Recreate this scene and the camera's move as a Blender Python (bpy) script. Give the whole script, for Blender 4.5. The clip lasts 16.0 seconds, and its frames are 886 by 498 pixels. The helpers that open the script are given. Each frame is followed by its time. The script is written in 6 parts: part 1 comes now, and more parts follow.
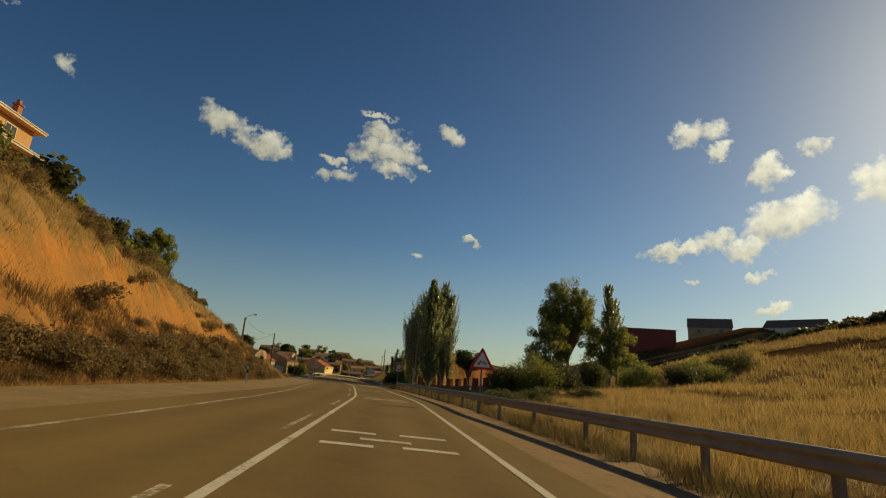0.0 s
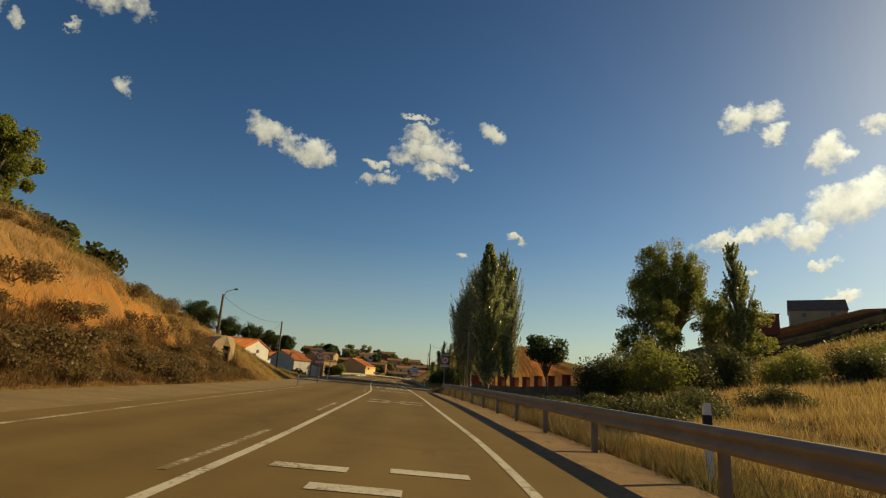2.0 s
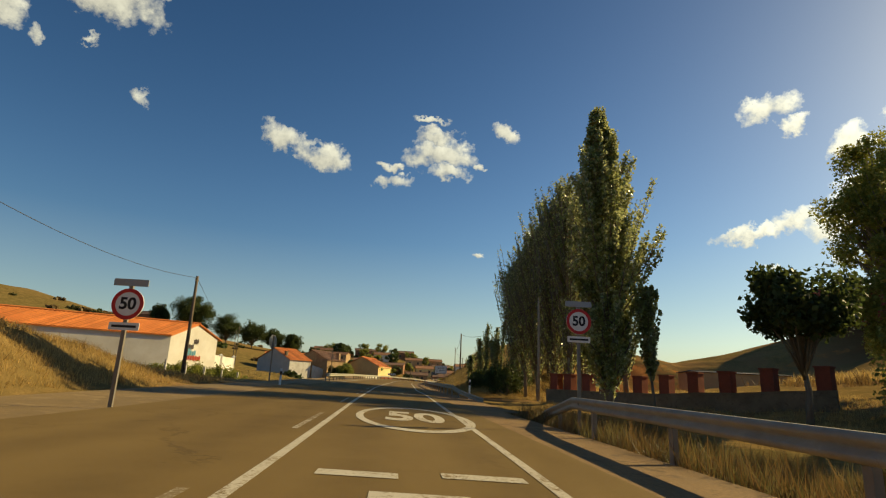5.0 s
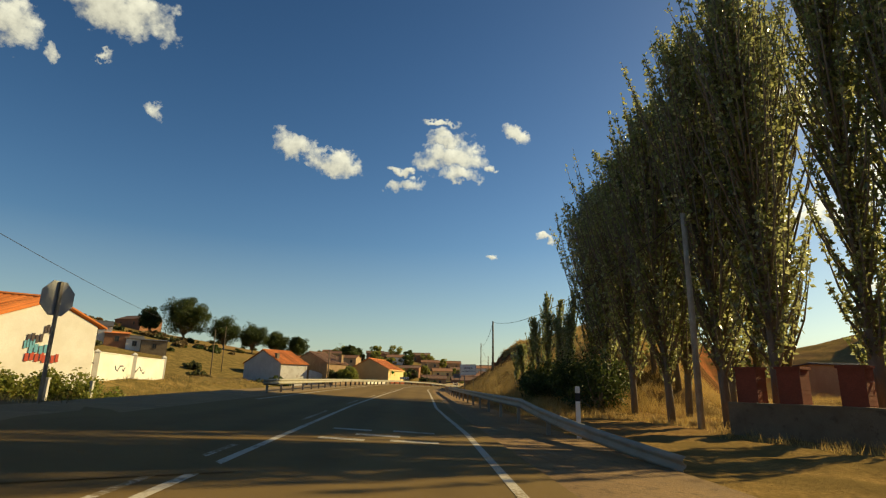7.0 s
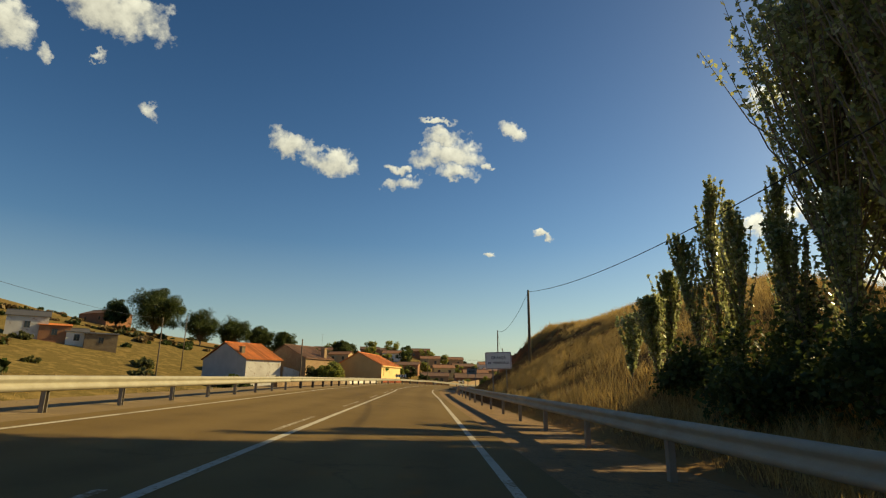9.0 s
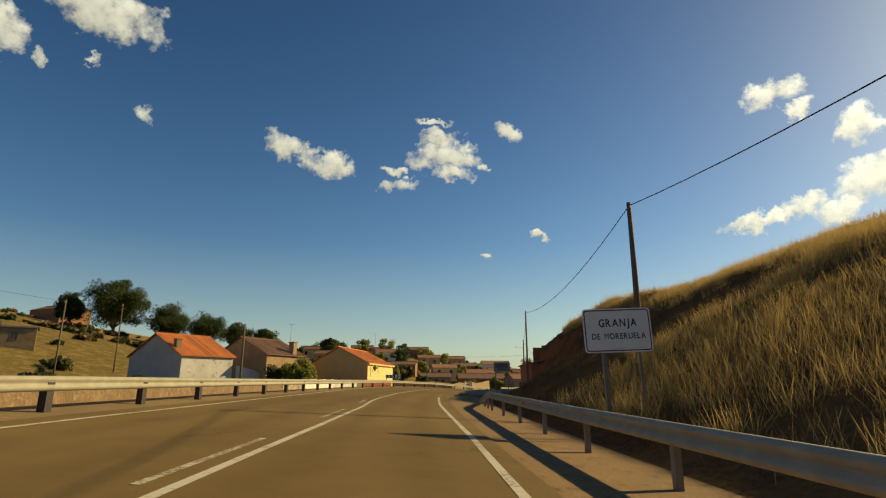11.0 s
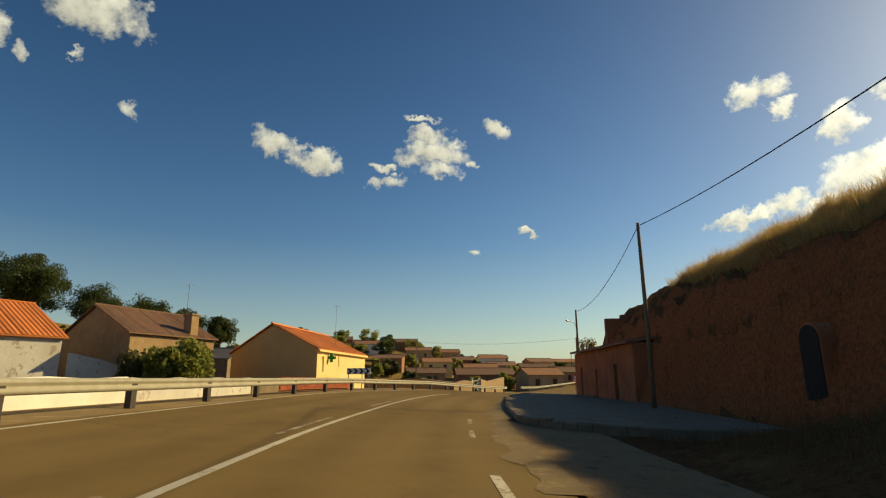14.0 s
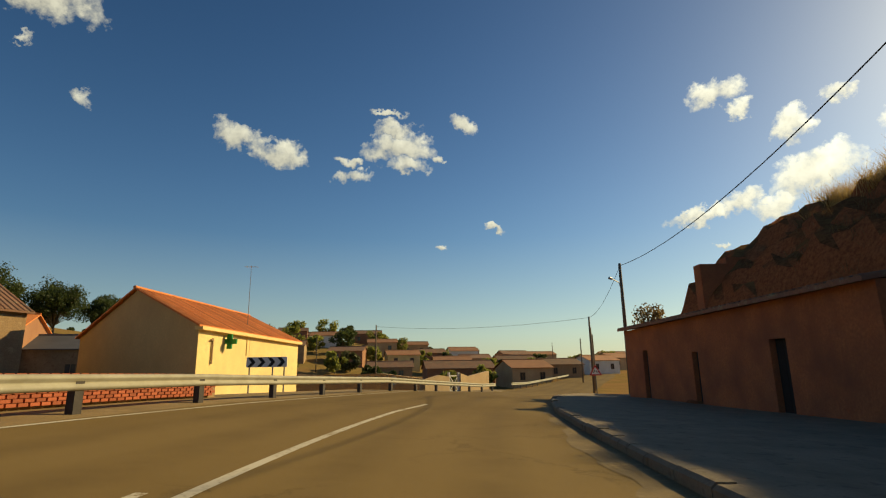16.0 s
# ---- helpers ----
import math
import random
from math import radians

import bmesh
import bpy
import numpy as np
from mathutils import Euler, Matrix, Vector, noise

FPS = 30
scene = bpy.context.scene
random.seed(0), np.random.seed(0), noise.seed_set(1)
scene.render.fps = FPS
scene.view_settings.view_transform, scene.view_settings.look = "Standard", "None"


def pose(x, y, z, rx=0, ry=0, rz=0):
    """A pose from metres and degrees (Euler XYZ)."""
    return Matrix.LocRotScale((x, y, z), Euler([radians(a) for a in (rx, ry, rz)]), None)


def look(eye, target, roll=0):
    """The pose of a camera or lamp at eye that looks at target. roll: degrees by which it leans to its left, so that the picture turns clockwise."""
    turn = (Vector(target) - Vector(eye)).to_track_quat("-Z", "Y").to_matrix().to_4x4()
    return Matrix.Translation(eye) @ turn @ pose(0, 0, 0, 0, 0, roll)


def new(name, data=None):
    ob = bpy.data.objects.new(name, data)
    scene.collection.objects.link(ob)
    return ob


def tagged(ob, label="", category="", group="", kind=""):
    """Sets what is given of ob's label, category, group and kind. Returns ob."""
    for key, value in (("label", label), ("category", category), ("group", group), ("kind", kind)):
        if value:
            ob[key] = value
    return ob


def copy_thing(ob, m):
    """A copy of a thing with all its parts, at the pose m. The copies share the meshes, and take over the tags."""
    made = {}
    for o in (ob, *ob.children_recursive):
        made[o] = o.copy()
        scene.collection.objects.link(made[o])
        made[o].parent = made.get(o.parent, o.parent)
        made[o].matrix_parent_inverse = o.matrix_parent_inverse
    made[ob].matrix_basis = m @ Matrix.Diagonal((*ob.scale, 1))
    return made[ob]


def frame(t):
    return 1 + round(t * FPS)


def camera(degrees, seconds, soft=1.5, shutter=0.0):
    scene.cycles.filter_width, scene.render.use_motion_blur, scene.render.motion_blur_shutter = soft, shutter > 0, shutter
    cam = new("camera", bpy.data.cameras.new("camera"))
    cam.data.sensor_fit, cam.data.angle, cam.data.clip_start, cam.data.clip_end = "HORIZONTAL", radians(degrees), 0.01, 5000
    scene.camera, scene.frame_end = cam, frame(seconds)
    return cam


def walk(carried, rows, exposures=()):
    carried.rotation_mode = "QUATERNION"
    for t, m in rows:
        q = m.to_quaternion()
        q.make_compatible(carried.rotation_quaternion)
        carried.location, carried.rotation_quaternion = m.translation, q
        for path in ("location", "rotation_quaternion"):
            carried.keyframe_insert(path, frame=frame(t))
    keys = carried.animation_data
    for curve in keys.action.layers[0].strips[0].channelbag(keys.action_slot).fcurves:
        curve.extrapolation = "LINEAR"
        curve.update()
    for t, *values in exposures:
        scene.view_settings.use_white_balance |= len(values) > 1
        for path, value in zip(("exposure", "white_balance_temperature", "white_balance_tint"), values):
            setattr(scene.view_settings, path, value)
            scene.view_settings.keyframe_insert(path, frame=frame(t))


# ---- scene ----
cam = camera(79.06, 16.0, soft=1.2)
PATH = [
    (0, pose(-0.002, -0.001, 1.118, 104.011, -4.462, -4.889)),
    (0.5, pose(0.314, 5.581, 1.100, 103.794, -4.524, -3.938)),
    (1, pose(0.418, 11.412, 1.076, 103.555, -3.774, -2.812)),
    (1.5, pose(0.504, 17.635, 1.136, 103.481, -4.024, -1.320)),
    (2, pose(0.348, 23.832, 1.113, 103.600, -3.480, 0.283)),
    (2.5, pose(-0.061, 29.830, 1.122, 103.432, -3.385, 1.059)),
    (3, pose(-0.514, 35.643, 1.151, 103.668, -3.362, 1.498)),
    (3.5, pose(-1.065, 41.265, 1.109, 103.364, -3.166, 1.654)),
    (4, pose(-1.500, 46.476, 1.068, 103.620, -3.244, 1.848)),
    (4.2, pose(-1.759, 48.467, 1.039, 103.481, -3.338, 1.834)),
    (6.3, pose(-4.185, 73.497, 1.141, 103.897, -0.708, 3.446)),
    (6.5, pose(-4.358, 75.884, 1.154, 103.820, -0.908, 3.712)),
    (7, pose(-5.067, 81.886, 1.152, 103.852, -1.245, 4.037)),
    (7.5, pose(-5.955, 87.758, 1.120, 103.768, -1.794, 3.947)),
    (8, pose(-6.646, 93.427, 1.139, 103.672, -1.197, 3.979)),
    (8.5, pose(-7.234, 99.075, 1.159, 103.773, -0.610, 4.079)),
    (9, pose(-7.917, 104.737, 1.129, 103.640, -0.675, 3.888)),
    (9.2, pose(-8.205, 107.035, 1.116, 103.682, -0.097, 4.160)),
    (11.3, pose(-10.834, 132.310, 1.110, 103.765, -0.159, 3.473)),
    (11.5, pose(-11.071, 134.669, 1.104, 103.597, -0.112, 3.268)),
    (12, pose(-11.753, 140.397, 1.104, 103.509, -0.186, 2.832)),
    (12.5, pose(-12.345, 145.856, 1.119, 103.492, -0.271, 2.353)),
    (13, pose(-12.899, 151.100, 1.135, 103.496, -0.233, 2.336)),
    (13.5, pose(-13.406, 156.336, 1.118, 103.561, 0.029, 2.395)),
    (14, pose(-13.728, 161.823, 1.144, 103.434, 0.174, 2.507)),
    (14.5, pose(-14.045, 166.942, 1.138, 103.370, 0.140, 2.566)),
    (15, pose(-14.262, 171.714, 1.115, 102.944, 0.123, 1.888)),
    (15.5, pose(-14.403, 176.141, 1.074, 103.009, 0.682, 0.783)),
    (16, pose(-14.657, 180.971, 1.068, 102.891, 0.813, -0.992)),
]
walk(cam, PATH, [(0.0, -0.55, 7750, -4), (1.2, -0.46, 7750, -4), (3.0, -0.15, 7750, -4), (6.5, 0.05, 7750, -4), (8.0, 0.1, 7750, -4), (9.2, 0.0, 7750, -4), (16.0, -0.1, 7750, -4)])

# ---- light ----
SUN_AZ, SUN_EL = radians(58.0), radians(27.5)      # from +y towards +x, and above the ground
sun_data = bpy.data.lights.new("sun", "SUN")
sun_data.energy, sun_data.angle, sun_data.color = 6.2, radians(0.6), (1.0, 0.77, 0.46)
sun = new("sun", sun_data)
sun_way = Vector((math.sin(SUN_AZ) * math.cos(SUN_EL), math.cos(SUN_AZ) * math.cos(SUN_EL), math.sin(SUN_EL)))
sun.matrix_world = look(sun_way * 300, (0, 0, 0))

world = bpy.data.worlds.new("sky")
scene.world = world
world.use_nodes = True


class Graph:
    """Short hand for node trees."""

    def __init__(self, tree):
        self.tree = tree

    def node(self, kind, **values):
        n = self.tree.nodes.new(kind)
        for key, value in values.items():
            if key == "operation":
                n.operation = value
            elif key == "data_type":
                n.data_type = value
            elif key == "blend_type":
                n.blend_type = value
        return n

    def put(self, socket, value):
        if isinstance(value, bpy.types.NodeSocket):
            self.tree.links.new(value, socket)
        elif value is not None:
            socket.default_value = value

    def math(self, op, a, b=None, c=None, clamp=False):
        n = self.node("ShaderNodeMath", operation=op)
        n.use_clamp = clamp
        for i, v in enumerate((a, b, c)):
            self.put(n.inputs[i], v)
        return n.outputs[0]

    def vec(self, op, a, b=None, scale=None):
        n = self.node("ShaderNodeVectorMath", operation=op)
        self.put(n.inputs[0], a)
        self.put(n.inputs[1], b)
        if scale is not None:
            self.put(n.inputs["Scale"], scale)
        return n.outputs["Value"] if op in ("DOT_PRODUCT", "LENGTH") else n.outputs[0]

    def noise(self, where, scale, detail=4.0, rough=0.55, color=False, stretch=None):
        if stretch:
            m = self.node("ShaderNodeMapping")
            self.put(m.inputs["Vector"], where)
            m.inputs["Scale"].default_value = stretch
            where = m.outputs[0]
        n = self.node("ShaderNodeTexNoise")
        self.put(n.inputs["Vector"], where)
        n.inputs["Scale"].default_value = scale
        n.inputs["Detail"].default_value = detail
        n.inputs["Roughness"].default_value = rough
        return n.outputs["Color"] if color else n.outputs[0]

    def ramp(self, fac, stops):
        n = self.node("ShaderNodeValToRGB")
        self.put(n.inputs[0], fac)
        el = n.color_ramp.elements
        while len(el) < len(stops):
            el.new(0.5)
        for e, (at, c) in zip(el, stops):
            e.position, e.color = at, (c, c, c, 1) if isinstance(c, (int, float)) else (*c, 1)
        return n.outputs[0]

    def mix(self, fac, a, b, blend="MIX"):
        n = self.node("ShaderNodeMix", data_type="RGBA", blend_type=blend)
        self.put(n.inputs[0], fac)
        for s, v in ((n.inputs[6], a), (n.inputs[7], b)):
            self.put(s, (*v, 1) if isinstance(v, tuple) and len(v) == 3 else v)
        return n.outputs[2]


# The clouds: azimuth and elevation of the middle (degrees), half width and half height (degrees), lean, density
CLOUDS = [
    (-21.2, 23.6, 2.53, 1.46, -10, 1),
    (-16.7, 22.3, 3.00, 1.38, -12, 1),
    (-3.7, 23.5, 3.68, 1.78, 0, 1.05),
    (-4.2, 25.5, 2.59, 1.06, 0, 0.95),
    (-5.1, 27.2, 1.99, 0.41, 0, 0.85),
    (-9.1, 22.0, 1.42, 0.65, 0, 0.95),
    (-9.0, 20.3, 2.49, 0.95, 10, 0.78),
    (0.6, 22.6, 0.95, 0.66, 0, 0.95),
    (-2.6, 21.5, 2.39, 0.84, 0, 0.9),
    (3.4, 26.0, 2.00, 1.17, -25, 1),
    (7.1, 14.8, 1.13, 0.48, 0, 1),
    (1.5, 12.9, 0.78, 0.36, 0, 0.95),
    (30.5, 25.6, 2.45, 1.38, 9, 1),
    (32.2, 23.7, 0.96, 0.91, 4, 0.9),
    (36.5, 21.4, 1.84, 1.45, 4, 1),
    (37.5, 16.7, 3.60, 2.16, 16, 1.1),
    (34.0, 14.7, 2.25, 1.30, 14, 1),
    (31.4, 15.4, 2.06, 1.13, 14, 0.95),
    (27.8, 14.5, 3.73, 0.75, 14, 0.95),
    (29.5, 11.4, 0.78, 0.37, 4, 0.9),
    (35.3, 11.7, 1.08, 0.59, 4, 0.95),
    (36.1, 8.7, 1.83, 0.63, 4, 0.95),
    (40.4, 23.1, 1.38, 0.83, 4, 0.9),
    (44.6, 19.3, 2.10, 2.10, 24, 0.95),
    (-39.9, 32.1, 5.04, 2.40, -8, 1.05),
    (-47.7, 28.2, 2.31, 2.04, 0, 1),
    (-44.3, 26.5, 0.75, 1.03, 0, 0.62),
    (-40.3, 27.8, 0.97, 0.44, 0, 0.55),
    (-35.4, 24.2, 1.55, 0.72, 0, 0.38),
]


def sky_world():
    tree = world.node_tree
    tree.nodes.clear()
    g = Graph(tree)
    sky = g.node("ShaderNodeTexSky")
    sky.sky_type, sky.sun_disc = "NISHITA", False
    sky.sun_elevation, sky.sun_rotation = SUN_EL, SUN_AZ
    sky.altitude, sky.air_density, sky.dust_density, sky.ozone_density = 500, 1.08, 0.95, 3.4
    way = g.node("ShaderNodeTexCoord").outputs["Generated"]
    rough = g.vec("SUBTRACT", g.noise(way, 24.0, 5.0, 0.62, color=True), (0.5, 0.5, 0.5))
    bent = g.vec("ADD", way, g.vec("SCALE", rough, scale=0.075))
    fine = g.noise(way, 46.0, 7.0, 0.6)
    total = light = None
    for az, el, wide, high, lean, dense in CLOUDS:
        a, e, r = radians(az), radians(el), radians(lean)
        d = Vector((math.sin(a) * math.cos(e), math.cos(a) * math.cos(e), math.sin(e)))
        right = Vector((math.cos(a), -math.sin(a), 0))
        up = right.cross(d)
        ax, ay = right * math.cos(r) + up * math.sin(r), up * math.cos(r) - right * math.sin(r)
        u = g.math("MULTIPLY", g.vec("DOT_PRODUCT", bent, tuple(ax)), 1 / math.tan(radians(wide)))
        v = g.math("MULTIPLY", g.vec("DOT_PRODUCT", bent, tuple(ay)), 1 / math.tan(radians(high)))
        rr = g.math("ADD", g.math("MULTIPLY", u, u), g.math("MULTIPLY", v, v))
        m = g.math("SUBTRACT", 1.0, rr)
        front = g.math("GREATER_THAN", g.vec("DOT_PRODUCT", way, tuple(d)), 0.5)
        m = g.math("MULTIPLY", g.math("MAXIMUM", m, -1.0), front)
        m = g.math("ADD", m, g.math("SUBTRACT", front, 1.0))
        m = g.math("MULTIPLY_ADD", m, 1.0, dense - 1.0)
        side = g.math("ADD", v, g.math("MULTIPLY", u, 0.25 * (1 if az < 45 else -1)))
        if total is None:
            total, light = m, side
        else:
            pick = g.math("GREATER_THAN", m, total)
            light = g.math("ADD", g.math("MULTIPLY", pick, side), g.math("MULTIPLY", g.math("SUBTRACT", 1.0, pick), light))
            total = g.math("MAXIMUM", total, m)
    body = g.math("ADD", total, g.math("MULTIPLY", g.math("SUBTRACT", fine, 0.5), 2.0))
    cover = g.ramp(body, [(0.0, 0.0), (0.3, 0.38), (0.7, 0.88), (1.0, 0.97)])
    shade = g.math("MULTIPLY_ADD", light, 0.32, 0.55)
    shade = g.math("ADD", shade, g.math("MULTIPLY", g.math("SUBTRACT", fine, 0.5), 0.9), clamp=True)
    white = g.mix(shade, (4.5, 4.3, 4.1), (11.4, 11.1, 10.5))
    glow = g.math("POWER", g.math("MAXIMUM", g.vec("DOT_PRODUCT", way, tuple(sun_way)), 0.0), 5.0)
    white = g.vec("SCALE", white, scale=g.math("MULTIPLY_ADD", glow, 0.75, 1.0))
    deep = g.node("ShaderNodeHueSaturation")
    deep.inputs["Saturation"].default_value, deep.inputs["Value"].default_value = 1.24, 1.0
    deep.inputs["Hue"].default_value = 0.510
    g.put(deep.inputs["Color"], sky.outputs[0])
    xyz = g.node("ShaderNodeSeparateXYZ")
    g.put(xyz.inputs[0], way)
    haze = g.ramp(xyz.outputs[2], [(0.0, 1.0), (0.3, 0.9), (0.62, 0.72)])
    air = g.vec("SCALE", deep.outputs[0], scale=g.math("MULTIPLY", haze, 1.3))
    air = g.mix(g.ramp(xyz.outputs[2], [(0.0, 0.5), (0.09, 0.22), (0.24, 0.0)]), air, (5.6, 6.0, 6.5))
    out = g.mix(cover, air, white)
    back = g.node("ShaderNodeBackground")
    g.put(back.inputs[0], out)
    back.inputs[1].default_value = 0.085
    g.put(g.node("ShaderNodeOutputWorld").inputs[0], back.outputs[0])


sky_world()
# ---- materials ----


def material(name, color, rough=0.8, vary=0.25, grain=3.0, fine=40.0, bump=0.3, metal=0.0, tint=None, spots=None, stretch=None, spread=0.0, dist=0.02, spec=0.35):
    """A procedural surface: a base colour that drifts at two scales, towards tint in stains, with fine relief.
    spread: how far single pieces differ; spots: a third colour in sharper patches."""
    mat = bpy.data.materials.new(name)
    mat.use_nodes = True
    g = Graph(mat.node_tree)
    b = mat.node_tree.nodes["Principled BSDF"]
    at = g.node("ShaderNodeTexCoord").outputs["Object"]
    big = g.noise(at, grain, 5.0, 0.6, stretch=stretch)
    small = g.noise(at, fine, 4.0, 0.65, stretch=stretch)
    dark = tuple(c * (1 - vary) for c in color)
    lite = tuple(min(1.0, c * (1 + vary)) for c in color)
    col = g.mix(g.ramp(small, [(0.3, 0.0), (0.7, 1.0)]), dark, lite)
    col = g.mix(g.ramp(big, [(0.35, 0.0), (0.68, 1.0)]), col, tint or dark)
    if spots:
        col = g.mix(g.ramp(g.noise(at, grain * 3.1, 6.0, 0.7), [(0.56, 0.0), (0.64, 1.0)]), col, spots)
    if spread:
        info = g.node("ShaderNodeObjectInfo").outputs["Random"]
        isle = g.node("ShaderNodeNewGeometry").outputs["Random Per Island"]
        r = g.math("FRACT", g.math("ADD", info, isle))
        col = g.mix(1.0, col, g.ramp(r, [(0.0, 1 - spread), (1.0, 1 + spread)]), "MULTIPLY")
    g.put(b.inputs["Base Color"], col)
    g.put(b.inputs["Roughness"], g.math("MULTIPLY_ADD", small, 0.25, rough - 0.12, clamp=True))
    b.inputs["Metallic"].default_value = metal
    b.inputs["Specular IOR Level"].default_value = spec
    if bump:
        n = g.node("ShaderNodeBump")
        n.inputs["Strength"].default_value, n.inputs["Distance"].default_value = bump, dist
        g.put(n.inputs["Height"], g.math("ADD", g.math("MULTIPLY", big, 0.6), small))
        g.put(b.inputs["Normal"], n.outputs[0])
    return mat


def asphalt_material(name, worn):
    """Sun-bleached brown asphalt: patches, polished wheel tracks, wandering cracks; worn: how much old paint is left on it."""
    mat = bpy.data.materials.new(name)
    mat.use_nodes = True
    g = Graph(mat.node_tree)
    b = mat.node_tree.nodes["Principled BSDF"]
    at = g.node("ShaderNodeTexCoord").outputs["Object"]
    big = g.noise(at, 0.12, 4.0, 0.6, stretch=(1.6, 0.5, 1))
    mid, fine, grit = g.noise(at, 0.9, 6.0, 0.7), g.noise(at, 16.0, 5.0, 0.7), g.noise(at, 90.0, 3.0, 0.6)
    col = g.mix(g.ramp(grit, [(0.3, 0.0), (0.7, 1.0)]), (0.128, 0.084, 0.032), (0.225, 0.154, 0.062))
    col = g.mix(g.ramp(mid, [(0.38, 0.0), (0.66, 0.8)]), col, (0.152, 0.102, 0.041))
    col = g.mix(g.ramp(big, [(0.42, 0.0), (0.6, 0.75)]), col, (0.215, 0.148, 0.061))
    col = g.mix(g.ramp(fine, [(0.62, 0.0), (0.72, 0.45)]), col, (0.075, 0.055, 0.032))
    across = g.node("ShaderNodeAttribute")
    across.attribute_name = "across"
    m = g.math("ABSOLUTE", g.math("SUBTRACT", across.outputs["Fac"], 0.1))
    d = g.math("MINIMUM", g.math("ABSOLUTE", g.math("SUBTRACT", m, 1.05)), g.math("ABSOLUTE", g.math("SUBTRACT", m, 2.7)))
    track = g.math("MULTIPLY", g.ramp(d, [(0.1, 1.0), (0.55, 0.0)]), g.ramp(mid, [(0.3, 0.15), (0.7, 0.55)]))
    col = g.mix(track, col, (0.118, 0.080, 0.034))
    wander = g.vec("ADD", at, g.vec("SCALE", g.noise(at, 1.1, 5.0, 0.7, color=True), scale=1.6))
    cells = g.node("ShaderNodeTexVoronoi")
    cells.feature = "DISTANCE_TO_EDGE"
    cells.inputs["Scale"].default_value = 0.23
    g.put(cells.inputs["Vector"], wander)
    crack = g.math("MULTIPLY", g.ramp(cells.outputs["Distance"], [(0.003, 1.0), (0.011, 0.0)]), g.ramp(g.noise(at, 0.19, 3.0), [(0.5, 0.0), (0.6, 0.3)]))
    col = g.mix(crack, col, (0.035, 0.026, 0.016))
    if worn:
        left = g.ramp(g.math("ADD", g.math("MULTIPLY", fine, 0.55), g.math("MULTIPLY", mid, 0.45)), [(worn - 0.05, 0.92), (worn + 0.05, 0.12)])
        left = g.math("MULTIPLY", left, g.math("SUBTRACT", 1.0, g.math("MULTIPLY", crack, 0.8)))
        col = g.mix(left, col, g.mix(grit, (0.46, 0.42, 0.33), (0.66, 0.62, 0.52)))
    g.put(b.inputs["Base Color"], col)
    g.put(b.inputs["Roughness"], g.math("MULTIPLY_ADD", grit, 0.25, 0.66))
    b.inputs["Specular IOR Level"].default_value = 0.05
    n = g.node("ShaderNodeBump")
    n.inputs["Strength"].default_value, n.inputs["Distance"].default_value = 0.45, 0.012
    g.put(n.inputs["Height"], g.math("SUBTRACT", g.math("ADD", grit, fine), g.math("MULTIPLY", crack, 2.0)))
    g.put(b.inputs["Normal"], n.outputs[0])
    return mat


ASPHALT = asphalt_material("asphalt", 0.0)
PAINT = asphalt_material("road_paint", 0.56)
OLD_PAINT = asphalt_material("faded_road_paint", 0.47)
GRAVEL = material("shoulder_gravel", (0.25, 0.15, 0.06), 0.92, 0.4, 0.9, 22.0, 0.8, tint=(0.2, 0.12, 0.048), spots=(0.14, 0.085, 0.035), dist=0.03)
VERGE = material("dusty_verge", (0.25, 0.17, 0.075), 0.92, 0.3, 0.5, 20.0, 0.6, tint=(0.19, 0.13, 0.058), spots=(0.3, 0.21, 0.1), dist=0.02)
STEEL = material("galvanised_steel", (0.36, 0.34, 0.27), 0.78, 0.14, 2.0, 60.0, 0.08, metal=0.08, tint=(0.28, 0.26, 0.2), dist=0.004)
POST_STEEL = material("post_steel", (0.27, 0.245, 0.21), 0.6, 0.15, 4.0, 50.0, 0.1, metal=0.6, dist=0.004)
CREAM = material("cream_render", (0.84, 0.62, 0.27), 0.9, 0.08, 0.5, 12.0, 0.25, tint=(0.74, 0.53, 0.23), spots=(0.72, 0.52, 0.25))
WHITEWASH = material("whitewash", (0.78, 0.76, 0.7), 0.9, 0.07, 0.6, 14.0, 0.25, tint=(0.66, 0.62, 0.54))
OLD_WHITE = material("weathered_whitewash", (0.62, 0.6, 0.55), 0.92, 0.12, 0.5, 9.0, 0.35, tint=(0.5, 0.47, 0.42), spots=(0.36, 0.3, 0.24))
ADOBE = material("adobe", (0.36, 0.24, 0.13), 0.95, 0.2, 0.7, 11.0, 0.6, tint=(0.28, 0.18, 0.1), spots=(0.42, 0.3, 0.17), dist=0.04)
TERRA = material("clay_roof", (0.66, 0.215, 0.06), 0.85, 0.2, 0.8, 14.0, 0.4, tint=(0.54, 0.17, 0.05), spread=0.25)
OLD_TERRA = material("old_clay_roof", (0.24, 0.12, 0.07), 0.9, 0.3, 0.8, 14.0, 0.5, tint=(0.17, 0.1, 0.07), spots=(0.25, 0.2, 0.12), spread=0.3)
BRICK = material("red_brick", (0.42, 0.115, 0.055), 0.9, 0.2, 2.0, 25.0, 0.4, tint=(0.33, 0.09, 0.045), spread=0.25)
RED_EARTH = material("red_plaster_earth", (0.42, 0.15, 0.06), 0.95, 0.22, 0.8, 12.0, 0.5, tint=(0.26, 0.1, 0.05), dist=0.04)
CONCRETE = material("concrete", (0.23, 0.175, 0.11), 0.9, 0.2, 1.2, 30.0, 0.3, tint=(0.17, 0.125, 0.075), spots=(0.14, 0.1, 0.06))
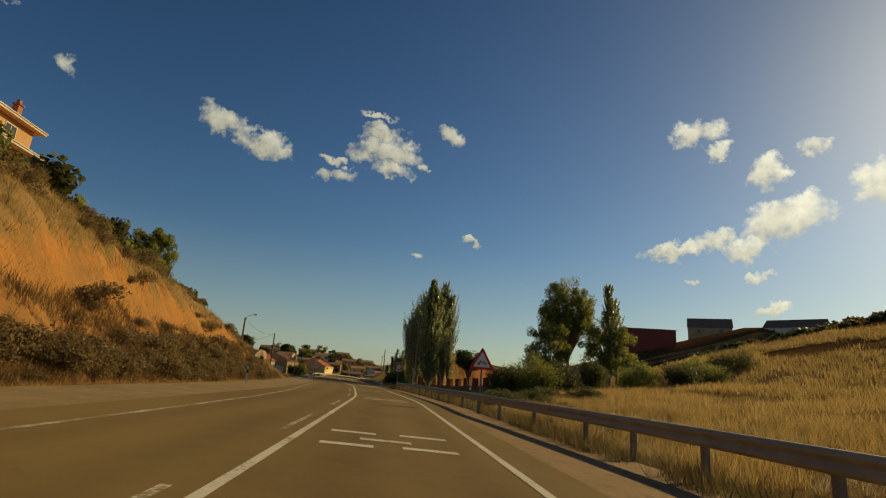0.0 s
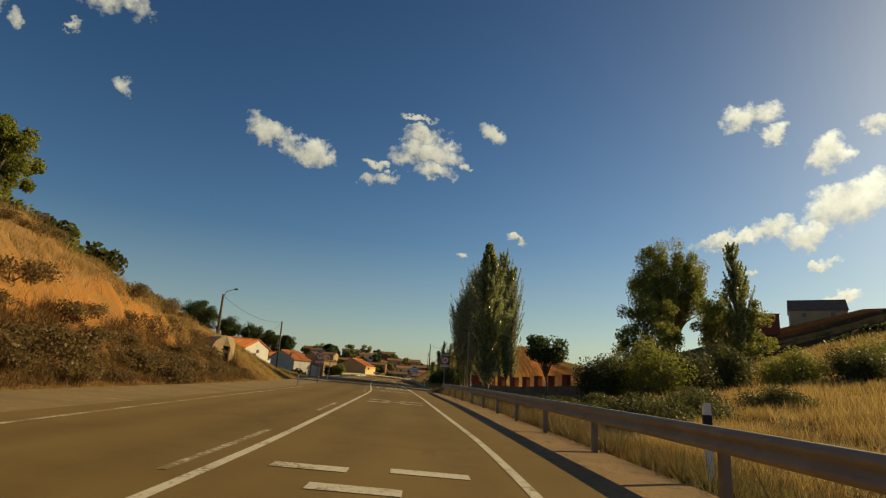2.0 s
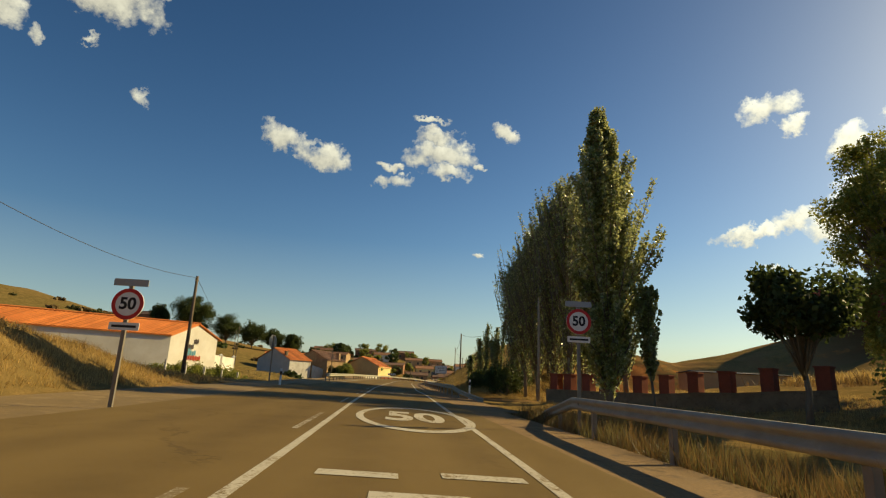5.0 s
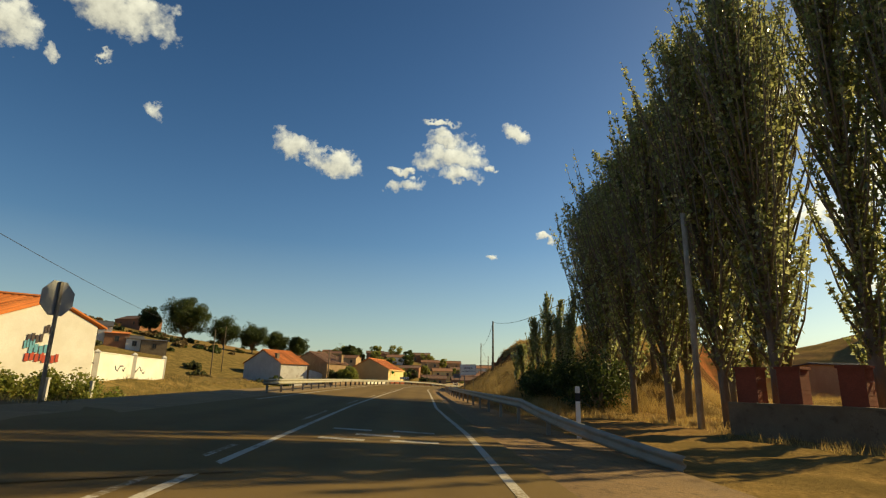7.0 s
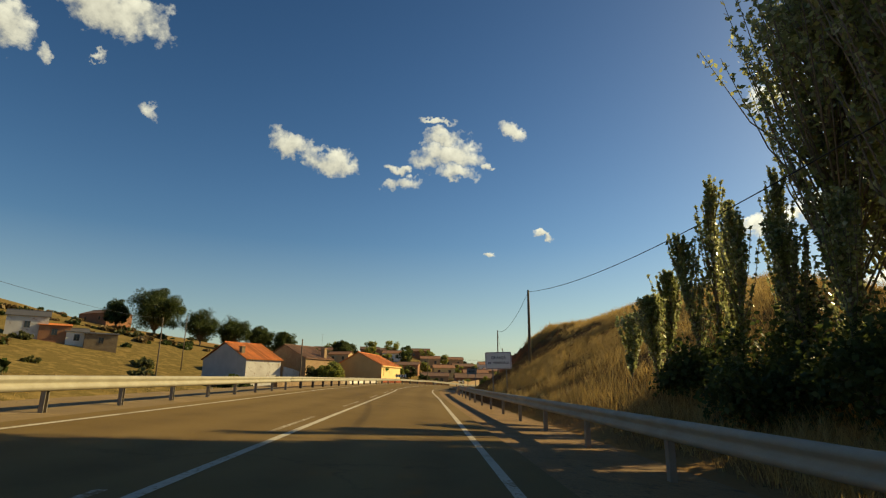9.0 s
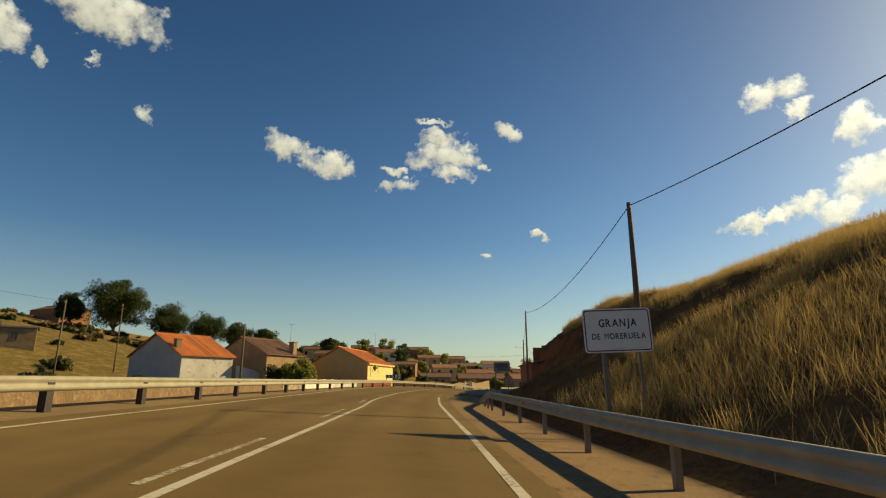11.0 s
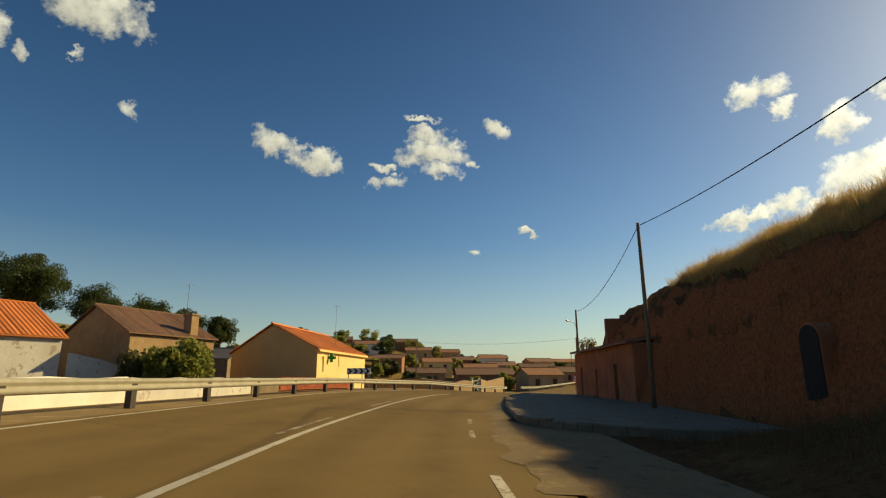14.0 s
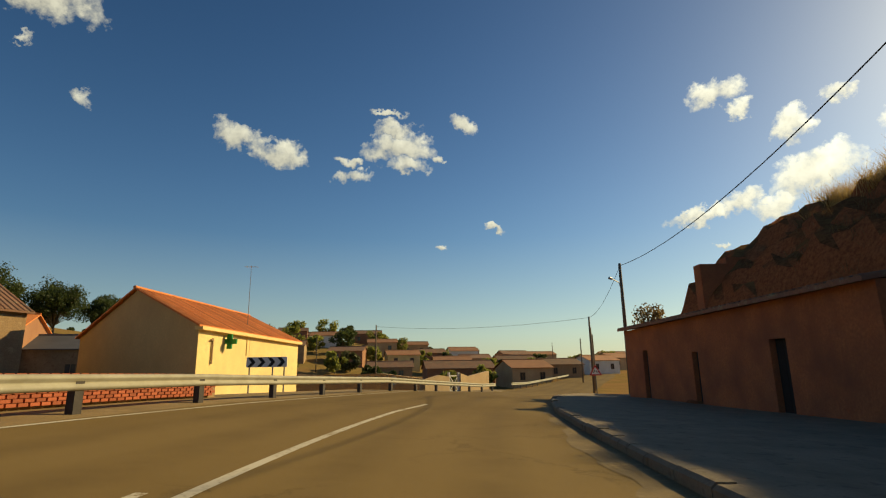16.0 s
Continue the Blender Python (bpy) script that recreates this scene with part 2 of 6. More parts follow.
WOOD_POLE = material("pole_wood", (0.17, 0.13, 0.09), 0.85, 0.25, 3.0, 40.0, 0.4, stretch=(6, 6, 0.4), dist=0.01)
BARK = material("poplar_bark", (0.22, 0.18, 0.13), 0.95, 0.3, 3.0, 25.0, 0.7, stretch=(3, 3, 0.5), dist=0.03)
PALE_BARK = material("pale_bark", (0.42, 0.37, 0.29), 0.9, 0.25, 3.0, 18.0, 0.5, tint=(0.28, 0.23, 0.17), stretch=(2, 2, 0.8))
# near-black for doorways: the darkness inside is put into the colour
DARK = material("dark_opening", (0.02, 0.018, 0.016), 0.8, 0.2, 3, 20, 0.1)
BLACK = material("black_paint", (0.02, 0.02, 0.022), 0.5, 0.15, 4, 40, 0.05)
SIGN_WHITE = material("sign_white", (0.82, 0.82, 0.8), 0.45, 0.03, 2, 30, 0.03, tint=(0.76, 0.75, 0.72), dist=0.002)
SIGN_RED = material("sign_red", (0.55, 0.03, 0.03), 0.45, 0.08, 2, 30, 0.03, dist=0.002)
SIGN_GREY = material("sign_back_grey", (0.36, 0.37, 0.38), 0.5, 0.08, 2, 30, 0.05, metal=0.4, dist=0.002)
GREEN_SIGN = material("green_plastic", (0.02, 0.3, 0.06), 0.4, 0.08, 2, 20, 0.03)
CABLE = material("black_cable", (0.02, 0.02, 0.02), 0.6, 0.1, 2, 30, 0.0)
GLASS_DARK = material("window_glass", (0.03, 0.035, 0.04), 0.12, 0.1, 1, 8, 0.02, spec=0.6)


def leaf_material(name, color, back, spread=0.4, shine=0.25, thin=0.42):
    mat = bpy.data.materials.new(name)
    mat.use_nodes = True
    g = Graph(mat.node_tree)
    b = mat.node_tree.nodes["Principled BSDF"]
    r = g.node("ShaderNodeNewGeometry").outputs["Random Per Island"]
    col = g.mix(r, tuple(c * (1 - spread) for c in color), tuple(c * (1 + spread) for c in color))
    col = g.mix(g.math("GREATER_THAN", g.math("FRACT", g.math("MULTIPLY", r, 7.3)), 0.8), col, back)
    g.put(b.inputs["Base Color"], col)
    b.inputs["Roughness"].default_value = 0.65 - 0.4 * shine
    b.inputs["Specular IOR Level"].default_value = shine
    tl = g.node("ShaderNodeBsdfTranslucent")
    g.put(tl.inputs[0], g.mix(0.5, col, tuple(c * 1.3 for c in back)))
    mx = g.node("ShaderNodeMixShader")
    mx.inputs[0].default_value = thin
    g.put(mx.inputs[1], b.outputs[0])
    g.put(mx.inputs[2], tl.outputs[0])
    g.put(mat.node_tree.nodes["Material Output"].inputs[0], mx.outputs[0])
    return mat


POPLAR_LEAF = leaf_material("poplar_leaves", (0.19, 0.22, 0.055), (0.46, 0.47, 0.25), spread=0.55, shine=1.0, thin=0.52)
BROAD_LEAF = leaf_material("broad_leaves", (0.155, 0.19, 0.038), (0.34, 0.32, 0.085), thin=0.5)
PINE_LEAF = leaf_material("pine_needles", (0.05, 0.07, 0.02), (0.085, 0.11, 0.032))
SHRUB_LEAF = leaf_material("shrub_leaves", (0.08, 0.085, 0.028), (0.12, 0.12, 0.042))
BROWN_SHRUB = leaf_material("dry_shrub", (0.17, 0.115, 0.048), (0.25, 0.175, 0.075))
STRAW = leaf_material("dry_grass", (0.39, 0.255, 0.085), (0.5, 0.36, 0.145), 0.5)
PALE_GRASS = leaf_material("pale_grass", (0.34, 0.27, 0.14), (0.44, 0.37, 0.22), 0.4)
# ---- the road's line and the ground ----
LINE_Y = [-60, -20, 5, 30, 52, 62, 82, 105, 120, 141, 157, 173, 186, 192, 197, 207, 218, 230, 246, 264, 300, 360, 440, 560]
LINE_X = [-1.7, -1.6, -1.6, -2.05, -3.75, -4.85, -7.5, -10.5, -12.2, -14.6, -16.2, -17.2, -17.0, -16.4, -15.6, -13.4, -9.9, -5.5, 0, 6.5, 20, 42, 70, 120]
_t = np.linspace(-60, 560, 621)
_x = np.interp(_t, LINE_Y, LINE_X)
_k = np.exp(-np.linspace(-2, 2, 17) ** 2)
_x = np.convolve(np.pad(_x, 8, mode="edge"), _k / _k.sum(), mode="valid")
LINE = np.stack([_x, _t], 1)
TANGENT = np.gradient(LINE, axis=0)
TANGENT /= np.linalg.norm(TANGENT, axis=1)[:, None]


def bank(y):
    """The road's cross slope: its left side lies higher."""
    return np.interp(y, [0, 70, 110, 140, 190, 230, 260], [0.03, 0.03, 0.055, 0.068, 0.06, 0.03, 0.0])


def rise(y):
    return np.interp(y, [195, 210, 230, 250, 300, 560], [0.0, -0.2, -0.95, -1.15, -0.5, 8.0])


def road_z(o, y):
    return bank(y) * (2.2 - np.clip(o, -9, 9)) + rise(y)


def road_point(s, o, lift=0.0):
    """The point at s (its y on the middle line) and o metres to the right of the line."""
    i = s + 60
    p = np.array([np.interp(i, np.arange(621), LINE[:, 0]), np.interp(i, np.arange(621), LINE[:, 1])])
    tx, ty = np.interp(i, np.arange(621), TANGENT[:, 0]), np.interp(i, np.arange(621), TANGENT[:, 1])
    return Vector((p[0] + ty * o, p[1] - tx * o, float(road_z(o, s)) + lift))


def road_heading(s):
    t = TANGENT[int(np.clip(round(s + 60), 0, 620))]
    return math.atan2(-t[0], t[1])


def offsets(x, y):
    """For arrays of places: how far right of the road's middle they lie, and the road's y there."""
    o, s = np.empty_like(x), np.empty_like(x)
    for a in range(0, len(x), 4000):
        d = np.stack([x[a:a + 4000, None] - LINE[None, :, 0], y[a:a + 4000, None] - LINE[None, :, 1]], 2)
        i = (d ** 2).sum(2).argmin(1)
        q = d[np.arange(len(i)), i]
        t = TANGENT[i]
        o[a:a + 4000] = q[:, 0] * t[:, 1] - q[:, 1] * t[:, 0]
        s[a:a + 4000] = LINE[i, 1]
    return o, s


def smooth(a, b, v):
    k = np.clip((v - a) / (b - a), 0, 1)
    return k * k * (3 - 2 * k)


def ground_z(x, y, o, s):
    z = road_z(o, s) - 0.05 - 0.06 * smooth(4.6, 5.2, np.abs(o))
    # the cut bank on the left
    crest = np.interp(s, [-60, 20, 25, 30, 40, 47, 52, 60, 66, 70, 74, 80, 85, 92], [8.8, 8.4, 8.2, 7.5, 6.9, 6.4, 5.7, 5.1, 4.5, 4.0, 3.3, 2.2, 1.0, 0.0])
    left = -o - 8.0
    cut = np.interp(left, [0, 1.5, 2.6, 4.4, 6.5, 8.0], [0, 0.15, 0.36, 0.74, 0.95, 1.04])
    soft = np.interp(left, [0, 3, 6.5, 16], [0, 0.62, 0.9, 1.1])
    k = smooth(52, 66, s)
    z = z + np.where(left > 0, crest * (cut * (1 - k) + soft * k), 0)
    z = z + np.where(left > 8, np.clip(left - 8, 0, 40) * np.interp(s, [30, 60, 80], [0.22, 0.12, 0.0]), 0)
    # lower ground behind the left rail, and the hill far beyond
    low = smooth(95, 112, s) * (1 - smooth(255, 300, s))
    z = z - low * 1.3 * smooth(6.2, 8.5, -o)
    far = smooth(75, 100, s)
    z = z + far * np.clip(-o - 42, 0, np.interp(s, [200, 320], [190, 110])) * np.interp(s, [100, 220, 320, 450], [0.23, 0.21, 0.12, 0.06])
    z = z + 1.6 * smooth(13, 22, -o) * smooth(100, 110, s) * (1 - smooth(150, 175, s))
    z = z + 6.5 * np.exp(-((x + 46) / 30) ** 2 - ((y - 365) / 42) ** 2)
    # the field on the right
    r = o - 6.8
    far_right = np.clip(r - 50, 0, 80) * 0.3
    field = -0.85 * smooth(-0.3, 1.0, r) + np.clip(r - 2, 0, 48) * 0.10 + far_right
    yard = np.clip(r - 12, 0, 38) * 0.11 + far_right
    k = smooth(62, 80, s)
    z = z + np.where(r > 0, field * (1 - k) + yard * k, 0) * (1 - smooth(112, 130, s))
    z = z + np.where(r > 30, far_right, 0) * smooth(112, 130, s) * (1 - smooth(230, 330, s))
    # the hill on the right
    hill = np.interp(r, [0, 0.6, 5, 13, 20, 28, 60], [0, 0.15, 2.9, 7.3, 9.8, 10.6, 5.0])
    cliff = np.interp(x + 4.1, [0.0, 0.9, 2.0, 5.5, 16, 60], [0.0, 3.4, 5.6, 8.2, 9.2, 5.0])
    hill = hill * np.interp(s, [112, 128, 142, 154], [0.8, 0.82, 0.9, 1.0])
    start = 110 + np.clip((r - 13) * 1.7, 0, 40)
    k = smooth(164, 178, s)
    z = z + np.where(r > 0, (hill * (1 - k) + cliff * k) * smooth(0, 18, s - start) * (1 - smooth(206, 214, y)), 0)
    # the hollow before the cellar door
    d = np.hypot(x + 14.2, y - 59.9)
    z = np.where(d < 2.8, np.minimum(z, 0.5 + np.clip(d - 1.0, 0, 2) * 1.7), z)
    return z


def spaced(parts):
    out = [parts[0][0]]
    for a, b, step in parts:
        n = max(1, round((b - a) / step))
        out += [a + (b - a) * (i + 1) / n for i in range(n)]
    return np.array(out)


GX = spaced([(-1500, -200, 100), (-200, -60, 8), (-60, -32, 1.6), (-32, -6, 0.6), (-6, 10, 0.4), (10, 22, 0.6), (22, 60, 1.6), (60, 220, 8), (220, 1500, 100)])
GY = spaced([(-300, -40, 30), (-40, -6, 2.0), (-6, 225, 0.75), (225, 320, 4), (320, 700, 20), (700, 3000, 150)])
_gx, _gy = np.meshgrid(GX, GY)
_o, _s = offsets(_gx.ravel(), _gy.ravel())
_gz = ground_z(_gx.ravel(), _gy.ravel(), _o, _s)
_far = np.hypot(_gx.ravel(), _gy.ravel() - 100)
_gz = _gz + smooth(300, 900, _far) * 14 * np.sin(_gx.ravel() / 170.0) * np.cos(_gy.ravel() / 210.0)
_rough = np.clip((np.abs(_o) - 6.5) / 3.0, 0, 1)
_wob = np.array([noise.fractal((px * 0.35, py * 0.35, 0.0), 0.8, 2.1, 4) if k > 0 else 0.0 for px, py, k in zip(_gx.ravel(), _gy.ravel(), _rough)])
_face = np.where((_o < -8) & (_o > -16) & (_s < 62), 1.0, 0.0)
_gully = np.array([noise.noise((py * 1.3, px * 0.25, 3.0)) if f > 0 else 0.0 for px, py, f in zip(_gx.ravel(), _gy.ravel(), _face)])
_cliff = np.where((_gx.ravel() > -4.6) & (_gx.ravel() < 14) & (_gy.ravel() > 168) & (_gy.ravel() < 214), 1.0, 0.0)
_hill = np.where((_o > 8) & (_o < 34) & (_s > 116) & (_gy.ravel() < 212), 1.0, 0.0)
_crag = np.array([noise.noise((px * 0.9, py * 0.55, 7.0)) + 0.5 * noise.noise((px * 1.9, py * 1.4, 9.0)) + 0.4 * noise.noise((px * 3.6, py * 2.6, 4.0)) if f > 0 else 0.0 for px, py, f in zip(_gx.ravel(), _gy.ravel(), np.maximum(_cliff, _hill))])
_gz = _gz + _rough * (_wob * np.where(_face > 0, 0.42, np.where(_hill > 0, 0.2, 0.16)) + _gully * 0.6 * _face + _crag * (0.75 * _cliff + 0.1 * _hill * (1 - _cliff)))
GZ = _gz.reshape(_gx.shape)


def ground_at(x, y):
    """The ground's height at a place, or at arrays of places."""
    i, j = np.clip(np.searchsorted(GX, x) - 1, 0, len(GX) - 2), np.clip(np.searchsorted(GY, y) - 1, 0, len(GY) - 2)
    u, v = (x - GX[i]) / (GX[i + 1] - GX[i]), (y - GY[j]) / (GY[j + 1] - GY[j])
    z = (GZ[j, i] * (1 - u) * (1 - v) + GZ[j, i + 1] * u * (1 - v) + GZ[j + 1, i] * (1 - u) * v + GZ[j + 1, i + 1] * u * v)
    return z if isinstance(x, np.ndarray) else float(z)


def ground_material():
    """Dry earth, straw and bare orange clay where the ground is steep."""
    mat = bpy.data.materials.new("dry_ground")
    mat.use_nodes = True
    g = Graph(mat.node_tree)
    b = mat.node_tree.nodes["Principled BSDF"]
    at = g.node("ShaderNodeTexCoord").outputs["Object"]
    geo = g.node("ShaderNodeNewGeometry")
    up = g.node("ShaderNodeSeparateXYZ")
    g.put(up.inputs[0], geo.outputs["True Normal"])
    big, mid, fine = g.noise(at, 0.06, 5.0), g.noise(at, 0.5, 6.0, 0.65), g.noise(at, 7.0, 6.0, 0.7)
    straw = g.mix(g.ramp(fine, [(0.3, 0.0), (0.7, 1.0)]), (0.17, 0.108, 0.042), (0.38, 0.255, 0.1))
    straw = g.mix(g.ramp(mid, [(0.4, 0.0), (0.6, 1.0)]), straw, (0.2, 0.14, 0.055))
    straw = g.mix(g.ramp(big, [(0.45, 0.0), (0.62, 0.8)]), straw, (0.3, 0.17, 0.08))
    clay = g.mix(g.ramp(fine, [(0.3, 0.0), (0.7, 1.0)]), (0.34, 0.13, 0.038), (0.52, 0.235, 0.075))
    clay = g.mix(g.ramp(mid, [(0.42, 0.0), (0.62, 1.0)]), clay, (0.33, 0.17, 0.06))
    rill = g.noise(at, 1.0, 5.0, 0.65, stretch=(0.35, 1.6, 0.2))
    clay = g.mix(g.ramp(rill, [(0.42, 0.75), (0.56, 0.0)]), clay, (0.29, 0.15, 0.055))
    xyz = g.node("ShaderNodeSeparateXYZ")
    g.put(xyz.inputs[0], at)
    px, py = xyz.outputs[0], xyz.outputs[1]
    scrub = g.mix(g.ramp(fine, [(0.35, 0.0), (0.65, 1.0)]), (0.085, 0.042, 0.02), (0.19, 0.095, 0.042))
    scrub = g.mix(g.ramp(mid, [(0.5, 0.0), (0.68, 0.8)]), scrub, (0.21, 0.125, 0.05))
    on_hill = g.math("MULTIPLY", g.ramp(g.math("DIVIDE", py, 300.0), [(0.42, 0.0), (0.47, 1.0), (0.705, 1.0), (0.72, 0.0)]), g.ramp(g.math("DIVIDE", px, 100.0), [(0.24, 1.0), (0.34, 0.0)]))
    on_hill = g.math("MULTIPLY", on_hill, g.math("GREATER_THAN", px, -10.0))
    straw = g.mix(on_hill, straw, scrub)
    plough = g.mix(g.ramp(fine, [(0.3, 0.0), (0.7, 1.0)]), (0.075, 0.034, 0.014), (0.145, 0.072, 0.03))
    plough = g.mix(g.ramp(mid, [(0.5, 0.0), (0.66, 0.6)]), plough, (0.17, 0.1, 0.04))
    straw = g.mix(g.ramp(g.math("DIVIDE", px, 100.0), [(0.62, 0.0), (0.76, 1.0)]), straw, plough)
    meadow = g.mix(g.ramp(fine, [(0.3, 0.0), (0.7, 1.0)]), (0.085, 0.07, 0.026), (0.2, 0.15, 0.055))
    meadow = g.mix(g.ramp(mid, [(0.5, 0.0), (0.6, 0.85)]), meadow, (0.27, 0.19, 0.075))
    ditch = g.math("MULTIPLY", g.ramp(g.math("DIVIDE", px, 20.0), [(0.19, 0.0), (0.22, 1.0), (0.4, 1.0), (0.5, 0.0)]), g.math("LESS_THAN", py, 74.0))
    straw = g.mix(g.math("MULTIPLY", ditch, 0.85), straw, meadow)
    below = g.math("MULTIPLY", g.ramp(g.math("DIVIDE", py, 300.0), [(0.3, 0.0), (0.34, 1.0), (0.86, 1.0), (1.0, 0.3)]), g.math("LESS_THAN", px, -10.0))
    straw = g.mix(g.math("MULTIPLY", below, 0.9), straw, meadow)
    grassy = g.ramp(g.math("DIVIDE", py, 200.0), [(0.26, 0.0), (0.32, 1.0), (0.46, 1.0), (0.5, 0.0)])
    clay = g.mix(on_hill, clay, g.mix(g.ramp(fine, [(0.35, 0.0), (0.65, 1.0)]), (0.2, 0.072, 0.032), (0.38, 0.145, 0.06)))
    turfed = g.math("MULTIPLY", g.ramp(g.math("DIVIDE", py, 200.0), [(0.5, 0.0), (0.54, 1.0), (0.74, 1.0), (0.8, 0.0)]), g.math("GREATER_THAN", px, -8.0))
    steep = g.math("ADD", g.math("MULTIPLY_ADD", g.math("MAXIMUM", grassy, turfed), 0.32, up.outputs[2]), g.math("MULTIPLY", g.math("SUBTRACT", g.math("ADD", mid, big), 1.0), 0.55))
    high = g.math("MULTIPLY_ADD", g.math("SUBTRACT", g.math("ADD", mid, big), 1.0), 7.0, xyz.outputs[2])
    on_bank = g.math("MULTIPLY", g.math("LESS_THAN", px, -9.0), g.math("LESS_THAN", py, 66.0))
    turf = g.math("MULTIPLY", on_bank, g.ramp(g.math("DIVIDE", high, 12.0), [(0.13, 1.0), (0.22, 0.15), (0.40, 0.0), (0.52, 1.0)]))
    low = g.math("MULTIPLY", on_bank, g.ramp(g.math("DIVIDE", high, 12.0), [(0.16, 0.9), (0.3, 0.0)]))
    bare = g.math("MULTIPLY", g.ramp(steep, [(0.66, 1.0), (0.77, 0.0)]), g.math("SUBTRACT", 1.0, turf))
    g.put(b.inputs["Base Color"], g.mix(bare, g.mix(low, straw, scrub), clay))
    b.inputs["Roughness"].default_value = 0.95
    b.inputs["Specular IOR Level"].default_value = 0.0
    n = g.node("ShaderNodeBump")
    n.inputs["Strength"].default_value, n.inputs["Distance"].default_value = 0.7, 0.08
    g.put(n.inputs["Height"], g.math("ADD", fine, mid))
    g.put(b.inputs["Normal"], n.outputs[0])
    return mat


GROUND = ground_material()


class Shape:
    """Collects points and faces of one mesh."""

    def __init__(self):
        self.v, self.f = [], []

    def add(self, verts, faces):
        k = len(self.v)
        self.v += [tuple(p) for p in verts]
        self.f += [tuple(i + k for i in f) for f in faces]

    def box(self, lo, hi, m=None):
        c = [Vector((x, y, z)) for z in (lo[2], hi[2]) for y in (lo[1], hi[1]) for x in (lo[0], hi[0])]
        if m is not None:
            c = [m @ p for p in c]
        self.add(c, [(0, 2, 3, 1), (4, 5, 7, 6), (0, 1, 5, 4), (2, 6, 7, 3), (0, 4, 6, 2), (1, 3, 7, 5)])

    def tube(self, points, radii, n=8, caps=True):
        rings = []
        for i, p in enumerate(points):
            a, b = Vector(points[max(i - 1, 0)]), Vector(points[min(i + 1, len(points) - 1)])
            d = (b - a).normalized()
            u = d.orthogonal().normalized()
            w = d.cross(u)
            rings.append([Vector(p) + (u * math.cos(2 * math.pi * k / n) + w * math.sin(2 * math.pi * k / n)) * radii[i] for k in range(n)])
        faces = [(i * n + k, i * n + (k + 1) % n, (i + 1) * n + (k + 1) % n, (i + 1) * n + k) for i in range(len(points) - 1) for k in range(n)]
        if caps:
            faces += [tuple(range(n - 1, -1, -1)), tuple((len(points) - 1) * n + k for k in range(n))]
        self.add([p for r in rings for p in r], faces)

    def sweep(self, frames, outline, closed=True):
        """frames: (place, right, up); outline: points (right, up)."""
        n = len(outline)
        verts = [p + r * a + u * b for p, r, u in frames for a, b in outline]
        last = n if closed else n - 1
        faces = [(i * n + k, i * n + (k + 1) % n, (i + 1) * n + (k + 1) % n, (i + 1) * n + k) for i in range(len(frames) - 1) for k in range(last)]
        if closed:
            faces += [tuple(range(n - 1, -1, -1)), tuple((len(frames) - 1) * n + k for k in range(n))]
        self.add(verts, faces)

    def mesh(self, name, mat, flat=True):
        me = bpy.data.meshes.new(name)
        me.from_pydata(self.v, [], self.f)
        me.materials.append(mat)
        if not flat:
            me.shade_smooth()
        me.update()
        return me


def part(name, shape, mat, parent=None, label="", flat=True):
    """Links a shape as one mesh object, under a thing or a part."""
    ob = new(name, shape.mesh(name, mat, flat) if isinstance(shape, Shape) else shape)
    ob.parent = parent
    return tagged(ob, label)


def thing(name, m=None, label="", category="", group="", kind=""):
    ob = new(name)
    ob.empty_display_size = 0.2
    if m is not None:
        ob.matrix_world = m
    return tagged(ob, label, category, group, kind)


def at(x, y, z=None, turn=0.0):
    return pose(x, y, ground_at(x, y) if z is None else z, 0, 0, turn)


def build_ground():
    sh = Shape()
    nx = len(GX)
    sh.v = [(float(a), float(b), float(c)) for a, b, c in zip(_gx.ravel(), _gy.ravel(), GZ.ravel())]
    sh.f = [(j * nx + i, j * nx + i + 1, (j + 1) * nx + i + 1, (j + 1) * nx + i) for j in range(len(GY) - 1) for i in range(nx - 1)]
    tagged(part("ground", sh, GROUND, flat=False), "dry straw-coloured ground with bare orange clay cuts", "ground", kind="structure")


build_ground()


def strip(s0, s1, o0, o1, lift, step=1.0, cross=1, depth=0.0):
    """A band along the road between two offsets."""
    sh = Shape()
    n = max(1, round((s1 - s0) / step))
    rows = [[road_point(s0 + (s1 - s0) * i / n, o0 + (o1 - o0) * k / cross, lift) for k in range(cross + 1)] for i in range(n + 1)]
    w = cross + 1
    sh.add([p for r in rows for p in r], [(i * w + k, i * w + k + 1, (i + 1) * w + k + 1, (i + 1) * w + k) for i in range(n) for k in range(cross)])
    return sh


def mark_across(me, o0, o1, cross):
    """Stores how far across the road each point lies."""
    a = me.attributes.new("across", "FLOAT", "POINT")
    n = len(me.vertices)
    a.data.foreach_set("value", np.tile(np.linspace(o0, o1, cross + 1), n // (cross + 1)).astype(np.float32))


road = tagged(part("road", strip(-45, 420, -4.25, 4.35, 0.0, 1.0, 12), ASPHALT, flat=False), "worn grey-brown asphalt two-lane country road", "road", kind="structure")
mark_across(road.data, -4.25, 4.35, 12)
def edge_o(s):
    return float(np.interp(s, [0, 35, 50, 60, 95, 108, 141, 160, 178], [3.5, 3.48, 3.17, 3.17, 3.8, 3.62, 3.95, 3.66, 3.45]))


def middle_o(s):
    return float(np.interp(s, [0, 50, 60, 80, 104, 120, 141, 150, 158, 200], [0.1, 0.0, 0.15, 0.0, 0.05, 0.2, 0.5, 0.5, 0.25, 0.25]))


def left_o(s):
    return float(np.interp(s, [0, 12, 20, 37, 50, 147, 160, 170, 187, 195, 230], [-3.1, -3.0, -3.0, -3.6, -3.8, -3.6, -3.6, -3.9, -4.2, -3.8, -3.6]))


